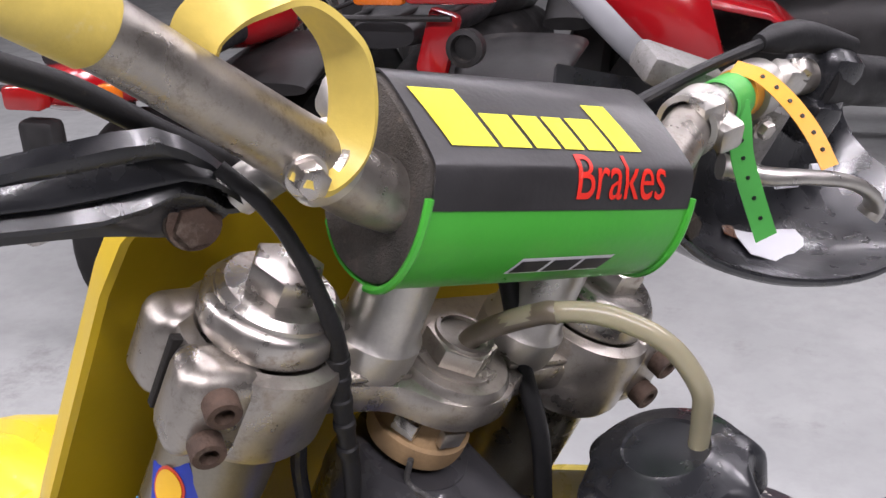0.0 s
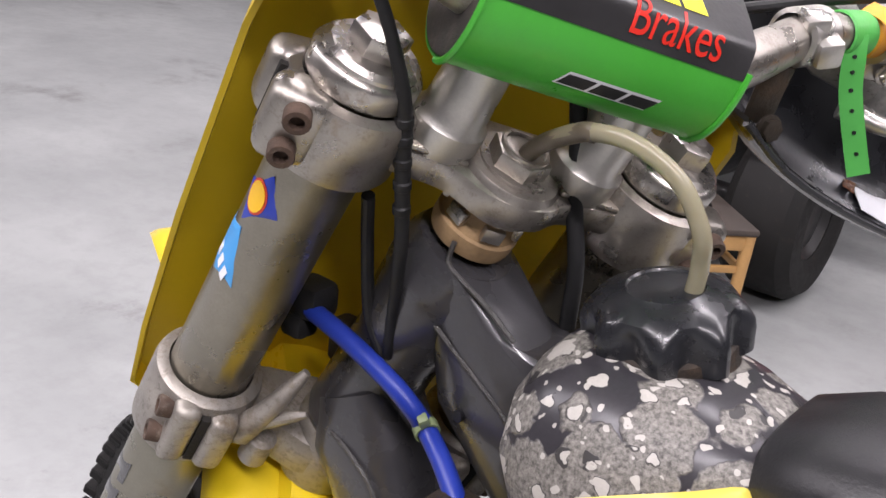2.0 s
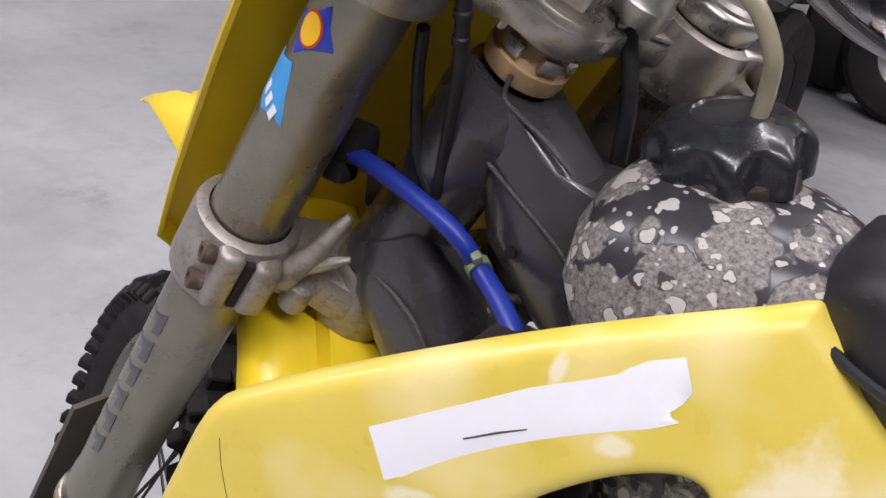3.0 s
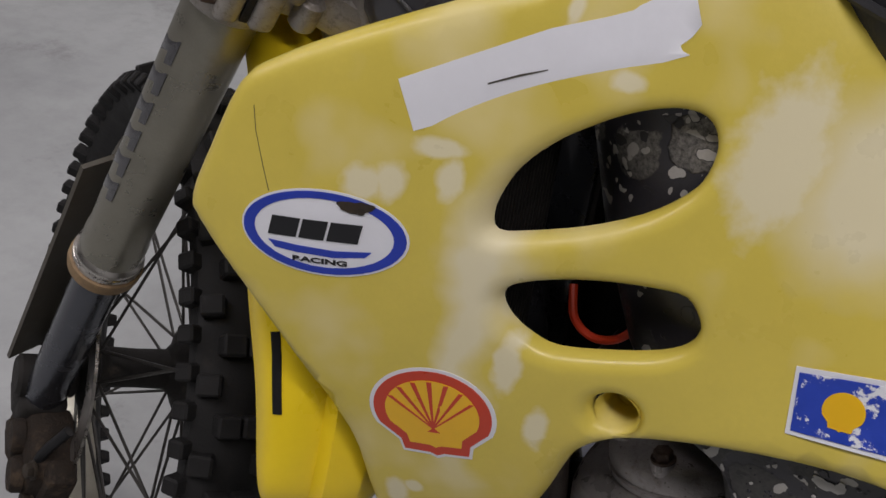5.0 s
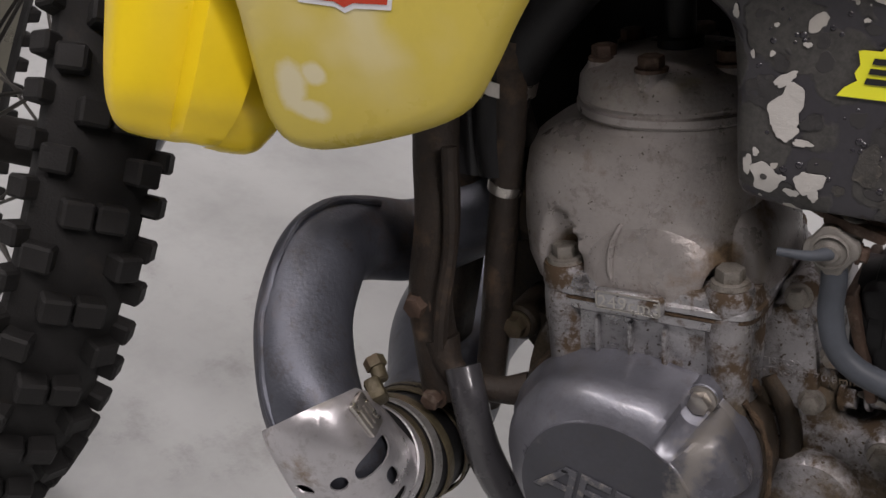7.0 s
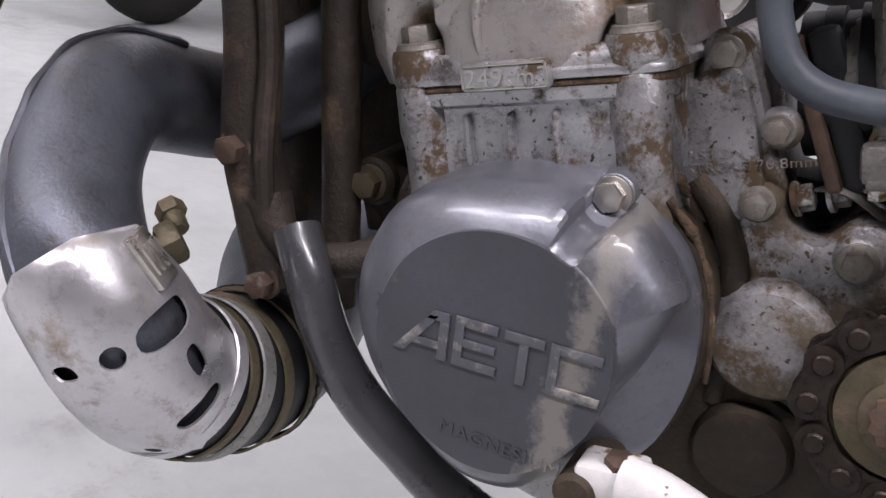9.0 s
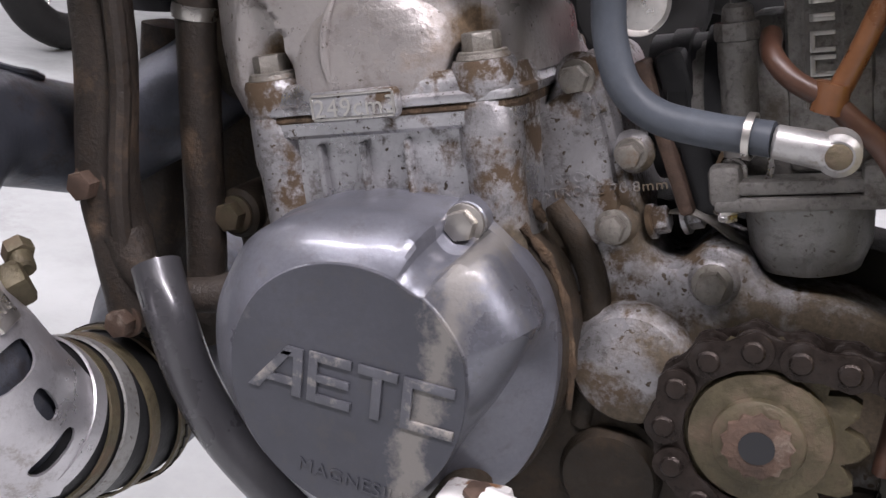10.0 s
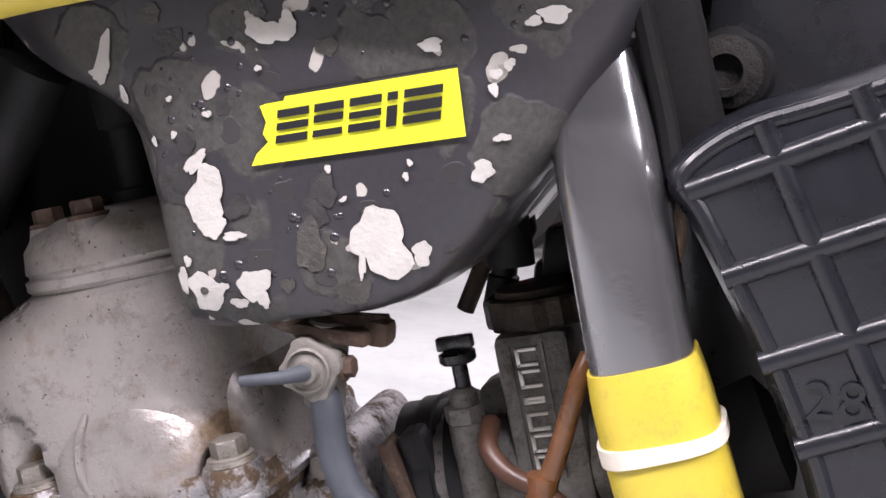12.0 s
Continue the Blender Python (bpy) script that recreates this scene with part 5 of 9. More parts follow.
for x, z0, z1, w in ((0.012, 0.955, 0.985, 0.030), (0.020, 0.945, 0.999, 0.044), (0.044, 0.93, 1.010, 0.056), (0.09, 0.90, 1.020, 0.066), (0.2, 0.87, 1.018, 0.074), (0.4, 0.86, 0.985, 0.08), (0.7, 0.88, 0.985, 0.08)):
    zc, hz = (z0 + z1) / 2, (z1 - z0) / 2
    seat_l.append([(x, w * math.copysign(abs(math.cos(a)) ** 0.7, math.cos(a)), zc + hz * math.copysign(abs(math.sin(a)) ** 0.7, math.sin(a))) for a in (2 * math.pi * j / 40 for j in range(40))])
part("seat", rings(seat_l), SEAT, bike, "black vinyl motocross seat", 60)
part("seat_piping", tube(spl([(0.015, -0.042, 0.967), (0.046, -0.0585, 0.957), (0.12, -0.069, 0.945), (0.25, -0.077, 0.93)], 6), 0.003, 8), SEAT, bike, "stitched seat seam")


# left shroud
SHROUD = loop2([(-0.230, 0.827), (-0.217, 0.866), (-0.200, 0.882), (-0.167, 0.902), (-0.122, 0.925), (-0.079, 0.944), (-0.038, 0.959), (0.0, 0.971), (0.018, 0.977), (0.026, 0.972), (0.049, 0.957), (0.10, 0.935), (0.17, 0.90), (0.23, 0.85), (0.245, 0.80), (0.225, 0.762), (0.175, 0.742), (0.120, 0.730), (0.066, 0.716), (0.036, 0.708), (0.008, 0.698),
                (-0.010, 0.682), (-0.018, 0.661), (-0.024, 0.638), (-0.033, 0.614), (-0.050, 0.598), (-0.078, 0.581), (-0.100, 0.571), (-0.116, 0.571), (-0.126, 0.584), (-0.131, 0.609), (-0.141, 0.656), (-0.172, 0.706), (-0.198, 0.741), (-0.232, 0.780), (-0.239, 0.795)], 3)
VENT1 = loop2([(-0.081, 0.8225), (-0.0771, 0.813), (-0.0617, 0.8156), (-0.0364, 0.8236), (-0.0126, 0.8355), (0.0023, 0.8481), (0.0094, 0.859), (0.0113, 0.8716), (0.0096, 0.8817), (0.0044, 0.8894), (-0.0044, 0.8929), (-0.0168, 0.8916), (-0.0327, 0.8855), (-0.0479, 0.8761), (-0.0606, 0.8658), (-0.0727, 0.8507), (-0.0787, 0.8365)], 3)
VENT2 = loop2([(-0.0674, 0.7738), (-0.0652, 0.7814), (-0.0558, 0.7879), (-0.0373, 0.7939), (-0.0158, 0.7976), (0.0062, 0.7992), (0.0206, 0.7981), (0.0288, 0.7894), (0.0318, 0.7807), (0.0285, 0.7696), (0.0164, 0.761), (-0.0054, 0.754), (-0.0338, 0.7488), (-0.0493, 0.7538), (-0.0612, 0.763)], 3)
BOLT_HOLE = [(0.0030 + 0.0128 * math.cos(a), 0.718 + 0.0118 * math.sin(a)) for a in (2 * math.pi * i / 24 for i in range(24))]
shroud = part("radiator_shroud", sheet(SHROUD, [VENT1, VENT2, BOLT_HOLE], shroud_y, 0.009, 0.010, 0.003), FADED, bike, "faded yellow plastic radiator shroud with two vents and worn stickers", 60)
part("bolt_well", moved(join(lathe([(0.0138, 0.0), (0.0128, -0.003), (0.0112, -0.024)], 28, False), lathe([(0.0125, -0.0245), (0.0125, -0.024)], 28), lathe([(0.0045, -0.024), (0.0045, -0.0215)], 16)), aim((0.0055, shroud_y(0.0055, 0.718) + 0.004, 0.718), (0.0055, shroud_y(0.0055, 0.718) - 0.1, 0.718))), FADED, shroud, "sunken bolt recess")


def decal(outline, lift, material, name, parent, label, holes=(), step=0.008, surface=shroud_y):
    return part(name, sheet(outline, list(holes), lambda x, z: surface(x, z) - lift, step, 0.0, 0.0003), material, parent, label, 60)


def on_shroud(geo, x0, z0, turn, lift, surface=shroud_y):
    c, s = math.cos(turn), math.sin(turn)
    vs = []
    for x, y, d in geo[0]:
        px, pz = x0 + x * c - y * s, z0 + x * s + y * c
        vs.append((px, surface(px, pz) - lift - d, pz))
    return vs, geo[1]


def ellipse(cx, cz, a, b, turn, n=40):
    c, s = math.cos(turn), math.sin(turn)
    return [(cx + a * math.cos(t) * c - b * math.sin(t) * s, cz + a * math.cos(t) * s + b * math.sin(t) * c) for t in (2 * math.pi * i / n for i in range(n))]


decal([(-0.1336, 0.8879), (-0.1214, 0.8636), (-0.0125, 0.9207), (-0.0160, 0.9220), (-0.0177, 0.9242), (-0.0140, 0.9290), (-0.0119, 0.9347), (-0.0193, 0.9491), (-0.0327, 0.9446), (-0.0395, 0.9392), (-0.0416, 0.9367), (-0.0517, 0.9319), (-0.0726, 0.9235), (-0.0931, 0.9117)], 0.0006, WHITE, "white_tape", shroud, "torn strip of white tape")
decal([(-0.0930, 0.8930), (-0.0800, 0.8992), (-0.0690, 0.9040), (-0.0692, 0.9045), (-0.0805, 0.9002), (-0.0932, 0.8937)], 0.0010, GUARD, "tape_scratch", shroud, "dark scratch on the tape", (), 0.006)
TURN_E = 0.12
decal(ellipse(-0.1576, 0.7968, 0.0448, 0.0258, TURN_E), 0.0006, WHITE, "oval_sticker", shroud, "white oval sticker with a blue ring")
decal(ellipse(-0.1576, 0.7968, 0.0435, 0.0245, TURN_E), 0.0010, INK_BLUE, "blue_ring", shroud, "blue ring of the oval sticker", [ellipse(-0.1576, 0.7968, 0.0372, 0.0205, TURN_E)], 0.006)
decal([(-0.186, 0.786), (-0.17, 0.7865), (-0.15, 0.788), (-0.131, 0.792), (-0.134, 0.788), (-0.15, 0.7838), (-0.17, 0.7822), (-0.182, 0.7822)], 0.0010, INK_BLUE, "blue_stripe", shroud, "blue stripe of the sticker", (), 0.006)
part("black_mark", on_shroud(blocks([0.0155, 0.0135, 0.0165], 0.0115, 0.25, 0.0014, 0.004, 0.0002), -0.1865, 0.7895, TURN_E, 0.0010), INK_BLACK, shroud, "bold black printed mark")
part("small_lettering", on_shroud(lettering("RACING", 0.0031, 0.0001, 0.0, 1.85, 1.0, 0.00016), -0.172, 0.7768, TURN_E, 0.0011), INK_BLACK, shroud, "small black printed word")


def fan_outline(cx, cz, r, turn, n=30):
    """The outline of a fan-shaped sticker with a stepped foot."""
    pts = [(r * math.cos(a), r * 0.98 * math.sin(a)) for a in (radians(-22 + 224 * i / n) for i in range(n + 1))]
    pts += [(-0.60 * r, -0.72 * r), (-0.56 * r, -0.98 * r), (-0.12 * r, -1.0 * r), (0.0, -1.07 * r), (0.12 * r, -1.0 * r), (0.56 * r, -0.98 * r), (0.60 * r, -0.72 * r)]
    c, s = math.cos(turn), math.sin(turn)
    return [(cx + x * c - z * s, cz + x * s + z * c) for x, z in pts]


def fan_sticker(cx, cz, r, turn, parent, lift, surface):
    decal(fan_outline(cx, cz, r, turn), lift, WHITE, "fan_sticker", parent, "white-edged red and yellow fan sticker", (), r / 4, surface)
    decal(fan_outline(cx, cz, r * 0.93, turn), lift + 0.0004, SHELL_RED, "red_ground", parent, "red ground of the fan sticker", (), r / 4, surface)
    decal(fan_outline(cx, cz, r * 0.74, turn), lift + 0.0008, SHELL_YELLOW, "yellow_fan", parent, "yellow fan of the sticker", (), r / 4, surface)
    c, s = math.cos(turn), math.sin(turn)
    for k in range(-3, 4):
        a = radians(90 + k * 21)
        b = radians(90 + k * 9)
        p0 = (0.10 * r * math.cos(b) + k * 0.045 * r, -0.42 * r)
        p1 = (0.72 * r * math.cos(a), 0.70 * r * math.sin(a))
        w = 0.038 * r
        q = [(p0[0] - w * 0.3, p0[1]), (p0[0] + w * 0.3, p0[1]), (p1[0] + w, p1[1]), (p1[0] - w, p1[1])]
        decal([(cx + x * c - z * s, cz + x * s + z * c) for x, z in q], lift + 0.0011, SHELL_RED, "fan_rib", parent, "", (), r / 5, surface)


fan_sticker(-0.0897, 0.6888, 0.0355, 0.135, shroud, 0.0006, shroud_y)
decal([(0.083, 0.782), (0.090, 0.744), (0.152, 0.757), (0.146, 0.797)], 0.0006, WHITE, "square_sticker", shroud, "scratched blue and white square sticker")
decal([(0.0855, 0.7795), (0.092, 0.747), (0.149, 0.759), (0.143, 0.7935)], 0.0010, WORN_BLUE, "blue_ground", shroud, "scratched blue ground")
decal(fan_outline(0.112, 0.768, 0.0105, 0.15, 16), 0.0014, SHELL_YELLOW, "yellow_fan", shroud, "small yellow fan mark", (), 0.005)
# places where the yellow has worn pale: centre, half width, half height, turn
def wobble(rng, cx, cz, a, b, turn):
    """An uneven round outline."""
    ph = [rng.uniform(0, 6.28) for _ in range(4)]
    out = []
    for i in range(30):
        t = 2 * math.pi * i / 30
        k = 1 + 0.16 * math.sin(2 * t + ph[0]) + 0.13 * math.sin(3 * t + ph[1]) + 0.07 * math.sin(5 * t + ph[2]) + 0.06 * math.sin(8 * t + ph[3])
        x, z = a * k * math.cos(t), b * k * math.sin(t)
        out.append((cx + x * math.cos(turn) - z * math.sin(turn), cz + x * math.sin(turn) + z * math.cos(turn)))
    return out


wear = random.Random(8)
part("scratch", tube([(x, shroud_y(x, z) - 0.0001, z) for x, z in ((-0.203, 0.858), (-0.200, 0.845), (-0.194, 0.828), (-0.189, 0.814))], 0.0002, 6), GUARD, shroud, "thin dark scratch")
decal(wobble(wear, -0.142, 0.8165, 0.008, 0.004, 0.1), 0.0014, GRIME, "torn_edge", shroud, "dirty torn edge of the sticker")
part("red_wire", tube(spl([(-0.060, -0.05, 0.740), (-0.051, -0.06, 0.724), (-0.036, -0.06, 0.716), (-0.019, -0.06, 0.725), (-0.01, -0.05, 0.74)], 6), 0.0028, 10), SHELL_RED, bike, "red wire behind the shroud")
# right shroud, seen past the fork and through the vents
mir = sheet(SHROUD, [VENT1, VENT2], shroud_y, 0.014, 0.010, 0.003)
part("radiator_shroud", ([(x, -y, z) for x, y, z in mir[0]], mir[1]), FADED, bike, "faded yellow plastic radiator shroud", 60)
# radiators behind the shrouds
for s in (-1, 1):
    rad = part("radiator", shift(box(0.045, 0.10, 0.29, 0.006), -0.115, s * 0.088, 0.745), BLACK_PLASTIC, bike, "black radiator behind the shroud")
    part("radiator_tank", shift(box(0.05, 0.105, 0.03, 0.01), -0.113, s * 0.088, 0.885), GRIME, rad)
    fin = None
    for k in range(21):
        if fin is None:
            fin = part("cooling_fin", box(0.004, 0.0016, 0.25), DARK_GRIME, rad, "dusty black cooling fin")
            ob = fin
        else:
            ob = new("cooling_fin", fin.data)
            ob.parent = rad
        ob.location = (-0.091, s * 0.088 - 0.045 + 0.0045 * k, 0.745)
    # added panel that blocks the bright view through the vents
    part("vent_backing", shift(box(0.20, 0.006, 0.37, 0.002), -0.045, s * 0.088 + (0.02 if s > 0 else 0.152), 0.715), SHADE_BLACK, rad, "added black backing behind the vents")

# ---- engine ----
# the cylinder leans forward: local x along its base to the rear, z up its axis
ENG = Matrix.Translation((0.045, 0, 0.518)) @ Matrix.Rotation(radians(-16.4), 4, "Y")
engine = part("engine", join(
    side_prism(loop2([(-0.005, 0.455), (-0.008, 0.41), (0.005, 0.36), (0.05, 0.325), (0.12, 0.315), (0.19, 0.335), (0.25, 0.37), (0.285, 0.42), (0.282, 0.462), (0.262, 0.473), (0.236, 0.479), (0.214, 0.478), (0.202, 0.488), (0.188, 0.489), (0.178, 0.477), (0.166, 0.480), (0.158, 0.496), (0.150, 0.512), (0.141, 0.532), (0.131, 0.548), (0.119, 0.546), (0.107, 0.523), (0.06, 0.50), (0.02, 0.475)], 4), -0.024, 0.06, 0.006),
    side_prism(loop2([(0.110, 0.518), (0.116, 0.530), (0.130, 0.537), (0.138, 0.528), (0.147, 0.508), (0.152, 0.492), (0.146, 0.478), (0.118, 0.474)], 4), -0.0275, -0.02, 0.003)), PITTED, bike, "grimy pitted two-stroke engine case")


def epart(name, geo, material, parent=engine, label="", sharp=35.0):
    return part(name, moved(geo, ENG), material, parent, label, sharp)


def squircle(x0, x1, y0, y1, z, p=3.0, n=144):
    return [((x0 + x1) / 2 + (x1 - x0) / 2 * math.copysign(abs(math.cos(a)) ** (2 / p), math.cos(a)), (y0 + y1) / 2 + (y1 - y0) / 2 * math.copysign(abs(math.sin(a)) ** (2 / p), math.sin(a)), z) for a in (2 * math.pi * j / n for j in range(n))]


STUDS = ((-0.0352, -0.0495), (0.0555, -0.0495), (-0.0352, 0.0495), (0.0555, 0.0495))


def pocketed(loops, radius=0.0150, top=0.046):
    """A stack of loops with an arched pocket pressed in above each stud."""
    dense = []
    for a, b in zip(loops, loops[1:]):
        for k in range(14):
            dense.append([Vector(p).lerp(Vector(q), k / 14) for p, q in zip(a, b)])
    dense.append([Vector(p) for p in loops[-1]])
    for loop in dense:
        for i, p in enumerate(loop):
            for sx, sy in STUDS:
                high = top if sx < 0 else top * 0.5
                r = radius * math.sqrt(max(0.0, 1 - (max(0.0, p.z) / high) ** 2))
                d = Vector((p.x - sx, p.y - sy))
                if d.length < r:
                    u = Vector((0.005 - p.x, -p.y)).normalized()
                    t = 0.017 * (1 - (d.length / r) ** 2) * min(1.0, r / radius * 1.3)
                    loop[i] = Vector((p.x + u.x * t, p.y + u.y * t, p.z))
    return rings([[tuple(p) for p in loop] for loop in dense])


barrel = epart("cylinder_barrel", pocketed([squircle(-0.062, 0.060, -0.055, 0.055, -0.002, 4.0), squircle(-0.068, 0.060, -0.056, 0.056, 0.010, 3.6), squircle(-0.0705, 0.060, -0.057, 0.057, 0.028, 3.2), squircle(-0.0705, 0.060, -0.057, 0.057, 0.052, 2.9), squircle(-0.069, 0.060, -0.0565, 0.056, 0.066, 2.6),
                                         squircle(-0.065, 0.060, -0.0555, 0.055, 0.0745, 2.4), squircle(-0.056, 0.060, -0.0535, 0.053, 0.0810, 2.3), squircle(-0.048, 0.0625, -0.0515, 0.0515, 0.0850, 2.15), squircle(-0.0405, 0.0625, -0.0505, 0.0505, 0.0885, 2.1)]), BARREL, engine, "grey painted cylinder barrel", 50)
epart("barrel_skirt", pocketed([squircle(-0.030, 0.049, -0.0610, 0.0, -0.002, 3.2), squircle(-0.030, 0.049, -0.0608, 0.0, 0.016, 3.2), squircle(-0.029, 0.048, -0.0600, 0.0, 0.025, 3), squircle(-0.026, 0.045, -0.0585, 0.0, 0.033, 2.8), squircle(-0.020, 0.040, -0.0560, 0.0, 0.041, 2.6)]), BARREL, barrel, "bulging skirt of the barrel", 50)
epart("skirt_rib", tube(spl([(-0.004, -0.0585, 0.006), (-0.0045, -0.0605, 0.018), (-0.003, -0.0595, 0.030), (0.001, -0.0570, 0.040)], 5), [0.0016, 0.0022, 0.002, 0.0012], 10), BARREL, barrel, "faint cast rib")
# transfer port swelling at the rear of the barrel, in the tank's shade
epart("rear_port", rings([squircle(0.040, 0.0725, -0.040, 0.040, 0.004, 4), squircle(0.040, 0.0715, -0.040, 0.040, 0.024, 4), squircle(0.040, 0.066, -0.038, 0.038, 0.036, 3), squircle(0.040, 0.060, -0.034, 0.034, 0.044, 3)]), BARREL, barrel, "stepped inlet side of the barrel", 50)
head = epart("cylinder_head", rings([squircle(-0.0405, 0.0625, -0.0505, 0.0505, 0.0885, 2.05), squircle(-0.0425, 0.0645, -0.0525, 0.0525, 0.0905, 2.05), squircle(-0.0425, 0.0645, -0.0525, 0.0525, 0.0940, 2.05), squircle(-0.0405, 0.0625, -0.0505, 0.0505, 0.0950, 2.05), squircle(-0.0405, 0.0625, -0.0505, 0.0505, 0.0962, 2.05), squircle(-0.0415, 0.0635, -0.0515, 0.0515, 0.0975, 2.05), squircle(-0.0405, 0.0625, -0.0500, 0.0500, 0.1065, 2.05), squircle(-0.036, 0.058, -0.0455, 0.0455, 0.1125, 2.05), squircle(-0.024, 0.046, -0.034, 0.034, 0.1175, 2.05), squircle(-0.004, 0.026, -0.015, 0.015, 0.1195, 2.05)]), BARREL, engine, "rounded grey cylinder head", 40)
for a in range(6):
    ang = radians(-90 + 60 * a)
    cx, cy = 0.011 + 0.0385 * math.cos(ang), 0.0385 * math.sin(ang)
    epart("head_boss", shift(lathe([(0.0120, 0.096), (0.0105, 0.108), (0.0085, 0.1155), (0.0070, 0.1165)], 20), cx, cy, 0), BARREL, head)
    epart("head_bolt", bolt((cx, cy, 0.1160), (0, 0, 1), 0.0066, 0.0075), RUSTY, head, "rusty head bolt")
epart("spark_plug", join(shift(lathe([(0.012, 0.117), (0.012, 0.124), (0.008, 0.125), (0.008, 0.150), (0.011, 0.152), (0.011, 0.175), (0.008, 0.178)], 20), 0.012, 0, 0)), BLACK_RUBBER, head, "black spark plug cap")
flange = epart("base_flange", join(rings([squircle(-0.044, 0.070, -0.0585, 0.0585, -0.0125, 9), squircle(-0.0445, 0.0705, -0.0600, 0.0600, -0.0110, 9), squircle(-0.0445, 0.0705, -0.0605, 0.0605, -0.0050, 9), squircle(-0.0445, 0.0705, -0.0597, 0.0597, -0.0042, 9), squircle(-0.0445, 0.0705, -0.0597, 0.0597, -0.0032, 9), squircle(-0.0460, 0.0720, -0.0618, 0.0618, -0.0026, 9), squircle(-0.0462, 0.0722, -0.0622, 0.0622, -0.0012, 9), squircle(-0.0460, 0.0720, -0.0618, 0.0618, 0.0004, 9), squircle(-0.0448, 0.0708, -0.0600, 0.0600, 0.0016, 9), squircle(-0.0440, 0.0700, -0.0590, 0.0590, 0.0060, 9), squircle(-0.0430, 0.0690, -0.0570, 0.0570, 0.0090, 9)]),
                                   rings([squircle(-0.047, 0.066, -0.054, 0.054, -0.085, 9), squircle(-0.046, 0.068, -0.056, 0.056, -0.012, 9)])), CAST, engine, "corroded cylinder base flange")
for sx, sy in STUDS:
    epart("stud_boss", shift(lathe([(0.0105, -0.070), (0.0112, -0.030), (0.0115, -0.026), (0.0124, -0.022), (0.0122, -0.004), (0.0118, -0.003), (0.0125, -0.001), (0.0125, 0.009), (0.0115, 0.0115)], 24), sx, sy, 0), PITTED, flange, "round stud boss")
    epart("stud_nut", join(bolt((sx, sy, 0.0130), (0, 0, 1), 0.0074, 0.0085), shift(lathe([(0.0100, 0.0112), (0.0103, 0.0118), (0.0098, 0.0135)], 24), sx, sy, 0)), NUT, flange, "corroded flange nut")
epart("caked_dirt", rings([squircle(-0.0447, 0.0707, -0.0598, 0.0598, -0.0066, 9), squircle(-0.0449, 0.0709, -0.0612, 0.0612, -0.0052, 9), squircle(-0.0449, 0.0709, -0.0610, 0.0610, -0.0036, 9), squircle(-0.0446, 0.0706, -0.0600, 0.0600, -0.0028, 9)]), CAKED, flange, "brown dirt in the gasket joint")
for k in range(3):
    epart("case_rib", shift(box(0.0030, 0.006, 0.034, 0.0012), -0.014 + 0.0190 * k, -0.0565, -0.032), CAST, flange, "cast rib")
epart("exhaust_port", moved(lathe([(0.03, 0), (0.033, 0.01), (0.030, 0.02), (0.027, 0.034)], 28), aim((-0.05, 0, 0.03), (-0.12, 0, 0.022))), GRIME, barrel, "exhaust port flange")
plate = epart("capacity_plate", shift(box(0.0378, 0.0060, 0.0118, 0.0028, 3), 0.0074, -0.0638, 0.0), CAST, engine, "cast plate with the engine capacity")
epart("plate_rim", join(*[shift(box(*q), x, -0.0664, z) for q, x, z in (((0.0340, 0.0016, 0.0010, 0.0004), 0.0074, 0.0046), ((0.0340, 0.0016, 0.0010, 0.0004), 0.0074, -0.0046), ((0.0010, 0.0016, 0.0085, 0.0004), -0.0098, 0.0), ((0.0010, 0.0016, 0.0085, 0.0004), 0.0246, 0.0))]), CLEAN_CAST, plate)
epart("capacity_lettering", shift(moved(lettering("249cm3", 0.0070, 0.0008, 0, 1.04, 1.1), SIDE), -0.0090, -0.0664, -0.0036), CLEAN_CAST, plate, "raised cast figures")

# flywheel cover: outlines of its front edge and of its foot, seen from the side
FC = Vector((0.081, 0.425))
FRONT = [(0.013, 0.422), (0.013, 0.437), (0.018, 0.453), (0.025, 0.466), (0.039, 0.477), (0.053, 0.484), (0.071, 0.488), (0.087, 0.490), (0.0962, 0.4865), (0.0972, 0.4815), (0.1020, 0.4775), (0.1080, 0.4780), (0.1120, 0.4822), (0.121, 0.484), (0.131, 0.4745), (0.1405, 0.4645), (0.1415, 0.460), (0.132, 0.431), (0.121, 0.408), (0.115, 0.388), (0.109, 0.374), (0.097, 0.363), (0.082, 0.359), (0.068, 0.361), (0.054, 0.369), (0.039, 0.379), (0.030, 0.388), (0.022, 0.398), (0.0155, 0.411)]
FULL = [(0.013, 0.422), (0.013, 0.437), (0.018, 0.453), (0.025, 0.466), (0.039, 0.477), (0.053, 0.484), (0.071, 0.488), (0.087, 0.490), (0.101, 0.4895), (0.111, 0.4885), (0.121, 0.484), (0.131, 0.4745), (0.1405, 0.4645), (0.1415, 0.460), (0.132, 0.431), (0.121, 0.408), (0.115, 0.388), (0.109, 0.374), (0.097, 0.363), (0.082, 0.359), (0.068, 0.361), (0.054, 0.369), (0.039, 0.379), (0.030, 0.388), (0.022, 0.398), (0.0155, 0.411)]
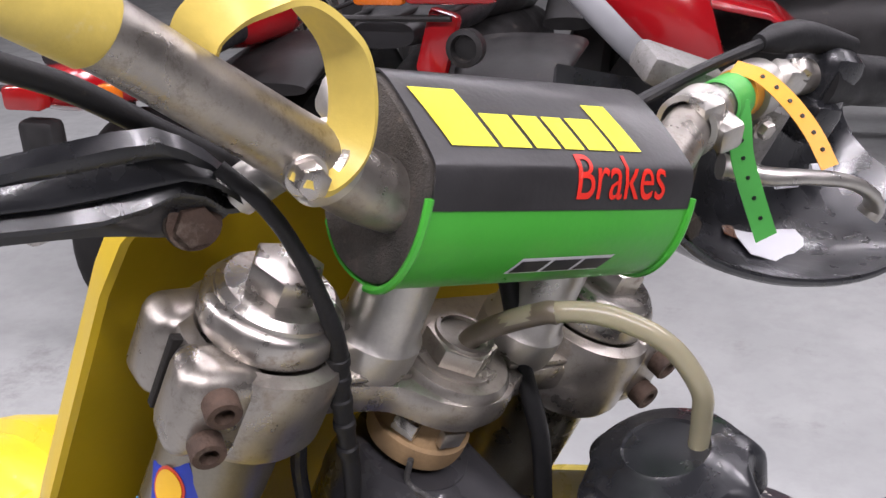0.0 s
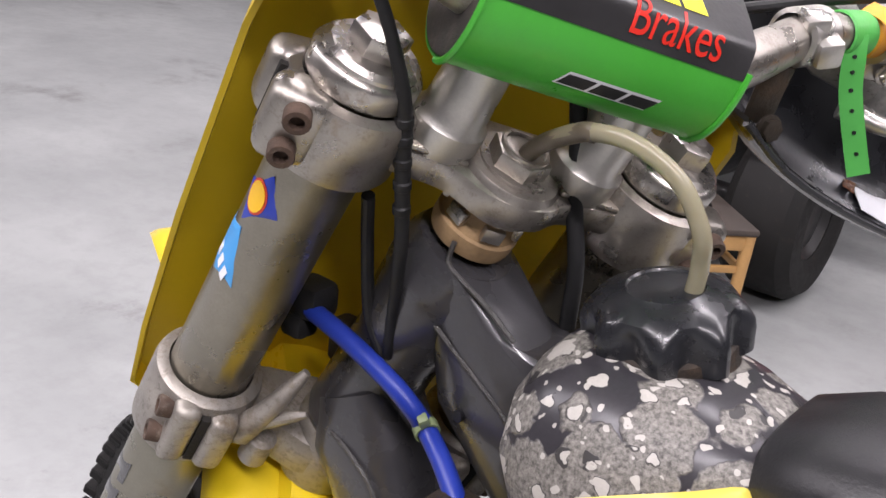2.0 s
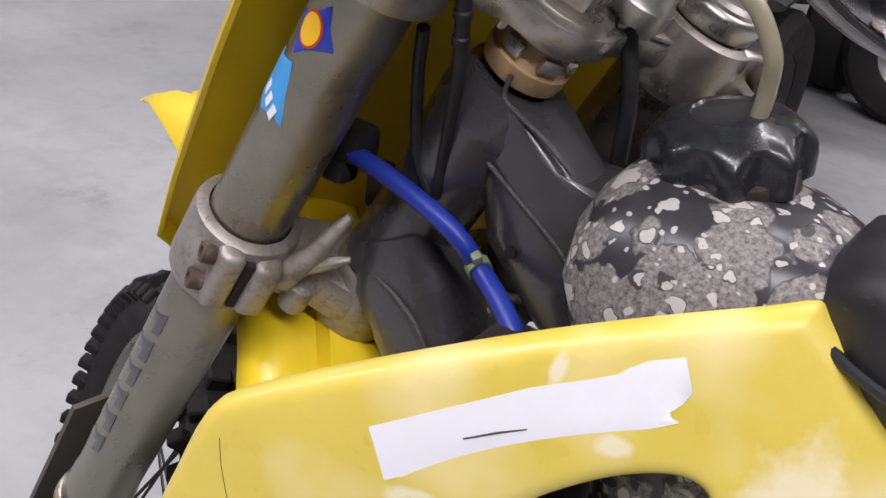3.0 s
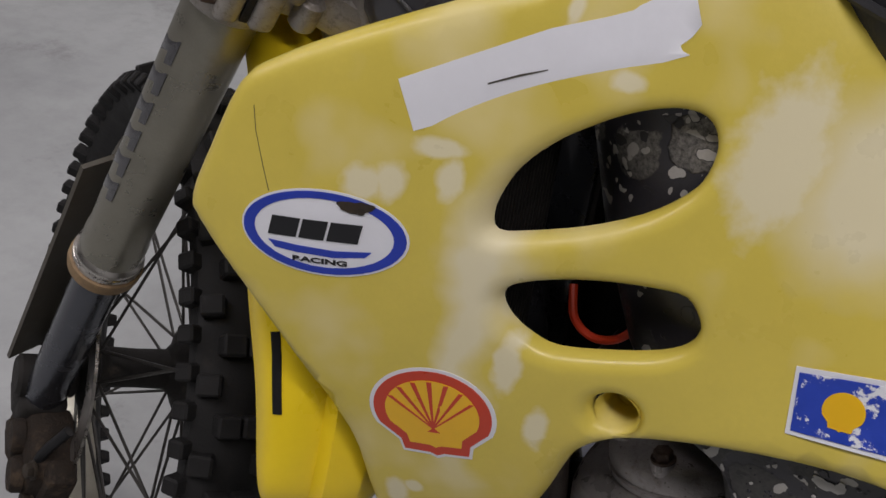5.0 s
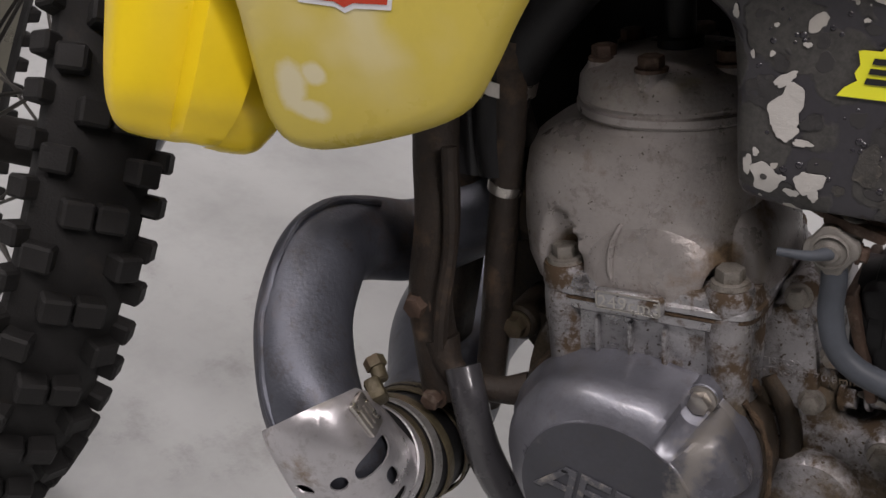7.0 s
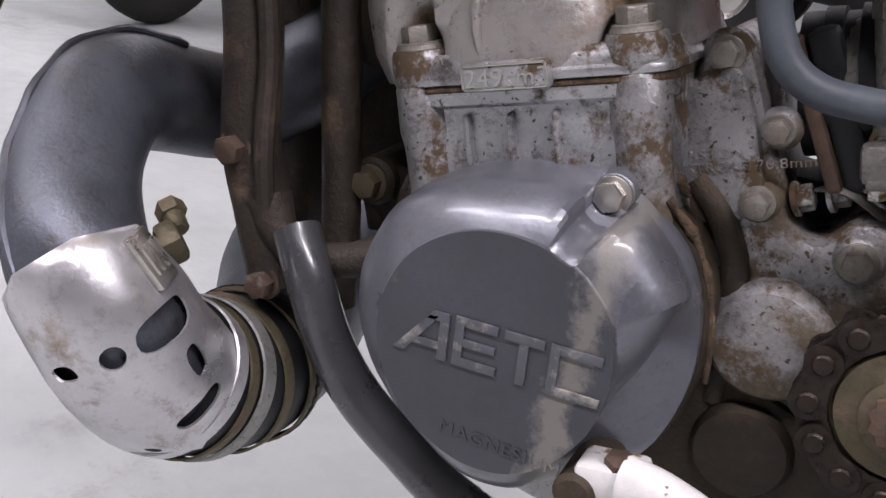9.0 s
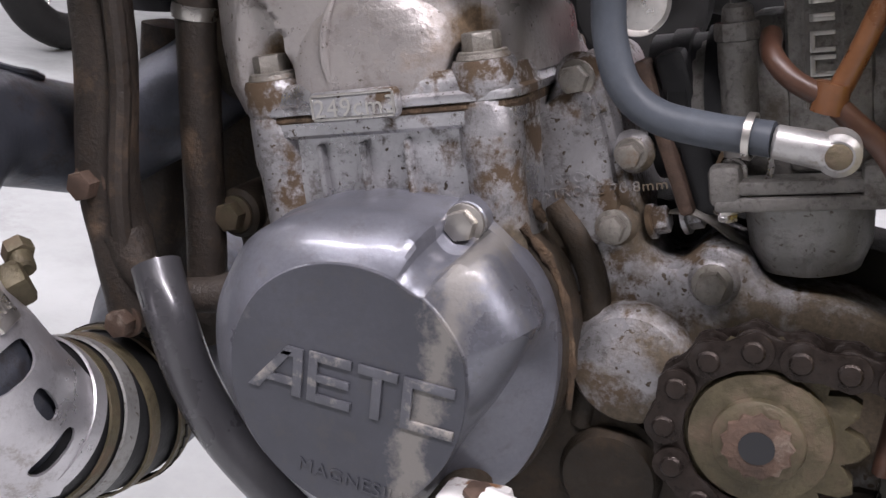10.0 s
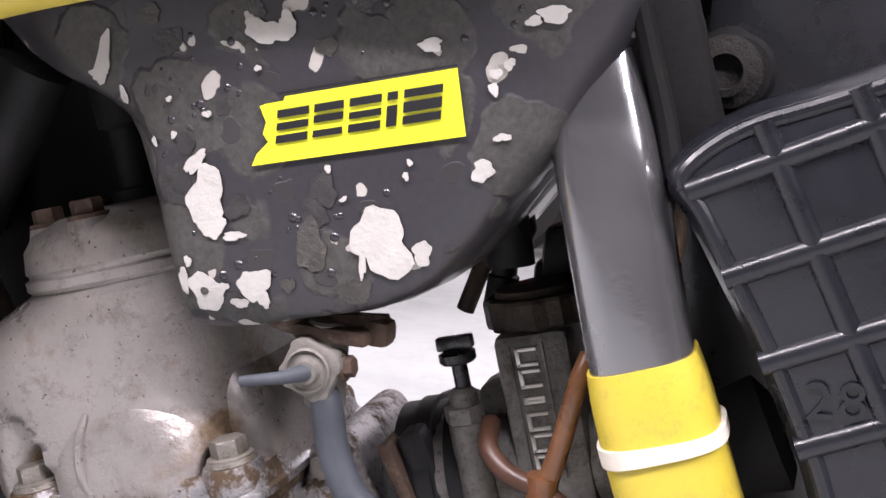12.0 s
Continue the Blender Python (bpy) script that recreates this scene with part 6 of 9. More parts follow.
FOOT = [(0.0045, 0.411), (0.0035, 0.427), (0.008, 0.445), (0.016, 0.459), (0.028, 0.471), (0.049, 0.483), (0.071, 0.4895), (0.087, 0.491), (0.101, 0.492), (0.112, 0.489), (0.123, 0.480), (0.135, 0.469), (0.143, 0.454), (0.147, 0.437), (0.1475, 0.417), (0.1425, 0.395), (0.133, 0.378), (0.111, 0.359), (0.088, 0.349), (0.065, 0.352), (0.042, 0.365), (0.020, 0.387)]


def spokes(outline, n=240):
    """The distance of an outline from the cover's middle at even angles."""
    pts = [Vector(p) - FC for p in loop2(outline, 5)]
    out = []
    for j in range(n):
        a = 2 * math.pi * j / n
        d = Vector((math.cos(a), math.sin(a)))
        best = 0.05
        for p, q in zip(pts, pts[1:] + pts[:1]):
            e = q - p
            den = d.x * e.y - d.y * e.x
            if abs(den) > 1e-9:
                t = (p.x * e.y - p.y * e.x) / den
                u = (p.x * d.y - p.y * d.x) / den
                if t > 0 and -1e-6 <= u <= 1 + 1e-6:
                    best = t
        out.append(best)
    return out


R_FRONT, R_FOOT, R_FULL = spokes(FRONT), spokes(FOOT), spokes(FULL)


def cover_ring(k_front, k_foot, y, smooth=0.0):
    """One outline of the cover; only its outer rim is notched round the bolt."""
    out = []
    for j in range(240):
        a = 2 * math.pi * j / 240
        if k_front < 0.97:
            r = min(R_FULL[j] * k_front, R_FRONT[j] - 0.035 * (0.99 - k_front)) if k_foot == 0 else R_FRONT[j] * k_front + R_FOOT[j] * k_foot
        else:
            r = R_FRONT[j] * k_front + R_FOOT[j] * k_foot
        r = r * (1 - smooth) + 0.0480 * smooth
        out.append((FC.x + r * math.cos(a), y, FC.y + r * math.sin(a)))
    return out


part("crankcase_ring", rings([cover_ring(0, 1.03, -0.03), cover_ring(0, 1.03, -0.048), cover_ring(0, 1.015, -0.052)]), GRIME, engine, "grimy rim of the crankcase")
cover = part("flywheel_cover", rings([cover_ring(0, 0.99, -0.05), cover_ring(0, 1.0, -0.054), cover_ring(0, 1.0, -0.0595), cover_ring(0.12, 0.86, -0.064), cover_ring(0.97, 0.03, -0.0785), cover_ring(1.0, 0, -0.0835), cover_ring(0.992, 0, -0.0865), cover_ring(0.975, 0, -0.0890), cover_ring(0.935, 0, -0.0940, 0.06), cover_ring(0.885, 0, -0.0990, 0.25), cover_ring(0.835, 0, -0.1018, 0.55), cover_ring(0.80, 0, -0.1030, 0.75), cover_ring(0.79, 0, -0.1036, 0.78), cover_ring(0.786, 0, -0.1042, 0.78), cover_ring(0.778, 0, -0.1045, 0.78)]), COVER, engine, "worn black magnesium flywheel cover with raised letters", 24)
part("cover_disc", rings([cover_ring(0.776, 0, -0.1043, 0.78), cover_ring(0.772, 0, -0.1047, 0.78), cover_ring(0.765, 0, -0.1049, 0.78)]), DISC, cover, "matt black raised disc")
# raised strokes of the four letters: x along, y up, in a frame of their own
STROKES = {"letter_a": [[(0.0, 0.0), (0.0052, 0.0), (0.0185, 0.0178), (0.0145, 0.0178)], [(0.0130, 0.0158), (0.0228, 0.0158), (0.0228, 0.0195), (0.0158, 0.0195)], [(0.0188, 0.0), (0.0228, 0.0), (0.0228, 0.0162), (0.0188, 0.0162)], [(0.0075, 0.0040), (0.0190, 0.0040), (0.0190, 0.0070), (0.0100, 0.0070)]],
           "letter_e": [[(0.0252, 0.0), (0.0290, 0.0), (0.0290, 0.0200), (0.0252, 0.0200)], [(0.0288, 0.0164), (0.0425, 0.0164), (0.0425, 0.0200), (0.0288, 0.0200)], [(0.0288, 0.0083), (0.0420, 0.0083), (0.0420, 0.0114), (0.0288, 0.0114)], [(0.0288, 0.0), (0.0432, 0.0), (0.0432, 0.0034), (0.0288, 0.0034)]],
           "letter_t": [[(0.0452, 0.0164), (0.0610, 0.0164), (0.0610, 0.0200), (0.0452, 0.0200)], [(0.0512, 0.0), (0.0550, 0.0), (0.0550, 0.0166), (0.0512, 0.0166)]],
           "letter_c": [[(0.0632, 0.0), (0.0670, 0.0), (0.0670, 0.0200), (0.0632, 0.0200)], [(0.0668, 0.0164), (0.0830, 0.0164), (0.0830, 0.0200), (0.0668, 0.0200)], [(0.0668, 0.0), (0.0838, 0.0), (0.0838, 0.0036), (0.0668, 0.0036)]]}
for word, strokes in STROKES.items():
    geo = join(*[ngon_prism(q, 0.0, 0.0014, 0.0004) for q in strokes])
    part(word, shift(moved(moved(geo, Matrix.Rotation(radians(2.6), 4, "Z")), SIDE), 0.0408, -0.1048, 0.4158), LETTER, cover, "scuffed raised letter")
part("raised_word", shift(moved(lettering("MAGNESIUM", 0.0056, 0.0007, 0, 1.12, 1.05), SIDE), 0.0650, -0.1048, 0.3868), DISC, cover, "worn small raised word")
boss = part("bolt_boss", rod((0.104, -0.055, 0.487), (0.104, -0.068, 0.487), 0.0088, 0.0080, 24, 0.002), COVER, cover, "bolt boss")
part("cover_bolt", bolt((0.104, -0.068, 0.487), (0, -1, 0), 0.0060, 0.0075), STEEL, cover, "bright flanged bolt")


def ribbon_fin(points):
    """A thin upright fin along points."""
    return tube(spl(points, 6), [0.0008] + [0.0016] * 3 + [0.001], 10, flat=3.0, up=(0, 1, 0))


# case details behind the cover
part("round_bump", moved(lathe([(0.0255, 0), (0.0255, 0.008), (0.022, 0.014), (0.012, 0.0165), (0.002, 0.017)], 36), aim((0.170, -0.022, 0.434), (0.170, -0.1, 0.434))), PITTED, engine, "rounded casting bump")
part("round_bump", moved(lathe([(0.0215, 0), (0.0215, 0.008), (0.019, 0.012), (0.002, 0.013)], 36), aim((0.1715, -0.022, 0.383), (0.1715, -0.1, 0.383))), GRIME, engine, "oily round casting")
for p in ((0.193, -0.028, 0.475, 0.0062), (0.151, -0.026, 0.487, 0.0056), (0.125, -0.024, 0.5405, 0.0056), (0.1515, -0.024, 0.5165, 0.0050)):
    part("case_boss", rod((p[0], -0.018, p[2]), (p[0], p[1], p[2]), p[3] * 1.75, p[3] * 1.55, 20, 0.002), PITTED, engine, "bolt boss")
    part("case_bolt", bolt((p[0], p[1] - 0.0005, p[2]), (0, -1, 0), p[3], 0.007), NUT, engine, "dirty flanged bolt")
part("cast_lettering", shift(moved(moved(lettering("PISTON\nSTROKE 70.8mm", 0.0040, 0.0004, 0, 1.15, 1.1), Matrix.Rotation(radians(19), 4, "Z")), SIDE), 0.1200, -0.0277, 0.4965), PITTED, engine, "small raised cast words")
part("case_ridge", tube(spl([(0.126, -0.024, 0.490), (0.140, -0.026, 0.476), (0.151, -0.026, 0.452), (0.155, -0.024, 0.40)], 6), 0.006, 12), GRIME, engine, "dirty casting edge")
part("lower_case", side_prism(loop2([(0.14, 0.405), (0.15, 0.418), (0.19, 0.405), (0.235, 0.40), (0.27, 0.41), (0.272, 0.385), (0.24, 0.345), (0.19, 0.325), (0.14, 0.322), (0.125, 0.36)], 4), -0.028, 0.0, 0.005), GRIME, engine, "dark lower crankcase")
for pts, r in (([(0.122, -0.054, 0.487), (0.136, -0.050, 0.472), (0.147, -0.048, 0.447), (0.152, -0.046, 0.415)], 0.0030), ([(0.110, -0.046, 0.500), (0.118, -0.042, 0.496), (0.127, -0.040, 0.486)], 0.0032), ([(0.104, -0.052, 0.530), (0.107, -0.046, 0.515), (0.110, -0.042, 0.500)], 0.0032)):
    line_ = spl(pts, 8)
    part("caked_dirt", tube(line_, [r * (0.62 + 0.18 * math.sin(0.9 * k + r * 900) + 0.12 * math.sin(2.3 * k)) for k in range(len(line_))], 10), CAKED, engine, "caked brown dirt in a seam")
# dark filler added behind the frame tubes, where the gaps showed bright floor
part("front_filler", rings([[(x, y0, z) for x, z in loop2([(-0.052, 0.515), (-0.056, 0.46), (-0.040, 0.425), (0.01, 0.40), (0.02, 0.46), (0.0, 0.53)], 4)] for y0 in (0.012, 0.055)]), GRIME, engine, "added dark block in front of the crankcase")
lug = part("engine_lug", join(rod((-0.019, 0.02, 0.4486), (-0.019, -0.026, 0.4486), 0.0125, 0.0115, 24, 0.002), shift(box(0.030, 0.03, 0.020, 0.004), -0.005, -0.004, 0.4486)), GRIME, engine, "dirt-caked engine mounting lug")
part("mount_bolt", bolt((-0.019, -0.026, 0.4486), (0, -1, 0), 0.0068, 0.0085), SPROCKET, lug, "corroded flanged bolt")
reed = part("reed_block", shift(moved(box(0.006, 0.07, 0.062, 0.002), Matrix.Rotation(radians(-30), 4, "Y")), 0.162, 0.012, 0.524), RUSTY, engine, "rust-stained reed valve plate")
part("reed_flange", shift(moved(box(0.013, 0.066, 0.066, 0.004), Matrix.Rotation(radians(-28), 4, "Y")), 0.171, 0.014, 0.527), BLACK_RUBBER, engine, "dirty black inlet flange")
for p in ((0.176, -0.012, 0.494), (0.164, -0.016, 0.490)):
    part("flange_bolt", bolt(p, (0.9, -0.1, 0.42), 0.0055, 0.007), CAST, reed, "dirty flange bolt")
part("clutch_cable_lug", ribbon_fin([(0.170, -0.014, 0.495), (0.177, -0.016, 0.498), (0.185, -0.016, 0.497), (0.194, -0.013, 0.492), (0.203, -0.006, 0.486)]), PETCOCK, engine, "thin bent cast lug")
part("case_back", shift(box(0.14, 0.04, 0.06, 0.01), 0.21, 0.03, 0.465), DARK_GRIME, engine, "dark rear of the crankcase")

# front sprocket and chain
SPR = Vector((0.2235, -0.060, 0.4365))
PITCH, TEETH = 0.015875, 13
R0 = PITCH / 2 / math.sin(math.pi / TEETH)
PH = radians(23.12)
teeth = []
for i in range(TEETH * 4):
    a = 2 * math.pi * i / (TEETH * 4) + PH
    teeth.append(((R0 + (0.0035 if i % 4 == 2 else 0.001 if i % 4 in (1, 3) else -0.0048)) * math.cos(a), (R0 + (0.0035 if i % 4 == 2 else 0.001 if i % 4 in (1, 3) else -0.0048)) * math.sin(a)))
spr = part("front_sprocket", moved(ngon_prism(teeth, -0.0028, 0.0028, 0.0006), Matrix.Translation(SPR) @ SIDE), SPROCKET, bike, "dirty front chain sprocket")
part("sprocket_hub", moved(lathe([(0.0255, 0.002), (0.0245, 0.0065), (0.0165, 0.008), (0.0160, 0.010), (0.0135, 0.0115)], 36), Matrix.Translation(SPR) @ SIDE), SPROCKET, spr, "worn sprocket hub")
spl_out = [((0.0128 if i % 2 else 0.0112) * math.cos(2 * math.pi * i / 26), (0.0128 if i % 2 else 0.0112) * math.sin(2 * math.pi * i / 26)) for i in range(26)]
part("splined_shaft", moved(join(ngon_prism(spl_out, 0.004, 0.0135, 0.0008), ), Matrix.Translation(SPR) @ SIDE), RUSTY, spr, "rusty splined shaft end")
part("shaft_bore", moved(lathe([(0.0062, 0.0128), (0.0062, 0.0139), (0.001, 0.0139)], 20), Matrix.Translation(SPR) @ SIDE), INK_BLACK, spr, "dark threaded bore")
chain = thing("chain", "", "")
chain.parent = bike
del_keys = [k for k in ("label", "category", "group", "kind") if k in chain.keys()]
for k in del_keys:
    del chain[k]
n_arc = 8
pins = []
a_first = radians(78.5)
for i in range(n_arc):
    a = a_first + 2 * math.pi / TEETH * i
    pins.append(SPR + Vector((R0 * math.cos(a), 0, R0 * math.sin(a))))
start = [pins[0] + Vector((math.cos(radians(3)), 0, math.sin(radians(3)))) * PITCH * k for k in range(14, 0, -1)]
tail = [pins[-1] + Vector((1, 0, -0.06)).normalized() * PITCH * k for k in range(1, 15)]
line = start + pins + tail
plate_out = [(PITCH / 2 + 0.0 + 0.0072 * math.cos(a), 0.0072 * math.sin(a)) for a in (radians(-80 + 160 * i / 8) for i in range(9))] + [(0.0, 0.0056)] + [(-PITCH / 2 - 0.0072 * math.cos(a), 0.0072 * math.sin(a)) for a in (radians(80 - 160 * i / 8) for i in range(9))] + [(0.0, -0.0056)]
outer = join(ngon_prism(plate_out, 0.0058, 0.0078, 0.0005), ngon_prism(plate_out, -0.0078, -0.0058, 0.0005), *[shift(lathe([(0.0042, -0.0092), (0.0042, 0.0085), (0.0034, 0.0094), (0.0012, 0.0096)], 14), s * PITCH / 2, 0, 0) for s in (-1, 1)])
inner = join(ngon_prism(plate_out, 0.0034, 0.0054, 0.0005), ngon_prism(plate_out, -0.0054, -0.0034, 0.0005), *[shift(lathe([(0.0052, -0.0034), (0.0052, 0.0034)], 14), s * PITCH / 2, 0, 0) for s in (-1, 1)])
meshes = []
for g, nm in ((outer, "outer_link"), (inner, "inner_link")):
    o = part(nm, g, CHAIN, chain)
    meshes.append(o.data)
    bpy.data.objects.remove(o)
for i in range(len(line) - 1):
    a, b = line[i], line[i + 1]
    d = b - a
    ob = new("outer_link" if i % 2 else "inner_link", meshes[0] if i % 2 else meshes[1])
    ob.parent = chain
    ob.matrix_basis = Matrix.Translation((a + b) / 2) @ Matrix.Rotation(math.atan2(-d.z, d.x), 4, "Y") @ SIDE

# exhaust: header, heat shield and chamber
HDR = [(-0.02, 0.02, 0.535), (-0.06, 0.012, 0.500), (-0.095, 0.0, 0.470), (-0.113, -0.012, 0.460), (-0.131, -0.036, 0.464), (-0.134, -0.062, 0.470), (-0.128, -0.088, 0.466), (-0.112, -0.118, 0.447), (-0.082, -0.1446, 0.426), (-0.066, -0.140, 0.401), (-0.063, -0.122, 0.376), (-0.060, -0.090, 0.357), (-0.059, -0.05, 0.350), (-0.072, 0.0, 0.350), (-0.10, 0.06, 0.355), (-0.10, 0.12, 0.37), (-0.05, 0.16, 0.40)]
exhaust = part("exhaust_pipe", tube(spl(HDR, 7), [0.0225, 0.0245, 0.0258, 0.0264, 0.0270, 0.0276, 0.0282, 0.0284, 0.0284, 0.0285, 0.0295, 0.032, 0.036, 0.041, 0.047, 0.052, 0.055], 36), EXHAUST, bike, "blued steel two-stroke exhaust pipe")
sh_line = spl(HDR, 7)[56:]


def shield_frames():
    """Along the shield: its middle, the way along it, and two directions round it."""
    out, side = [], Vector((0, -1, 0))
    for i, p in enumerate(sh_line):
        tan = (sh_line[min(i + 1, len(sh_line) - 1)] - sh_line[max(i - 1, 0)]).normalized()
        side = (side - tan * side.dot(tan)).normalized()
        out.append((p, tan, side, tan.cross(side)))
    return out


SHF = shield_frames()


def shield_r(i):
    return 0.0300 + 0.0075 * min(i, 25) / 25


def on_shield(i, ang, out):
    """A place round the shield: the point, its outward direction and the way along it."""
    k = max(0, min(len(SHF) - 2, int(i)))
    f = i - k
    p, tan, s0, oth = (SHF[k][j].lerp(SHF[k + 1][j], f) for j in range(4))
    d = s0.normalized() * math.cos(radians(ang)) + oth.normalized() * math.sin(radians(ang))
    return p + d * out, d, tan.normalized()


# the shield is cut from one sheet: x is the angle in hundredths of a degree, z the step along it
def slot(ang, i, half_a, half_i, turn=0.0, n=18, square=0.75):
    pts = []
    for k in range(n):
        a = 2 * math.pi * k / n
        u, v = math.copysign(abs(math.cos(a)) ** square, math.cos(a)), math.copysign(abs(math.sin(a)) ** square, math.sin(a))
        pts.append(((ang + half_a * (u * math.cos(turn) - v * math.sin(turn) * 0.9)) / 100, (i + half_i * (u * math.sin(turn) + v * math.cos(turn))) / 20))
    return pts


rim = [(-1.45, 0.30), (-1.30, 0.08), (-1.0, 0.0), (-0.5, 0.01), (0.0, 0.03), (0.4, 0.05), (0.9, 0.06), (1.10, 0.12), (1.15, 0.5), (1.05, 0.78), (0.5, 0.83), (0.0, 0.86), (-0.35, 0.88), (-0.6, 0.84), (-0.95, 0.86), (-1.2, 0.82), (-1.42, 0.62)]
slots = [slot(-78, 6.4, 25, 1.1, -0.12), slot(-36, 6.2, 9, 0.75, 0, 14, 1.0), slot(-83, 10.0, 7, 1.5, 0.05), slot(-62, 14.0, 20, 1.0, 0.1), slot(2, 6.3, 10, 0.7, 0.2), slot(-14, 15.2, 6, 0.5, 0, 14, 1.0)]
flat = sheet(rim, slots, lambda x, z: 0.0, 0.06, 0.0, 0.0012)


def wrapped(p):
    i, ang = p[2] * 20, p[0] * 100
    bend = 0.0012 * math.exp(-((ang - 20) / 14) ** 2) + 0.0006 * math.sin(ang * 0.11 + i * 0.7) * min(1.0, i / 8)
    q, d, tan = on_shield(i, ang, shield_r(i) + bend + (0.0012 if p[1] < 0.0006 else 0.0))
    return tuple(q)


shield = part("heat_shield", ([wrapped(p) for p in flat[0]], flat[1]), SHIELD, exhaust, "bare dented metal exhaust heat shield with slots", 50)


def band(i, r, half, material, label, tilt=0.0, wave=0.0):
    """A thin band round the pipe at a step along it."""
    p, tan, s0, oth = SHF[i]
    axis = (tan + s0 * tilt).normalized()
    rings_ = []
    for rr, h in ((r - 0.0012, -half), (r, -half * 0.92), (r, half * 0.92), (r - 0.0012, half)):
        m = aim(p, p + axis)
        rings_.append([tuple(m @ Vector(((rr + wave * math.sin(3 * a)) * math.cos(a), (rr + wave * math.sin(3 * a)) * math.sin(a), h))) for a in (2 * math.pi * j / 56 for j in range(56))])
    return part("hose_clamp", rings(rings_, False, False), material, exhaust, label)


part("pipe_sleeve", tube([SHF[i][0] for i in range(15, 31)], [shield_r(i) - 0.0008 for i in range(15, 31)], 44), BLACK_RUBBER, exhaust, "black rubber sleeve over the pipe joint")
band(17, shield_r(17) + 0.0016, 0.0040, SHIELD, "bent metal strap of the shield", 0.05, 0.0006)
band(19, shield_r(19) + 0.0014, 0.0030, SPROCKET, "dirty steel strap", -0.06, 0.0005)
band(21, shield_r(21) + 0.0018, 0.0045, CAST_GREY, "dirty steel strap", 0.08, 0.0004)
band(24, shield_r(24) + 0.0014, 0.0030, SPROCKET, "dirty steel strap", -0.05, 0.0005)
band(27, shield_r(27) + 0.0018, 0.0055, SPROCKET, "dirty worm-drive band clamp")
for k in range(40):
    o, d, tan = on_shield(27, -180 + 9 * k, shield_r(27) + 0.0019)
    part("clamp_groove", moved(box(0.0012, 0.0075, 0.0008), aim(o, o + d, math.atan2(tan.z, 1) + 0.3)), DARK_GRIME, exhaust)
# worm-drive clamp near the shield's upper rim
o, d, tan = on_shield(2.6, -95, shield_r(3) + 0.0022)
part("clamp_housing", moved(join(box(0.013, 0.024, 0.0045, 0.0015), *[shift(box(0.0016, 0.013, 0.006, 0.0005), -0.0035 + 0.0035 * k, 0, 0.0005) for k in range(3)]), aim(o, o + d, 0.25)), STEEL, exhaust, "slotted clamp band")
o, d, tan = on_shield(2.4, -136, shield_r(3) + 0.004)
part("clamp_screw", moved(join(box(0.014, 0.016, 0.010, 0.003), rod((0.004, 0.0, 0.005), (0.013, 0.0, 0.006), 0.0046, 0.0046, 14, 0.001), moved(hexnut(0.0064, 0.007), Matrix.Translation((0.012, 0, 0.006)) @ Matrix.Rotation(radians(90), 4, "Y"))), aim(o, o + d, 0.4)), SPROCKET, exhaust, "rusty clamp screw")
# raised seam along the outer side of the bend
pipe = spl(HDR, 7)
seam = []
for k in range(28, 59):
    tan = (pipe[k + 1] - pipe[k - 1]).normalized()
    near = Vector((0.55, -0.70, 0.45))
    near = (near - tan * near.dot(tan)).normalized()
    outer = tan.cross(near).normalized()
    seam.append(pipe[k] + (outer * 0.82 + near * 0.57).normalized() * (0.0280 + 0.0006 * math.sin(k * 1.3)))
part("weld_seam", tube(seam, 0.0023, 8), EXHAUST, exhaust, "raised weld seam along the pipe")

# carburettor: leans like the cylinder, z up its slide
CARB_M = Matrix.Translation((0.2052, 0.006, 0.576)) @ Matrix.Rotation(radians(-15.7), 4, "Y")


def cpart(name, geo, material, parent, label="", sharp=35.0):
    return part(name, moved(geo, CARB_M), material, parent, label, sharp)


carb = cpart("carburettor", shift(box(0.030, 0.052, 0.082, 0.004), 0.004, 0.0, -0.013), CARB, bike, "grimy cast carburettor")
cpart("jet_block", shift(box(0.050, 0.050, 0.022, 0.004), -0.004, 0.002, -0.048), CARB, carb, "cast block over the float bowl")
cpart("choke_block", shift(box(0.022, 0.030, 0.05, 0.006), -0.016, 0.006, -0.02), CARB, carb, "cast block beside the slide")
cpart("throat", moved(lathe([(0.027, -0.045), (0.028, -0.040), (0.026, -0.02), (0.026, 0.03), (0.031, 0.035), (0.031, 0.045)], 32), Matrix.Translation((0, 0.002, -0.030)) @ Matrix.Rotation(radians(90), 4, "Y")), CARB, carb, "round cast throat")
BOWL_M = Matrix.Translation((0.0012, -0.006, 0.0))
cpart("bowl_flange", moved(join(shift(box(0.058, 0.060, 0.0055, 0.0015), -0.008, 0.0, -0.0570), shift(box(0.060, 0.062, 0.0055, 0.0015), -0.008, 0.0, -0.0630), shift(box(0.012, 0.012, 0.016, 0.003), -0.0340, -0.025, -0.0560), shift(box(0.012, 0.012, 0.014, 0.003), 0.0190, -0.025, -0.0560)), BOWL_M), CARB, carb, "cast flange of the float bowl")
cpart("float_bowl", moved(rings([squircle(-0.018, 0.006, -0.016, 0.016, -0.0950, 2.4), squircle(-0.0245, 0.0125, -0.023, 0.022, -0.0925, 2.5), squircle(-0.0285, 0.0165, -0.0265, 0.025, -0.083, 2.9), squircle(-0.0295, 0.018, -0.028, 0.026, -0.066, 3.6)]), BOWL_M), CAST_GREY, carb, "pale cast float bowl", 50)
cpart("bowl_screw", moved(bolt((-0.0340, -0.025, -0.066), (0, 0, -1), 0.004, 0.004), BOWL_M), STEEL, carb, "small bowl screw")
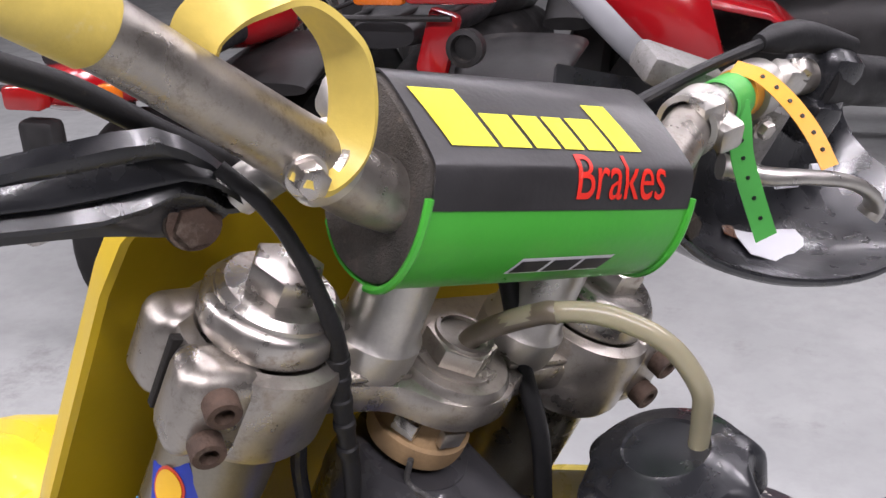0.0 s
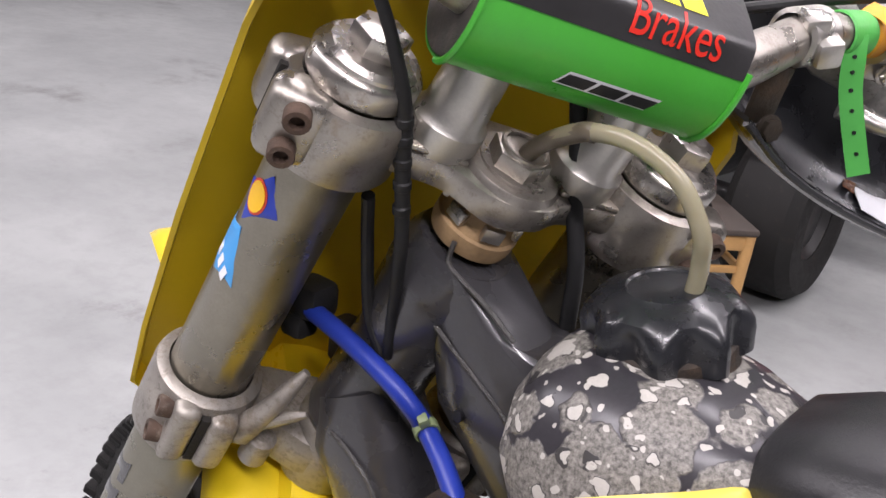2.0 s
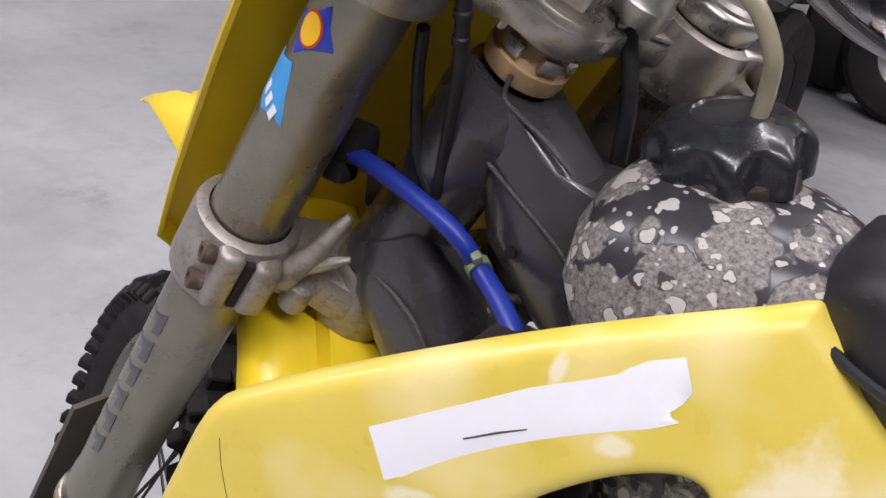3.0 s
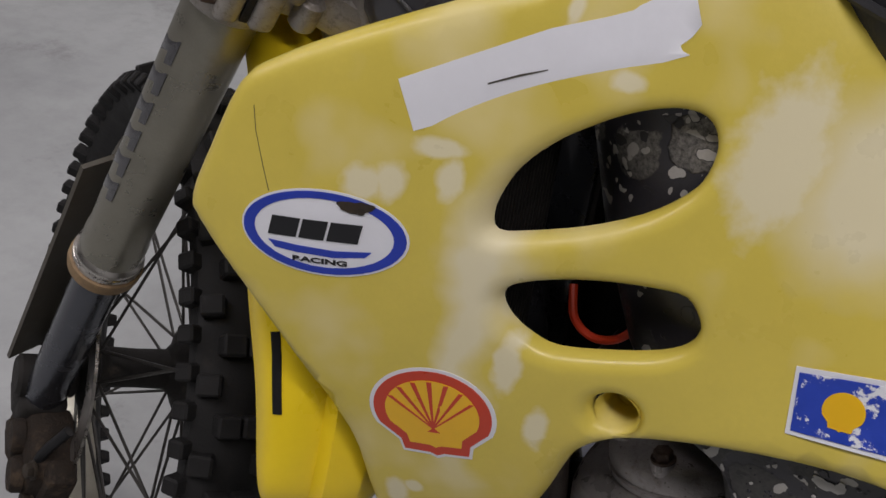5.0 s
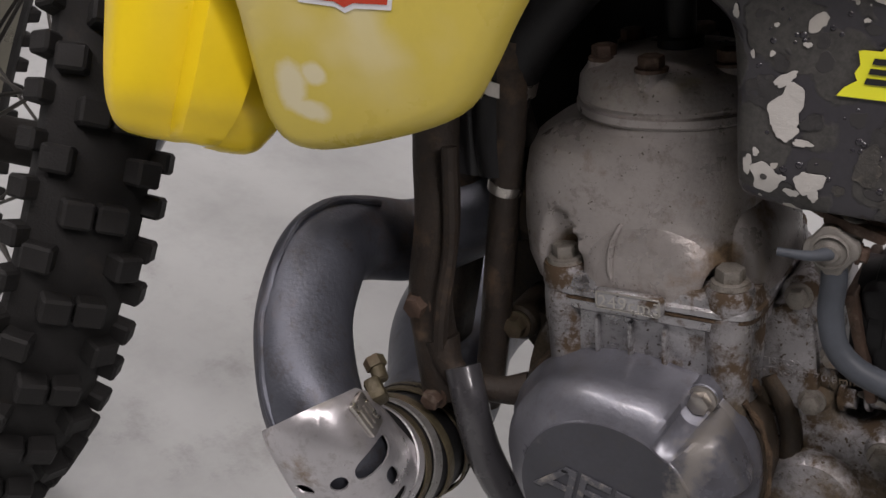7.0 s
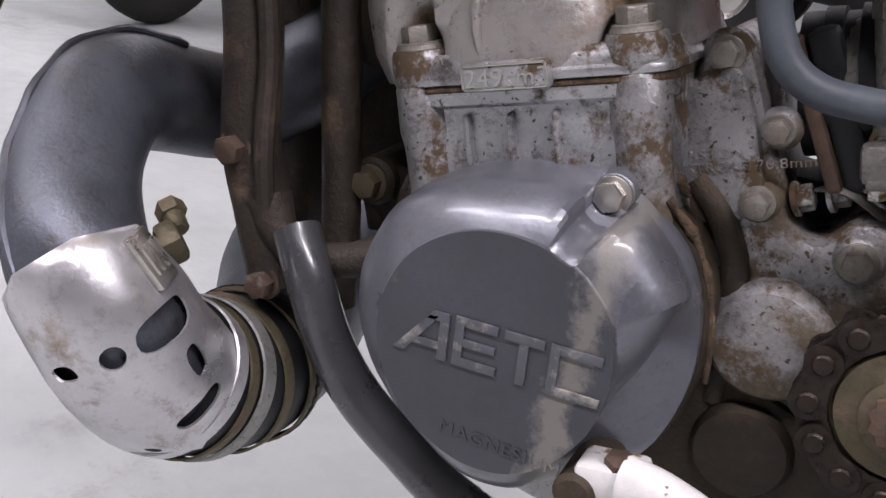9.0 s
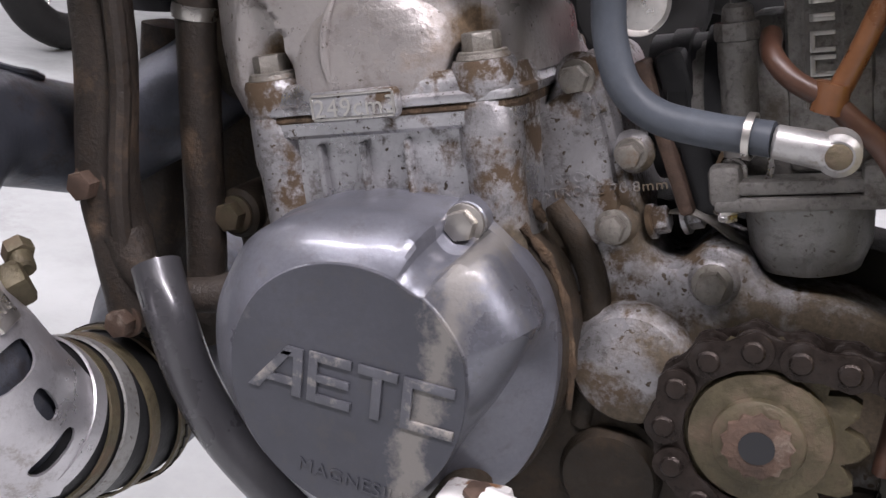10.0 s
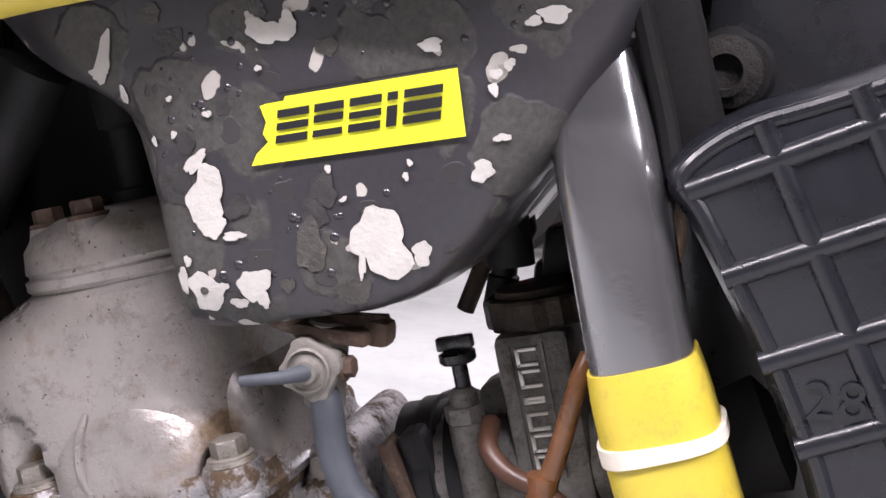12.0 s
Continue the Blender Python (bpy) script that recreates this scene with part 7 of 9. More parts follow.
ribs12 = [((0.0245 if k % 2 else 0.0228) * math.cos(2 * math.pi * k / 28), (0.0245 if k % 2 else 0.0228) * math.sin(2 * math.pi * k / 28)) for k in range(28)]
cpart("slide_cap", join(shift(ngon_prism(ribs12, 0.027, 0.040, 0.002), 0.007, 0.0, 0), shift(lathe([(0.020, 0.038), (0.0185, 0.0425), (0.009, 0.044)], 28), 0.007, 0, 0)), DIRTY_FRAME, carb, "brown-black ribbed slide cap", 15)
for k, w in enumerate((0.0075, 0.0075, 0.0030, 0.0075, 0.0075, 0.0080)):
    v = 0.019 - 0.0085 * k
    cpart("raised_mark", join(shift(box(0.0085, 0.0016, 0.0016, 0.0004), 0.002, -0.0265, v + w / 2 - 0.0008), shift(box(0.0085, 0.0016, 0.0016, 0.0004), 0.002, -0.0265, v - w / 2 + 0.0008), shift(box(0.0018, 0.0016, w, 0.0004), -0.0015, -0.0265, v)), CLEAN_CAST, carb, "raised cast mark")
cpart("mark_panel", join(*[shift(box(*q), x, -0.0265, -0.003) for q, x in (((0.0010, 0.0016, 0.054), -0.0045), ((0.0010, 0.0016, 0.054), 0.0085))]), CARB, carb, "raised edge of the cast panel")
part("throttle_cable", tube(spl([(0.190, -0.006, 0.627), (0.186, -0.006, 0.655), (0.184, -0.004, 0.69), (0.17, 0.0, 0.73)], 6), [0.010, 0.008, 0.005, 0.004], 14), BLACK_RUBBER, carb, "black rubber cable boot")
cpart("choke_knob", join(shift(lathe([(0.0065, 0.0195), (0.0075, 0.0205), (0.0075, 0.0235), (0.0045, 0.025)], 20), -0.0265, -0.022, 0), shift(box(0.015, 0.005, 0.0055, 0.001), -0.0265, -0.022, 0.0275), rod((-0.0265, -0.022, 0.005), (-0.0265, -0.022, 0.021), 0.0032)), BLACK_PLASTIC, carb, "black choke knob")
cpart("choke_body", join(shift(lathe([(0.0078, -0.046), (0.0072, -0.040), (0.0068, -0.018), (0.0072, -0.016), (0.0072, -0.004)], 18), -0.0275, -0.024, 0), shift(hexnut(0.0082, 0.007), -0.0275, -0.024, -0.004), shift(lathe([(0.006, 0.003), (0.0055, 0.008), (0.004, 0.0095)], 16), -0.027, -0.023, 0)), CARB, carb, "choke plunger body")
cpart("choke_ring", moved(lathe([(0.0085, -0.001), (0.0105, 0.0), (0.0105, 0.002), (0.0085, 0.003)], 24, False), Matrix.Translation((-0.026, -0.028, -0.0505)) @ Matrix.Rotation(radians(70), 4, "X")), CAST, carb, "cast ring under the choke")
cpart("inlet_rubber", moved(lathe([(0.029, 0.0), (0.029, 0.008), (0.0305, 0.0085), (0.0305, 0.0155), (0.0285, 0.016), (0.0285, 0.0215), (0.031, 0.022), (0.031, 0.030)], 32), Matrix.Translation((-0.062, 0.004, -0.030)) @ Matrix.Rotation(radians(90), 4, "Y")), BLACK_RUBBER, carb, "ribbed black inlet rubber")
cpart("outlet_rubber", rod((0.035, 0.002, -0.030), (0.09, 0.002, -0.020), 0.032, 0.036, 28, 0.004), BLACK_RUBBER, carb, "black air boot")
cpart("carb_screw", bolt((-0.031, -0.027, -0.052), (0, -1, 0), 0.0045, 0.003), STEEL, carb, "small screw")
part("fuel_hose", tube(spl([(0.137, -0.066, 0.586), (0.1405, -0.068, 0.578), (0.144, -0.069, 0.564), (0.152, -0.070, 0.549), (0.164, -0.070, 0.5415), (0.181, -0.071, 0.5405), (0.203, -0.074, 0.5425)], 7), 0.0059, 18), HOSE_GREY, bike, "faded blue-grey rubber fuel hose")
banjo = part("fuel_banjo", join(rod((0.203, -0.074, 0.5420), (0.2233, -0.074, 0.5424), 0.0055, 0.0062, 18, 0.001), rod((0.2233, -0.062, 0.5424), (0.2233, -0.0790, 0.5424), 0.0069, 0.0069, 24, 0.002)), UNION, bike, "silver fuel union on the carburettor")
part("union_bolt", moved(lathe([(0.0042, 0), (0.004, 0.001), (0.003, 0.0015)], 18), aim((0.2233, -0.0792, 0.5424), (0.2233, -0.1, 0.5424))), SPROCKET, banjo)
part("hose_clip", moved(lathe([(0.0069, -0.0012), (0.0078, -0.0012), (0.0078, 0.0012), (0.0069, 0.0012)], 24, False), aim((0.196, -0.073, 0.5418), (0.2, -0.0735, 0.5422))), STEEL, bike, "wire hose clip")
part("vent_hose", tube(spl([(0.192, -0.030, 0.570), (0.1945, -0.043, 0.565), (0.203, -0.049, 0.559), (0.215, -0.050, 0.555)], 6), 0.0038, 14), HOSE_DARK, bike, "dark brown vent hose")
part("vent_hose", tube(spl([(0.228, -0.046, 0.606), (0.2255, -0.050, 0.595), (0.2215, -0.050, 0.572), (0.2175, -0.050, 0.555)], 6), [0.0030, 0.0036, 0.0038, 0.0040], 14), HOSE_BROWN, bike, "amber brown vent hose")
part("hose_joint", shift(lathe([(0.0058, -0.005), (0.0058, 0.005)], 14), 0.2165, -0.050, 0.5555), HOSE_BROWN, bike, "amber hose joint")
part("vent_hose", tube(spl([(0.216, -0.050, 0.555), (0.225, -0.050, 0.5495), (0.237, -0.050, 0.542), (0.249, -0.050, 0.527), (0.259, -0.050, 0.500), (0.264, -0.050, 0.475), (0.267, -0.05, 0.43)], 6), 0.0040, 14), HOSE_DARK, bike, "stained dark vent hose")

# petcock under the tank
lobes = [((0.0112 + 0.0011 * math.copysign(abs(math.sin(4 * a)) ** 0.5, math.sin(4 * a))) * math.cos(a), (0.0112 + 0.0011 * math.copysign(abs(math.sin(4 * a)) ** 0.5, math.sin(4 * a))) * math.sin(a)) for a in (2 * math.pi * j / 96 for j in range(96))]
pet = part("petcock", join(moved(join(ngon_prism(lobes, 0, 0.009, 0.0015), lathe([(0.0084, 0.008), (0.0084, 0.0102), (0.0076, 0.0108), (0.0070, 0.0095), (0.0050, 0.0100), (0.0040, 0.0125)], 32)), aim((0.1345, -0.064, 0.5935), (0.1345, -0.1, 0.5935))), rod((0.137, -0.062, 0.578), (0.137, -0.062, 0.610), 0.0075, 0.0075, 16, 0.001)), PETCOCK, bike, "dusty grey fuel petcock")
part("petcock_lever", tube(spl([(0.1345, -0.0745, 0.5935), (0.129, -0.081, 0.5925), (0.122, -0.084, 0.5915), (0.1145, -0.085, 0.590)], 5), [0.0034, 0.0024, 0.0021, 0.0019], 12), HOSE_GREY, pet, "slim petcock lever")
part("petcock_screw", bolt((0.1455, -0.067, 0.595), (1, 0, 0.2), 0.004, 0.004), RUSTY, pet, "rusty screw")
part("petcock_seat", shift(box(0.028, 0.024, 0.006, 0.002), 0.14, -0.058, 0.606), RUSTY, pet, "rusty mounting plate")

# dark controls behind the carburettor
part("cable_elbow", join(moved(lathe([(0.001, 0.0125), (0.006, 0.0115), (0.0108, 0.0065), (0.0125, 0.0), (0.0108, -0.0065), (0.0066, -0.0112), (0.0056, -0.016), (0.0056, -0.020), (0.0066, -0.021), (0.0076, -0.032)], 24), Matrix.Translation((0.1825, 0.020, 0.638)))), BLACK_RUBBER, bike, "round black rubber cable boot")
part("loom_clip", join(shift(box(0.018, 0.022, 0.030, 0.004), 0.2075, 0.024, 0.626), shift(box(0.010, 0.014, 0.010, 0.003), 0.2005, 0.022, 0.621)), BLACK_RUBBER, bike, "black cable clip")
part("inner_rod", tube([(0.1665, 0.022, 0.600), (0.1745, 0.022, 0.626)], 0.0040, 12), GRIME, bike, "dark olive metal rod")

# air box with ribs
ABX = loop2([(0.2505, 0.668), (0.2505, 0.6775), (0.260, 0.688), (0.272, 0.6955), (0.287, 0.7015), (0.31, 0.711), (0.36, 0.732), (0.42, 0.738), (0.45, 0.70), (0.45, 0.60), (0.42, 0.50), (0.36, 0.47), (0.325, 0.515), (0.302, 0.579), (0.2935, 0.597), (0.281, 0.621), (0.267, 0.644), (0.257, 0.660)], 4)
airbox = part("air_box", side_prism(ABX, -0.080, 0.08, 0.009), AIRBOX, bike, "ribbed black plastic air box", 40)
gi, gj = Vector((0.0252, 0, 0.0122)), Vector((0.0135, 0, -0.0250))
g0 = Vector((0.2560, -0.0782, 0.6685))
for j in range(6):
    part("air_box_rib", tube([g0 + gj * j + gi * 0.02, g0 + gj * j + gi * 0.5 + Vector((0, -0.0002, 0)), g0 + gj * j + gi * 6.0], 0.0040, 16), AIRBOX, airbox)
for i in range(1, 6):
    part("air_box_rib", tube([g0 + gi * i - gj * 0.42, g0 + gi * i + gj * 5.5], 0.0040, 16), AIRBOX, airbox)
part("air_box_rim", tube([(x, -0.0785, z) for x, z in offset2(ABX, 0.0055)] + [(x, -0.0785, z) for x, z in offset2(ABX, 0.0055)[:1]], 0.0026, 10), AIRBOX, airbox, "moulded edge of the air box")
part("moulded_code", shift(moved(moved(lettering("28E", 0.0118, 0.0014, 0, 1.05, 1.1), Matrix.Rotation(radians(7), 4, "Z")), SIDE), 0.2975, -0.0800, 0.6045), AIRBOX, airbox, "moulded figures")

# gear lever
lever = part("gear_lever", join(tube(spl([(0.140, -0.101, 0.392), (0.158, -0.106, 0.394), (0.19, -0.112, 0.388), (0.24, -0.116, 0.372)], 6), [0.0088, 0.0078, 0.0068, 0.0066], 14, flat=1.3), shift(moved(box(0.026, 0.020, 0.0135, 0.003), Matrix.Rotation(radians(-10), 4, "Y")), 0.134, -0.096, 0.3905)), CHIPPED_WHITE, bike, "chipped white gear lever with rust stains")
part("lever_shaft", rod((0.123, -0.04, 0.383), (0.123, -0.108, 0.383), 0.0085, 0.0085, 18, 0.002), GRIME, lever, "splined gear shaft")
part("lever_screw", bolt((0.136, -0.099, 0.3975), (0, -0.15, 1), 0.0062, 0.003, False), RUSTY, lever, "rusty pinch screw")
# swing arm and rear wheel, out of the views
part("swing_arm", beam([((0.27, 0, 0.42), 0.10, 0.03, (0, 0, 1)), ((0.45, 0, 0.38), 0.11, 0.03, (0, 0, 1)), ((0.75, 0, 0.34), 0.11, 0.022, (0, 0, 1))]), CLEAN_CAST, bike, "aluminium swing arm")

# tank stickers


def tank_y(x, z):
    """The left side of the tank."""
    zs = [r[0] for r in TANK_ROWS]
    k = max(0, min(len(zs) - 2, next((i for i in range(len(zs) - 1) if zs[i + 1] >= z), len(zs) - 2)))
    t = min(1, max(0, (z - zs[k]) / (zs[k + 1] - zs[k])))
    x0, x1, w, p = (TANK_ROWS[k][j] * (1 - t) + TANK_ROWS[k + 1][j] * t for j in (1, 2, 3, 4))
    u = max(-0.999, min(0.999, (2 * x - x0 - x1) / (x1 - x0)))
    return -w * (1 - abs(u) ** p) ** (1 / p)


LB = [(0.114, 0.664), (0.187, 0.680), (0.183, 0.701), (0.125, 0.688), (0.1245, 0.6865), (0.118, 0.685), (0.116, 0.684), (0.1185, 0.679), (0.1175, 0.675), (0.1195, 0.6725), (0.1155, 0.668)]
decal(LB, 0.0013, LIME, "yellow_sticker", tank, "torn yellow sticker with black marks", (), 0.006, tank_y)
decal([(0.1225, 0.6882), (0.183, 0.7015), (0.1832, 0.7022), (0.1225, 0.6890)], 0.0015, INK_BLACK, "sticker_edge", tank, "dark upper edge of the sticker", (), 0.006, tank_y)
# plain bold bars in five groups: start along the sticker, width, and the bars' heights with their thickness
for x0, w, bars in ((0.0060, 0.0115, ((0.0, 0.0026), (0.0042, 0.0024), (0.0082, 0.0026))), (0.0190, 0.0105, ((0.0002, 0.0022), (0.0048, 0.0024), (0.0082, 0.0026))), (0.0312, 0.0112, ((0.0, 0.0026), (0.0042, 0.0022), (0.0082, 0.0026))), (0.0440, 0.0036, ((0.0, 0.0066), (0.0082, 0.0026))), (0.0495, 0.0130, ((0.0, 0.0026), (0.0036, 0.0034), (0.0082, 0.0026)))):
    geo = join(*[shift(blocks([w], t, 0.25, 0.0, 0.003, 0.0002), 0.25 * b, b, 0) for b, t in bars])
    part("black_mark", on_shroud(geo, 0.1165 + x0, 0.6708 + x0 * 0.225, 0.222, 0.0017, tank_y), INK_BLACK, tank, "bold black printed mark")

# bare chips in the tank's film: centre, half width, half height, turn
CHIPS = [(0.1610, 0.6430, 0.0105, 0.0108, 0.2), (0.1750, 0.6410, 0.0034, 0.0037, 0), (0.0970, 0.6520, 0.0072, 0.0095, 0.15), (0.0990, 0.6425, 0.0048, 0.0052, 0.6), (0.1080, 0.6395, 0.0040, 0.0016, 0.1), (0.0925, 0.6635, 0.0062, 0.0020, 0.85), (0.0980, 0.6185, 0.0072, 0.0062, 0.1), (0.1160, 0.6235, 0.0058, 0.0056, 0.5), (0.1195, 0.6185, 0.0020, 0.0036, 0.3),
         (0.1105, 0.6160, 0.0030, 0.0020, 0), (0.1930, 0.6695, 0.0036, 0.0034, 0), (0.1180, 0.7085, 0.0072, 0.0042, -0.2), (0.1255, 0.7110, 0.0034, 0.0040, 0.4), (0.0565, 0.6955, 0.0030, 0.0085, -0.2), (0.0545, 0.6905, 0.0042, 0.0018, 0.1), (0.1740, 0.7075, 0.0042, 0.0019, 0.2), (0.1985, 0.6805, 0.0026, 0.0013, 0.3), (0.1952, 0.7000, 0.0018, 0.0018, 0), (0.1992, 0.7032, 0.0018, 0.0018, 0), (0.1948, 0.6952, 0.0016, 0.0020, 0), (0.0885, 0.6215, 0.0022, 0.0042, 0.2), (0.1548, 0.6355, 0.0011, 0.0058, 0.12), (0.1050, 0.6215, 0.0016, 0.0012, 0), (0.0905, 0.6285, 0.0012, 0.0022, 0.2), (0.2120, 0.7190, 0.0052, 0.0024, 0.2), (0.2060, 0.7165, 0.0024, 0.0016, 0), (0.1410, 0.6655, 0.0012, 0.0012, 0), (0.1470, 0.6560, 0.0014, 0.0008, 0.5), (0.0840, 0.6720, 0.0012, 0.0012, 0), (0.0760, 0.6690, 0.0010, 0.0016, 0.3), (0.0965, 0.6800, 0.0016, 0.0012, 0), (0.0820, 0.6840, 0.0010, 0.0010, 0), (0.1680, 0.6655, 0.0010, 0.0014, 0), (0.1690, 0.6700, 0.0009, 0.0012, 0), (0.0640, 0.6840, 0.0014, 0.0030, 0.4), (0.1150, 0.6965, 0.0012, 0.0010, 0)]
rng = random.Random(5)
for cx, cz, a, b, turn in CHIPS:
    decal(wobble(rng, cx, cz, a, b, turn), 0.0010, CHIP, "bare_chip", tank, "bare pale chip in the black film", (), 0.006, tank_y)
part("ring_spot", moved(lathe([(0.0016, 0), (0.0016, 0.0005), (0.0009, 0.0006)], 14), aim((0.0972, tank_y(0.0972, 0.619) - 0.0005, 0.619), (0.0972, -1, 0.619))), TANK, tank, "dark dot inside the ring-shaped chip")
for i in range(110):
    bx, bz = rng.uniform(0.075, 0.205), rng.uniform(0.612, 0.725)
    if 0.11 < bx < 0.19 and 0.662 < bz < 0.703 or bx > 0.165 + (bz - 0.63) * 0.55 or bx < 0.09 - (bz - 0.62) * 0.3:
        continue
    r = rng.uniform(0.0006, 0.0018)
    part("blister", moved(lathe([(r, 0), (r * 0.8, r * 0.3), (r * 0.3, r * 0.5), (0.0001, r * 0.52)], 12), aim((bx, tank_y(bx, bz) + 0.0001, bz), (bx, -1, bz))), BLISTER, tank, "small blister in the film")
# flat discs of film, some scratched dull
for i in range(46):
    bx, bz = rng.uniform(0.075, 0.215), rng.uniform(0.610, 0.722)
    if 0.108 < bx < 0.192 and 0.660 < bz < 0.705 or bx > 0.160 + (bz - 0.63) * 0.55 or bx < 0.092 - (bz - 0.62) * 0.3:
        continue
    r = rng.uniform(0.0025, 0.0085)
    decal(wobble(rng, bx, bz, r, r * rng.uniform(0.7, 1.1), rng.uniform(0, 3)), 0.0001 + 0.000015 * i, rng.choice((FILM, FILM, FILM_DULL)), "film_patch", tank, "scratched patch of clear film", (), 0.006, tank_y)

# stickers on the fork tube


def on_tube(outline, z_mid, a_mid, r, y_side):
    """A flat outline wrapped round a fork tube."""
    g = sheet(outline, [], lambda x, z: 0.0, 0.004, 0.0, 0.0)
    vs = []
    n = len(g[0]) // 2
    for i, (x, _, z) in enumerate(g[0]):
        rr = r + (0.0004 if i < n else 0.0001)
        a = a_mid + x / r
        vs.append((FX + rr * math.cos(a), y_side * FY + rr * math.sin(a), z_mid + z))
    return vs, g[1]


left_leg = next(o for o in bike.children if o.name.startswith("fork_leg"))
A0 = radians(-88)
spart("diamond_sticker", on_tube([(-0.016, 0.001), (0.004, 0.019), (0.016, -0.002), (-0.005, -0.020)], -0.080, A0 + 0.42, 0.0256, -1), INK_BLUE, left_leg, "dark blue diamond sticker")
spart("red_disc", on_tube([(0.0085 * math.cos(2 * math.pi * i / 18) - 0.001, 0.011 * math.sin(2 * math.pi * i / 18)) for i in range(18)], -0.080, A0 + 0.42, 0.0260, -1), SHELL_RED, left_leg, "red edge of the fan mark")
spart("yellow_fan", on_tube([(0.0072 * math.cos(2 * math.pi * i / 18) - 0.001, 0.0095 * math.sin(2 * math.pi * i / 18)) for i in range(18)], -0.080, A0 + 0.42, 0.0264, -1), SHELL_YELLOW, left_leg, "yellow fan mark")
spart("light_blue_sticker", on_tube([(-0.020, 0.012), (0.002, 0.018), (0.014, -0.018), (-0.006, -0.022), (-0.020, -0.020)], -0.122, A0 + 0.27, 0.0256, -1), SKY_BLUE, left_leg, "cut light blue sticker")
for k in range(3):
    spart("white_mark", on_tube([(-0.009 + 0.0065 * k, -0.003 - 0.0035 * k), (-0.005 + 0.0065 * k, -0.005 - 0.0035 * k), (-0.0065 + 0.0065 * k, -0.013 - 0.0035 * k), (-0.0105 + 0.0065 * k, -0.011 - 0.0035 * k)], -0.122, A0 + 0.27, 0.0260, -1), WHITE, left_leg, "white printed mark")
for k in range(6):
    z = -0.335 - 0.031 * k
    spart("dark_mark", on_tube([(-0.010, 0.002), (0.010, 0.013), (0.010, -0.010), (0.003, -0.014), (0.002, -0.003), (-0.010, -0.013)], z, A0 + 0.2, 0.0268, -1), GREY_PAINT, left_leg, "dark grey printed mark")

# left hand guard, strap and cables
# its outside by stations along the bar: y, then the heights of the top edge, two ridges and the lower edge
BRACKET = [(-0.260, 0.050, 0.045, 0.034, 0.024), (-0.203, 0.0646, 0.0531, 0.0433, 0.0343), (-0.186, 0.0710, 0.0562, 0.0458, 0.0370), (-0.169, 0.0770, 0.0612, 0.0490, 0.0392), (-0.156, 0.0800, 0.0655, 0.0545, 0.0395), (-0.146, 0.0775, 0.0685, 0.0615, 0.0392), (-0.136, 0.0730, 0.0675, 0.0600, 0.0394), (-0.127, 0.0670, 0.0625, 0.0550, 0.0440), (-0.121, 0.0610, 0.0590, 0.0560, 0.0530)]
guard = spart("hand_guard", rings([[(-0.024, y, top), (-0.016, y, top - 0.0010), (-0.0150, y, top - 0.004), (-0.0160, y, (top + r1) / 2), (-0.0115, y, r1 + 0.0015), (-0.0110, y, r1 - 0.0005), (-0.0165, y, (r1 + r2) / 2), (-0.0120, y, r2 + 0.0012), (-0.0118, y, r2 - 0.0008), (-0.0165, y, (r2 + low) / 2), (-0.0165, y, low + 0.001), (-0.026, y, low), (-0.027, y, (top + low) / 2)] for y, top, r1, r2, low in BRACKET]), BLACK_PLASTIC, bike, "ribbed black plastic hand guard bracket", 40)
spart("guard_washer", moved(lathe([(0.0105, 0), (0.0105, 0.0016), (0.009, 0.002)], 24), aim((-0.0165, -0.136, 0.0475), (0.2, -0.166, 0.12))), GRIME, guard, "dirty round washer")
spart("guard_bolt", bolt((-0.0145, -0.136, 0.048), (1, -0.15, 0.35), 0.0078, 0.005), RUSTY, guard, "rusty hexagon bolt")
spart("clutch_cable", tube(spl([(-0.040, -0.30, 0.115), (-0.036, -0.24, 0.099), (-0.035, -0.203, 0.0905), (-0.035, -0.180, 0.0848), (-0.035, -0.1485, 0.0721), (-0.036, -0.1195, 0.0599), (-0.040, -0.100, 0.045)], 6), 0.0045, 12), BLACK_RUBBER, bike, "black clutch cable")

spart("guard_clamp", join(shift(moved(lathe([(0.0125, -0.006), (0.0150, -0.005), (0.0150, 0.005), (0.0125, 0.006)], 28, False), aim((0, 0, 0), (0, -0.7, 0.5))), -0.001, -0.105, 0.085), tube([(-0.014, -0.112, 0.074), (-0.020, -0.120, 0.058)], 0.009, 12), shift(box(0.02, 0.014, 0.016, 0.004), -0.016, -0.094, 0.100)), CLEAN_CAST, guard, "cast bar clamp")
spart("strap_nut", bolt((0.012, -0.118, 0.088), (1, -0.1, 0.2), 0.006, 0.009), STEEL, bike, "nut through the rubber strap")


def ribbon(points, width, thick, across):
    """A flat band along points, wide in the direction across."""
    p = spl(points, 7)
    c = Vector(across).normalized()
    loops = []
    for i in range(len(p)):
        t = (p[min(i + 1, len(p) - 1)] - p[max(i - 1, 0)]).normalized()
        w = (c - t * c.dot(t)).normalized()
        n = t.cross(w)
        loops.append([p[i] + w * (width / 2) + n * thick / 2, p[i] - w * (width / 2) + n * thick / 2, p[i] - w * (width / 2) - n * thick / 2, p[i] + w * (width / 2) - n * thick / 2])
    return rings(loops)


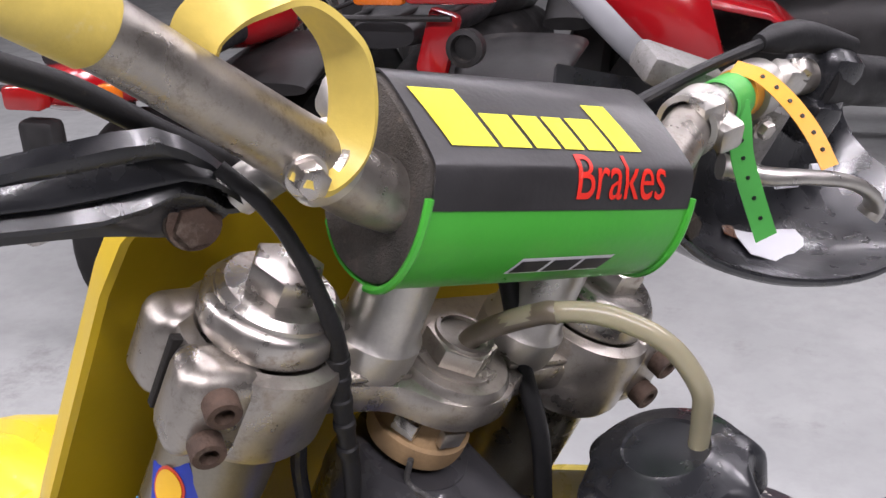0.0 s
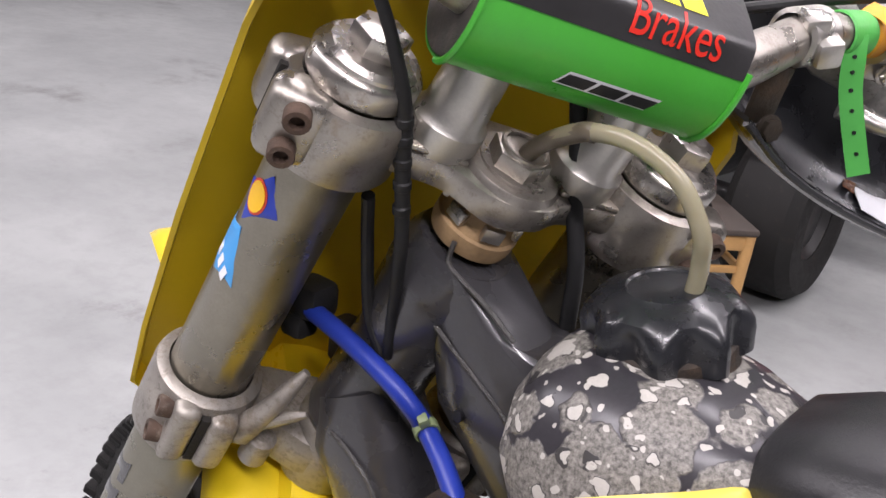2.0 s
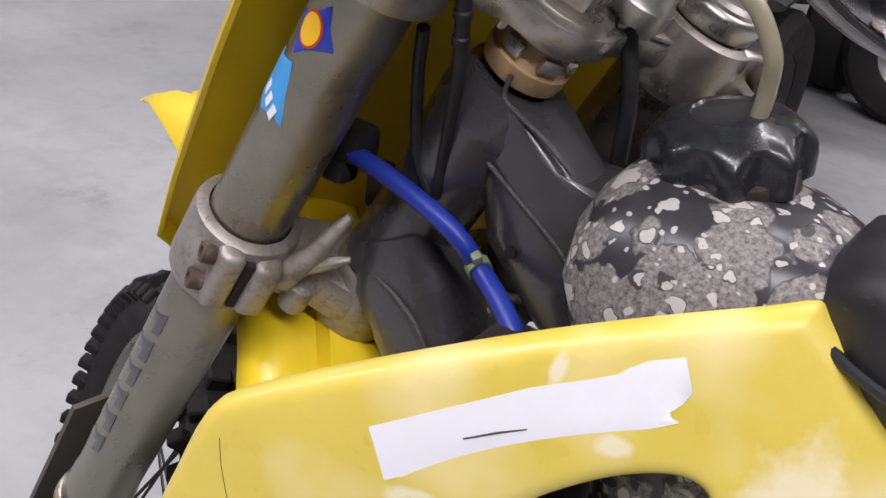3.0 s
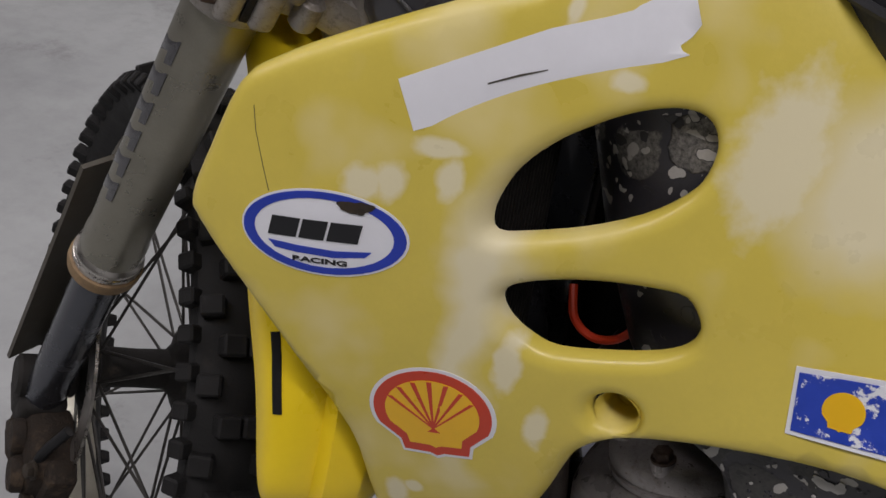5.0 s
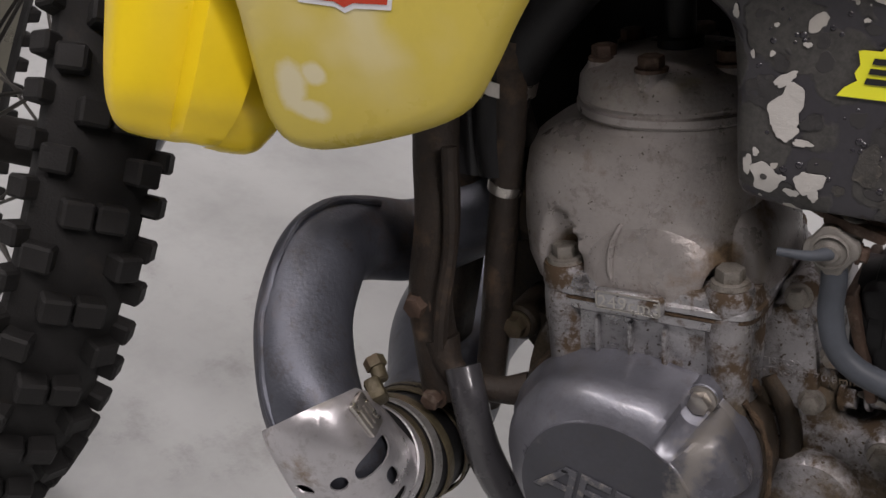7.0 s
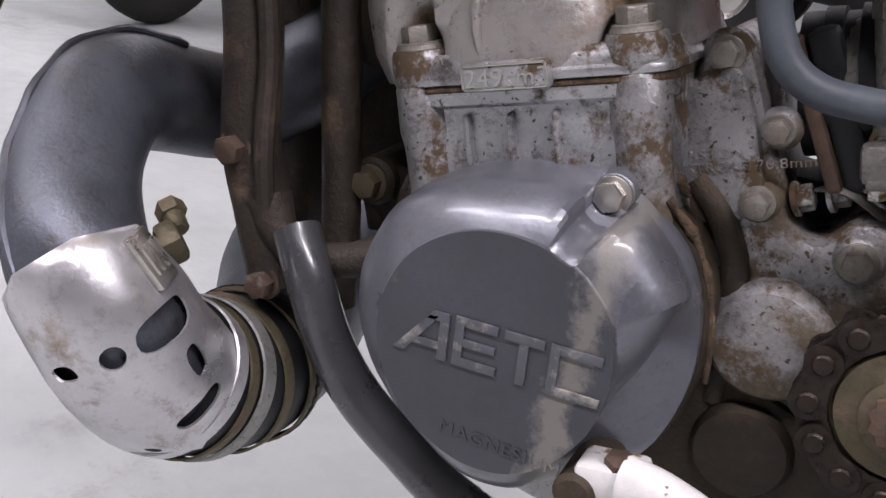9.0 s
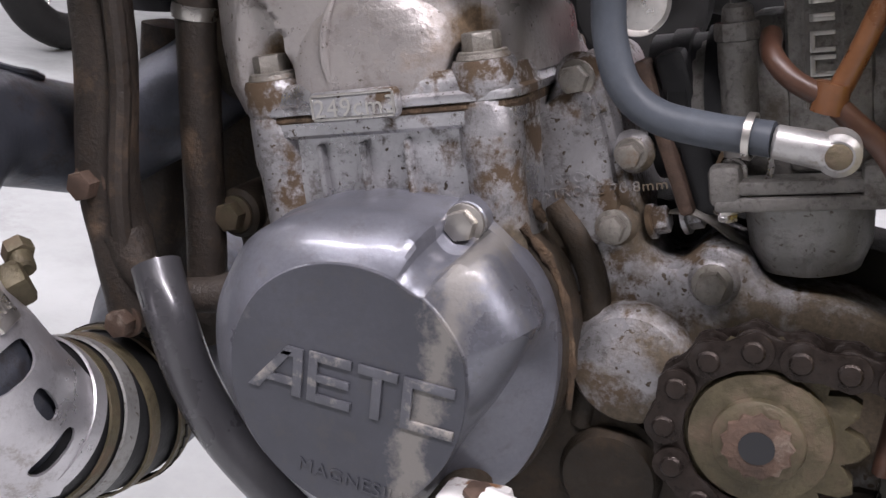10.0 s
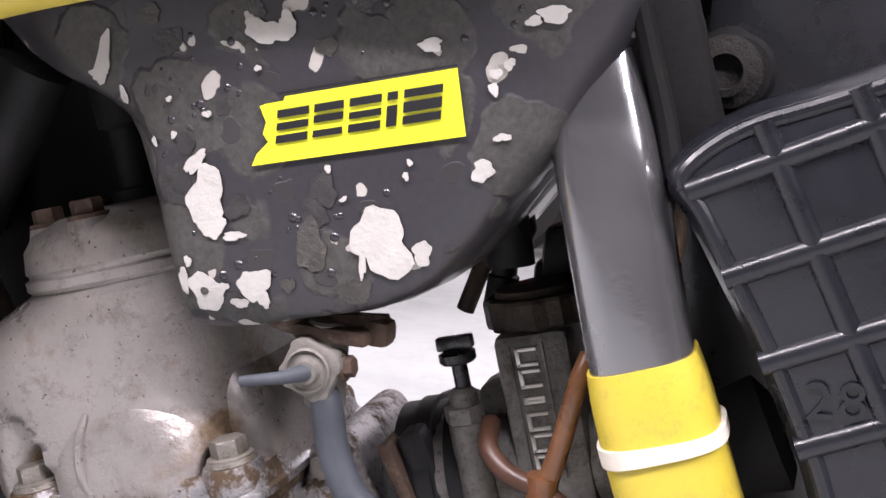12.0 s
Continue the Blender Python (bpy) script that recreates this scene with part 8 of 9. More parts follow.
spart("rubber_strap", ribbon([(0.013, -0.124, 0.088), (0.012, -0.115, 0.086), (0.008, -0.105, 0.093), (0.004, -0.102, 0.103), (0.000, -0.106, 0.118), (-0.004, -0.114, 0.130), (-0.008, -0.131, 0.1390), (-0.012, -0.146, 0.134), (-0.016, -0.1535, 0.122), (-0.020, -0.152, 0.108)], 0.017, 0.0026, (0.8, 0.6, 0.1)), STRAP_YELLOW, bike, "looped yellow rubber strap on the handlebar")
spart("yellow_band", moved(lathe([(0.0118, -0.016), (0.0130, -0.014), (0.0130, 0.014), (0.0118, 0.016)], 28, False), aim((0.001, -0.206, 0.130), (0.002, -0.226, 0.1375))), STRAP_YELLOW, bike, "yellow band round the handlebar")
wire = part("wiring_loom", tube(spl([(-0.196, -0.094, 1.180), (-0.183, -0.090, 1.166), (-0.178, -0.080, 1.146), (-0.175, -0.070, 1.121), (-0.176, -0.060, 1.097), (-0.182, -0.050, 1.066), (-0.186, -0.040, 1.020), (-0.195, -0.030, 0.972), (-0.200, -0.025, 0.941)], 8), [0.0030, 0.0031, 0.0032, 0.0034, 0.0040, 0.0043, 0.0040, 0.0032, 0.0032], 12), BLACK_RUBBER, bike, "black taped wiring loom")
for x, y, z in ((-0.1775, -0.0575, 1.090), (-0.1795, -0.0545, 1.080), (-0.1818, -0.0505, 1.067), (-0.1830, -0.0475, 1.054), (-0.1843, -0.0445, 1.040)):
    part("tape_turn", moved(lathe([(0.0038, -0.003), (0.0049, -0.002), (0.0049, 0.002), (0.0038, 0.003)], 16, False), aim((x, y, z), (x - 0.002, y + 0.004, z - 0.014))), BLACK_RUBBER, wire)
part("brake_hose", tube(spl([(-0.137, 0.028, 1.118), (-0.131, 0.030, 1.076), (-0.128, 0.030, 1.048), (-0.120, 0.030, 1.011), (-0.119, 0.030, 0.975)], 7), 0.0048, 12), BLACK_RUBBER, bike, "black rubber hose")
part("cable", tube(spl([(-0.208, -0.044, 1.040), (-0.218, -0.030, 1.008), (-0.216, -0.025, 0.963), (-0.204, -0.023, 0.938)], 6), 0.0038, 10), BLACK_RUBBER, bike, "thin black cable")
part("blue_hose", tube(spl([(-0.262, -0.026, 0.948), (-0.238, -0.029, 0.945), (-0.216, -0.032, 0.9415), (-0.186, -0.036, 0.9345), (-0.172, -0.034, 0.9250), (-0.163, -0.029, 0.912), (-0.140, -0.040, 0.904), (-0.118, -0.052, 0.892), (-0.10, -0.058, 0.870)], 7), 0.0060, 14), HOSE_BLUE, bike, "bright blue rubber hose")
part("cable_tie", moved(join(lathe([(0.0062, -0.003), (0.0075, -0.003), (0.0075, 0.003), (0.0062, 0.003)], 20, False), shift(box(0.007, 0.006, 0.006, 0.001), 0.009, 0, 0)), aim((-0.163, -0.029, 0.912), (-0.150, -0.036, 0.907), 2.0)), TIE_GREEN, bike, "faded green cable tie")
part("hose_block", join(shift(box(0.026, 0.024, 0.024, 0.006, 2), -0.266, -0.020, 0.952), shift(box(0.018, 0.018, 0.016, 0.004, 2), -0.272, -0.024, 0.934)), BLACK_RUBBER, bike, "dirty black junction block")
part("fork_bracket", join(shift(box(0.02, 0.018, 0.03, 0.004), -0.262, 0.01, 0.915)), GRIME, bike, "small dirty bracket")

# right hand controls
clampR = spart("lever_clamp", moved(lathe([(0.0135, -0.012), (0.0165, -0.011), (0.0165, 0.011), (0.0135, 0.012)], 28, False), aim((-0.046, 0.133, 0.0952), (-0.056, 0.155, 0.0995))), CLEAN_CAST, bike, "cast clamp with a hexagon bolt")
for p in ((-0.041, 0.129, 0.104), (-0.032, 0.139, 0.098)):
    spart("clamp_lug", shift(moved(box(0.016, 0.015, 0.016, 0.003), Matrix.Rotation(0.5, 4, "X")), *p), CLEAN_CAST, clampR, "square clamp lug")
spart("lever_perch", join(shift(moved(box(0.030, 0.052, 0.018, 0.005), Matrix.Rotation(-0.35, 4, "Z")), -0.097, 0.168, 0.098), shift(moved(box(0.026, 0.060, 0.034, 0.009), Matrix.Rotation(-0.3, 4, "Z")), -0.090, 0.215, 0.076), rod((-0.080, 0.238, 0.050), (-0.080, 0.238, 0.098), 0.013, bev=0.003)), CAST_GREY, bike, "grimy cast lever perch")
mc = spart("brake_clamp", join(moved(lathe([(0.0115, -0.011), (0.0165, -0.010), (0.0165, 0.010), (0.0115, 0.011)], 28, False), aim((-0.073, 0.201, 0.1045), (-0.079, 0.219, 0.107))), shift(box(0.018, 0.02, 0.016, 0.004), -0.070, 0.221, 0.117), shift(box(0.018, 0.02, 0.016, 0.004), -0.070, 0.206, 0.088)), CLEAN_CAST, bike, "cast brake lever clamp")
spart("clamp_bolt", bolt((-0.068, 0.226, 0.123), (0.5, 0.1, 1), 0.0062, 0.006), STEEL, mc, "small clamp bolt")
spart("clamp_bolt", bolt((-0.058, 0.208, 0.090), (1, 0.1, 0), 0.0055, 0.006), STEEL, mc, "small clamp bolt")
spart("brake_lever", tube(spl([(-0.066, 0.205, 0.058), (-0.052, 0.228, 0.062), (-0.046, 0.258, 0.067), (-0.045, 0.301, 0.067), (-0.045, 0.335, 0.060), (-0.045, 0.352, 0.050), (-0.045, 0.352, 0.042)], 6), [0.010, 0.0075, 0.006, 0.006, 0.0065, 0.008, 0.0085], 14, flat=0.75), CLEAN_CAST, bike, "bare aluminium brake lever with a ball end")
spart("throttle_grip", tube(spl([(-0.089, 0.272, 0.1118), (-0.092, 0.32, 0.114), (-0.097, 0.40, 0.117)], 6), [0.020, 0.019, 0.0165, 0.0165, 0.0165], 20), BLACK_RUBBER, bike, "black throttle grip and housing")
spart("throttle_housing", join(shift(box(0.04, 0.035, 0.045, 0.01), -0.092, 0.285, 0.112), shift(box(0.03, 0.03, 0.03, 0.008), -0.080, 0.28, 0.09)), BLACK_PLASTIC, bike, "black throttle housing")
spart("throttle_cable", tube(spl([(-0.052, 0.070, 0.080), (-0.060, 0.096, 0.089), (-0.076, 0.156, 0.110), (-0.091, 0.217, 0.1275)], 6), 0.0034, 10), BLACK_RUBBER, bike, "black throttle cable")
spart("cable_boot", tube(spl([(-0.090, 0.210, 0.126), (-0.093, 0.232, 0.131), (-0.095, 0.258, 0.134), (-0.092, 0.30, 0.135)], 6), [0.005, 0.009, 0.010, 0.009, 0.006], 14), BLACK_RUBBER, bike, "black rubber cable boot")
spart("green_band", moved(lathe([(0.0122, -0.011), (0.0134, -0.010), (0.0134, 0.010), (0.0122, 0.011)], 28, False), aim((-0.0625, 0.170, 0.1007), (-0.069, 0.187, 0.103))), STRAP_GREEN, bike, "green paper wristband round the bar")
spart("orange_band", moved(lathe([(0.0124, -0.009), (0.0138, -0.008), (0.0138, 0.008), (0.0124, 0.009)], 28, False), aim((-0.070, 0.190, 0.1035), (-0.076, 0.208, 0.106))), STRAP_ORANGE, bike, "orange paper wristband round the bar")
GREEN_TAIL = [(-0.052, 0.166, 0.106), (-0.046, 0.170, 0.096), (-0.039, 0.178, 0.080), (-0.028, 0.191, 0.062), (-0.016, 0.205, 0.044)]
ORANGE_TAIL = [(-0.074, 0.178, 0.116), (-0.059, 0.184, 0.119), (-0.040, 0.189, 0.116), (-0.021, 0.194, 0.109), (-0.004, 0.198, 0.099)]
spart("green_wristband", ribbon(GREEN_TAIL, 0.013, 0.0006, (0.35, 0.9, 0.3)), STRAP_GREEN, bike, "punched green wristband hanging from the bar")
spart("orange_wristband", ribbon(ORANGE_TAIL, 0.010, 0.0006, (0.1, 0.8, 0.6)), STRAP_ORANGE, bike, "punched orange wristband hanging from the bar")
for tail, up in ((GREEN_TAIL, (0.9, -0.2, 0.45)), (ORANGE_TAIL, (0.55, -0.3, 0.8))):
    for p in spl(tail, 2)[2:-1]:
        spart("band_hole", moved(lathe([(0.0012, -0.0010), (0.0012, 0.0010)], 10), aim(p, p + Vector(up))), INK_BLACK, bike)
# right hand guard: a bowl open towards the rider
LIP = spl([(-0.012, 0.112, 0.052), (-0.006, 0.150, 0.036), (-0.003, 0.200, 0.026), (-0.004, 0.250, 0.0205), (-0.006, 0.300, 0.0195), (-0.012, 0.350, 0.024), (-0.026, 0.400, 0.036), (-0.045, 0.440, 0.056)], 3)
shell = []
for i, q in enumerate(LIP):
    deep = math.sin(math.pi * (0.12 + 0.76 * i / (len(LIP) - 1)))
    out = [(q.x, q.y, q.z), (q.x - 0.016, q.y, q.z - 0.012 * deep), (q.x - 0.040, q.y, q.z - 0.021 * deep), (q.x - 0.066, q.y, q.z - 0.023 * deep), (q.x - 0.088, q.y, q.z - 0.012 * deep), (q.x - 0.104, q.y, q.z + 0.010 * deep), (q.x - 0.114, q.y, q.z + 0.036 * deep), (q.x - 0.119, q.y, q.z + 0.060 * deep)]
    inn = [(x + 0.0005, y, z + 0.0032) for x, y, z in out[::-1]]
    shell.append(out + inn)
guard_r = spart("hand_guard", rings(shell), BLACK_PLASTIC, bike, "glossy black plastic hand guard with a white label", 60)
spart("guard_lip", tube(LIP, 0.0026, 8), BLACK_PLASTIC, guard_r, "rounded rim of the hand guard")
spart("white_label", ribbon([(-0.070, 0.272, 0.0035), (-0.064, 0.300, 0.0020), (-0.060, 0.340, 0.0050)], 0.034, 0.0006, (1.0, 0.12, -0.05)), WHITE, guard_r, "torn white paper label")
spart("label_stain", ribbon([(-0.079, 0.264, 0.0050), (-0.074, 0.272, 0.0048)], 0.014, 0.0006, (1.0, 0.12, -0.05)), HOSE_BROWN, guard_r, "brown stained corner of the label")
# white plugs: the bright floor seen through the slots is painted in
for y in (0.345, 0.392):
    q = min(LIP, key=lambda c: abs(c.y - y))
    spart("slot_plug", tube([(q.x - 0.0925, y - 0.012, q.z + 0.002), (q.x - 0.0925, y + 0.012, q.z + 0.005)], 0.0048, 14, flat=0.35, up=(0.8, 0, 0.6)), WHITE, guard_r, "white plug for a slot in the hand guard")
spart("guard_stay", tube(spl([(-0.030, 0.120, 0.082), (-0.026, 0.122, 0.066), (-0.024, 0.126, 0.050)], 4), 0.009, 12, flat=0.5), GRIME, guard_r, "dirty stay of the hand guard")
spart("guard_bolt", bolt((-0.014, 0.128, 0.052), (1, 0.1, 0.4), 0.0065, 0.005), GRIME, guard_r, "dirty hexagon bolt")

# added block that keeps the gap between tank and air box dark
part("gap_block", shift(box(0.15, 0.10, 0.30, 0.02), 0.325, 0.03, 0.65), BLACK_PLASTIC, bike, "added black block behind the gap by the air box")

# ---- the parked machines behind ----
RED = mat("red_bodywork", (0.42, 0.008, 0.012), 0.18, 0.0, 0.1, 100, 6, 0.02, coat=0.6)
MACHINE = mat("dark_machine_parts", (0.02, 0.019, 0.019), 0.5, 0.1, 0.5, 120, 18, 0.2, (0.09, 0.075, 0.06), 0.58, 0.2)
ORANGE = mat("orange_lens", (0.75, 0.17, 0.01), 0.2, 0.0, 0.15, 150, 30, 0.02, coat=0.4)
RED_LENS = mat("red_lens", (0.35, 0.01, 0.01), 0.15, 0.0, 0.1, 150, 30, 0.02, coat=0.5)
GREY_TRIM = mat("silver_grey_plastic", (0.42, 0.43, 0.45), 0.4, 0.1, 0.1, 150, 10, 0.03)
PINE = mat("pine_wood", (0.50, 0.28, 0.10), 0.5, 0.0, 0.25, 90, 12, 0.1, (0.28, 0.15, 0.06), 0.64, 0.2)
STOOL_SEAT = mat("worn_stool_seat", (0.055, 0.042, 0.034), 0.7, 0.0, 0.4, 200, 14, 0.2, (0.13, 0.10, 0.08), 0.6, 0.2)


def torus(c, axis, R, r, n=40, m=14, squash=1.0):
    q = Vector(axis).to_track_quat("Z", "Y").to_matrix().to_4x4()
    g = rings([[((R + r * math.cos(b)) * math.cos(a), (R + r * math.cos(b)) * math.sin(a), r * squash * math.sin(b)) for b in (2 * math.pi * j / m for j in range(m))] for a in (2 * math.pi * i / n for i in range(n))], closed=True)
    return moved(g, Matrix.Translation(c) @ q)


def fat_wheel(parent, c, axis, R, w, rim):
    """A wheel with a fat worn tyre."""
    q = Matrix.Translation(c) @ Vector(axis).to_track_quat("Z", "Y").to_matrix().to_4x4()
    prof = [(R * 0.48, -w * 0.42), (R * 0.62, -w * 0.5), (R * 0.86, -w * 0.48), (R * 0.97, -w * 0.34), (R * 0.98, 0), (R * 0.97, w * 0.34), (R * 0.86, w * 0.48), (R * 0.62, w * 0.5), (R * 0.48, w * 0.42)]
    g = [rings([[(rr * math.cos(a), rr * math.sin(a), z) for rr, z in prof] for a in (2 * math.pi * i / 48 for i in range(48))], closed=True)]
    wh = part("wheel", moved(lathe([(R * 0.12, -w * 0.36), (R * 0.40, -w * 0.30), (R * 0.47, -w * 0.40), (R * 0.49, -w * 0.40), (R * 0.49, w * 0.40), (R * 0.47, w * 0.40), (R * 0.40, w * 0.30), (R * 0.12, w * 0.36)], 36), q), rim, parent, "wheel")
    part("tyre", moved(join(*g), q), TYRE, wh, "worn smooth black tyre")
    return wh


def blob(parent, name, rows, material, label="", power=2.6, n=28):
    """A body skinned over upright sections along y: (y, x middle, half width, z low, z high)."""
    loops = []
    for y, xm, w, z0, z1 in rows:
        loops.append([(xm + w * math.copysign(abs(math.cos(a)) ** (2 / power), math.cos(a)), y, (z0 + z1) / 2 + (z1 - z0) / 2 * math.copysign(abs(math.sin(a)) ** (2 / power), math.sin(a))) for a in (2 * math.pi * j / n for j in range(n))])
    return part(name, rings(loops), material, parent, label, 55)


def indicator(parent, base, tip, size=(0.055, 0.035, 0.042)):
    part("indicator_stalk", tube([base, tip], 0.009, 10), MACHINE, parent, "black indicator stalk")
    part("indicator", shift(box(size[0], size[1], size[2], 0.008, 2), *tip), ORANGE, parent, "orange indicator lens")


def quad(x, y, name_label, paint, rim, tail):
    q = thing("quad_bike", name_label, "quad bike", "parked machines")
    for sx in (-1, 1):
        fat_wheel(q, (x + sx * 0.40, y - 0.10, 0.27), (1, 0, 0), 0.27, 0.24, rim)
        fat_wheel(q, (x + sx * 0.34, y + 1.15, 0.27), (1, 0, 0), 0.27, 0.20, rim)
        blob(q, "mudguard", [(y - 0.34, x + sx * 0.38, 0.14, 0.56, 0.60), (y - 0.25, x + sx * 0.38, 0.17, 0.60, 0.66), (y + 0.0, x + sx * 0.38, 0.18, 0.64, 0.70), (y + 0.25, x + sx * 0.34, 0.15, 0.58, 0.63), (y + 0.4, x + sx * 0.30, 0.1, 0.45, 0.50)], paint, "moulded rear mudguard")
        blob(q, "mudguard", [(y + 0.85, x + sx * 0.29, 0.10, 0.55, 0.60), (y + 1.0, x + sx * 0.31, 0.13, 0.64, 0.69), (y + 1.2, x + sx * 0.31, 0.13, 0.65, 0.70), (y + 1.45, x + sx * 0.29, 0.11, 0.55, 0.60)], paint, "moulded front mudguard")
    blob(q, "chassis", [(y - 0.2, x, 0.10, 0.28, 0.5), (y + 0.1, x, 0.16, 0.24, 0.6), (y + 0.7, x, 0.2, 0.22, 0.68), (y + 1.2, x, 0.15, 0.3, 0.6)], MACHINE, "dark engine and chassis")
    blob(q, "seat", [(y - 0.28, x, 0.10, 0.70, 0.78), (y - 0.1, x, 0.15, 0.68, 0.83), (y + 0.3, x, 0.15, 0.66, 0.80), (y + 0.55, x, 0.12, 0.68, 0.82)], SEAT, "black padded seat")
    blob(q, "tank_cover", [(y + 0.45, x, 0.11, 0.66, 0.82), (y + 0.7, x, 0.17, 0.62, 0.90), (y + 0.95, x, 0.15, 0.60, 0.86), (y + 1.15, x, 0.10, 0.58, 0.74)], paint, "moulded tank cover")
    part("handlebar", tube(spl([(x - 0.38, y + 0.72, 1.0), (x - 0.2, y + 0.82, 1.04), (x, y + 0.88, 1.0), (x + 0.2, y + 0.82, 1.04), (x + 0.38, y + 0.72, 1.0)], 5), 0.013, 10), MACHINE, q, "black handlebar")
    part("axle", rod((x - 0.4, y - 0.10, 0.27), (x + 0.4, y - 0.10, 0.27), 0.03), MACHINE, q)
    part("rear_rack", join(*[tube([(x + d, y - 0.34, 0.80), (x + d, y + 0.02, 0.80)], 0.008, 8) for d in (-0.2, -0.07, 0.07, 0.2)], tube([(x - 0.24, y - 0.34, 0.80), (x + 0.24, y - 0.34, 0.80)], 0.01, 8)), MACHINE, q, "black tube rack")
    if tail:
        lamp = part("tail_light", shift(box(0.27, 0.05, 0.085, 0.02, 2), x + 0.25, y - 0.36, 0.885), RED_LENS, q, "red tail light")
        part("orange_lens", shift(box(0.16, 0.05, 0.065, 0.018, 2), x + 0.035, y - 0.36, 0.872), ORANGE, lamp, "orange lens")
        part("lamp_housing", shift(box(0.40, 0.08, 0.05, 0.02, 2), x + 0.20, y - 0.30, 0.925), MACHINE, lamp, "dark lamp housing")
        indicator(q, (x - 0.10, y - 0.10, 0.66), (x - 0.21, y - 0.15, 0.71), (0.085, 0.05, 0.07))
        side = part("side_panel", shift(moved(box(0.10, 0.05, 0.20, 0.02, 2), Matrix.Rotation(0.3, 4, "Y")), x + 0.18, y - 0.29, 0.72), RED, q, "red and white tail panel")
        part("exhaust_end", moved(lathe([(0.05, 0), (0.055, 0.01), (0.055, 0.05), (0.04, 0.055), (0.035, 0.03)], 24), aim((x + 0.27, y - 0.28, 0.71), (x + 0.27, y - 0.36, 0.715))), MACHINE, q, "round black exhaust end")
    return q


def road_bike(x, y, label, paint):
    b = thing("parked_motorcycle", label, "motorcycle", "parked machines")
    for yy, R in ((y, 0.31), (y + 1.32, 0.31)):
        wh = part("wheel", torus((x, yy, R), (1, 0, 0), R - 0.06, 0.012), SILVER_RIM, b, "wheel rim")
        part("tyre", torus((x, yy, R), (1, 0, 0), R - 0.05, 0.05), TYRE, wh, "black road tyre")
        part("hub", rod((x - 0.06, yy, R), (x + 0.06, yy, R), 0.05, bev=0.01), MACHINE, wh)
        for i in range(12):
            a = 2 * math.pi * i / 12
            part("spoke", tube([(x, yy, R), (x, yy + math.cos(a) * (R - 0.07), R + math.sin(a) * (R - 0.07))], 0.003, 5), STEEL, wh)
    blob(b, "engine", [(y + 0.35, x, 0.12, 0.24, 0.5), (y + 0.55, x, 0.17, 0.2, 0.62), (y + 0.8, x, 0.15, 0.22, 0.66), (y + 0.95, x, 0.08, 0.3, 0.55)], MACHINE, "dark engine")
    blob(b, "tank", [(y + 0.45, x, 0.07, 0.72, 0.84), (y + 0.55, x, 0.12, 0.68, 0.92), (y + 0.75, x, 0.145, 0.66, 0.96), (y + 0.92, x, 0.12, 0.68, 0.93), (y + 1.0, x, 0.07, 0.72, 0.86)], paint, "glossy red fuel tank")
    blob(b, "seat", [(y - 0.22, x, 0.08, 0.78, 0.84), (y - 0.05, x, 0.12, 0.75, 0.86), (y + 0.3, x, 0.13, 0.70, 0.80), (y + 0.5, x, 0.10, 0.70, 0.80)], SEAT, "black seat")
    blob(b, "tail", [(y - 0.36, x, 0.06, 0.72, 0.80), (y - 0.25, x, 0.10, 0.68, 0.80), (y + 0.05, x, 0.11, 0.64, 0.76), (y + 0.35, x, 0.10, 0.60, 0.70)], paint, "red tail panel")
    part("tail_light", shift(box(0.11, 0.05, 0.06, 0.012, 2), x, y - 0.39, 0.75), RED_LENS, b, "red tail light")
    part("rear_mudguard", shift(box(0.11, 0.06, 0.26, 0.02, 2), x, y - 0.36, 0.56), MACHINE, b, "black rear mudguard")
    for sx in (-1, 1):
        indicator(b, (x + sx * 0.05, y - 0.30, 0.75), (x + sx * 0.19, y - 0.32, 0.75))
        part("fork_tube", tube([(x + sx * 0.09, y + 1.32, 0.31), (x + sx * 0.09, y + 1.02, 1.0)], 0.02, 10), STEEL, b, "fork tube")
        part("shock", rod((x + sx * 0.12, y + 0.05, 0.34), (x + sx * 0.12, y + 0.16, 0.66), 0.025), MACHINE, b, "shock absorber")
        part("exhaust", tube([(x + sx * 0.16, y - 0.3, 0.36), (x + sx * 0.15, y + 0.4, 0.28)], 0.045, 14), STEEL, b, "exhaust silencer")
    part("handlebar", tube(spl([(x - 0.36, y + 0.80, 1.02), (x - 0.2, y + 0.92, 1.06), (x, y + 0.98, 1.02), (x + 0.2, y + 0.92, 1.06), (x + 0.36, y + 0.80, 1.02)], 5), 0.013, 10), STEEL, b, "handlebar")
    part("headlamp", rod((x, y + 1.05, 0.88), (x, y + 1.18, 0.88), 0.09, 0.08, 24, 0.02), MACHINE, b, "headlamp")
    return b


road_bike(-1.80, 1.95, "red road motorcycle with orange indicators and chrome parts", RED)
quad(-1.24, 2.72, "black quad bike with a red tail and orange lens", MACHINE, MACHINE, True)
quad(-2.35, 4.85, "red quad bike at the back", RED, GREY_TRIM, False)
# the silver-grey quad stands across, its side to the motorcycle
q2 = quad(0.0, 0.0, "red and silver-grey quad bike with pale wheel rims", RED, SILVER_RIM, False)
q2.matrix_basis = Matrix.Translation((-0.45, 4.06, 0)) @ Matrix.Rotation(radians(-90), 4, "Z")


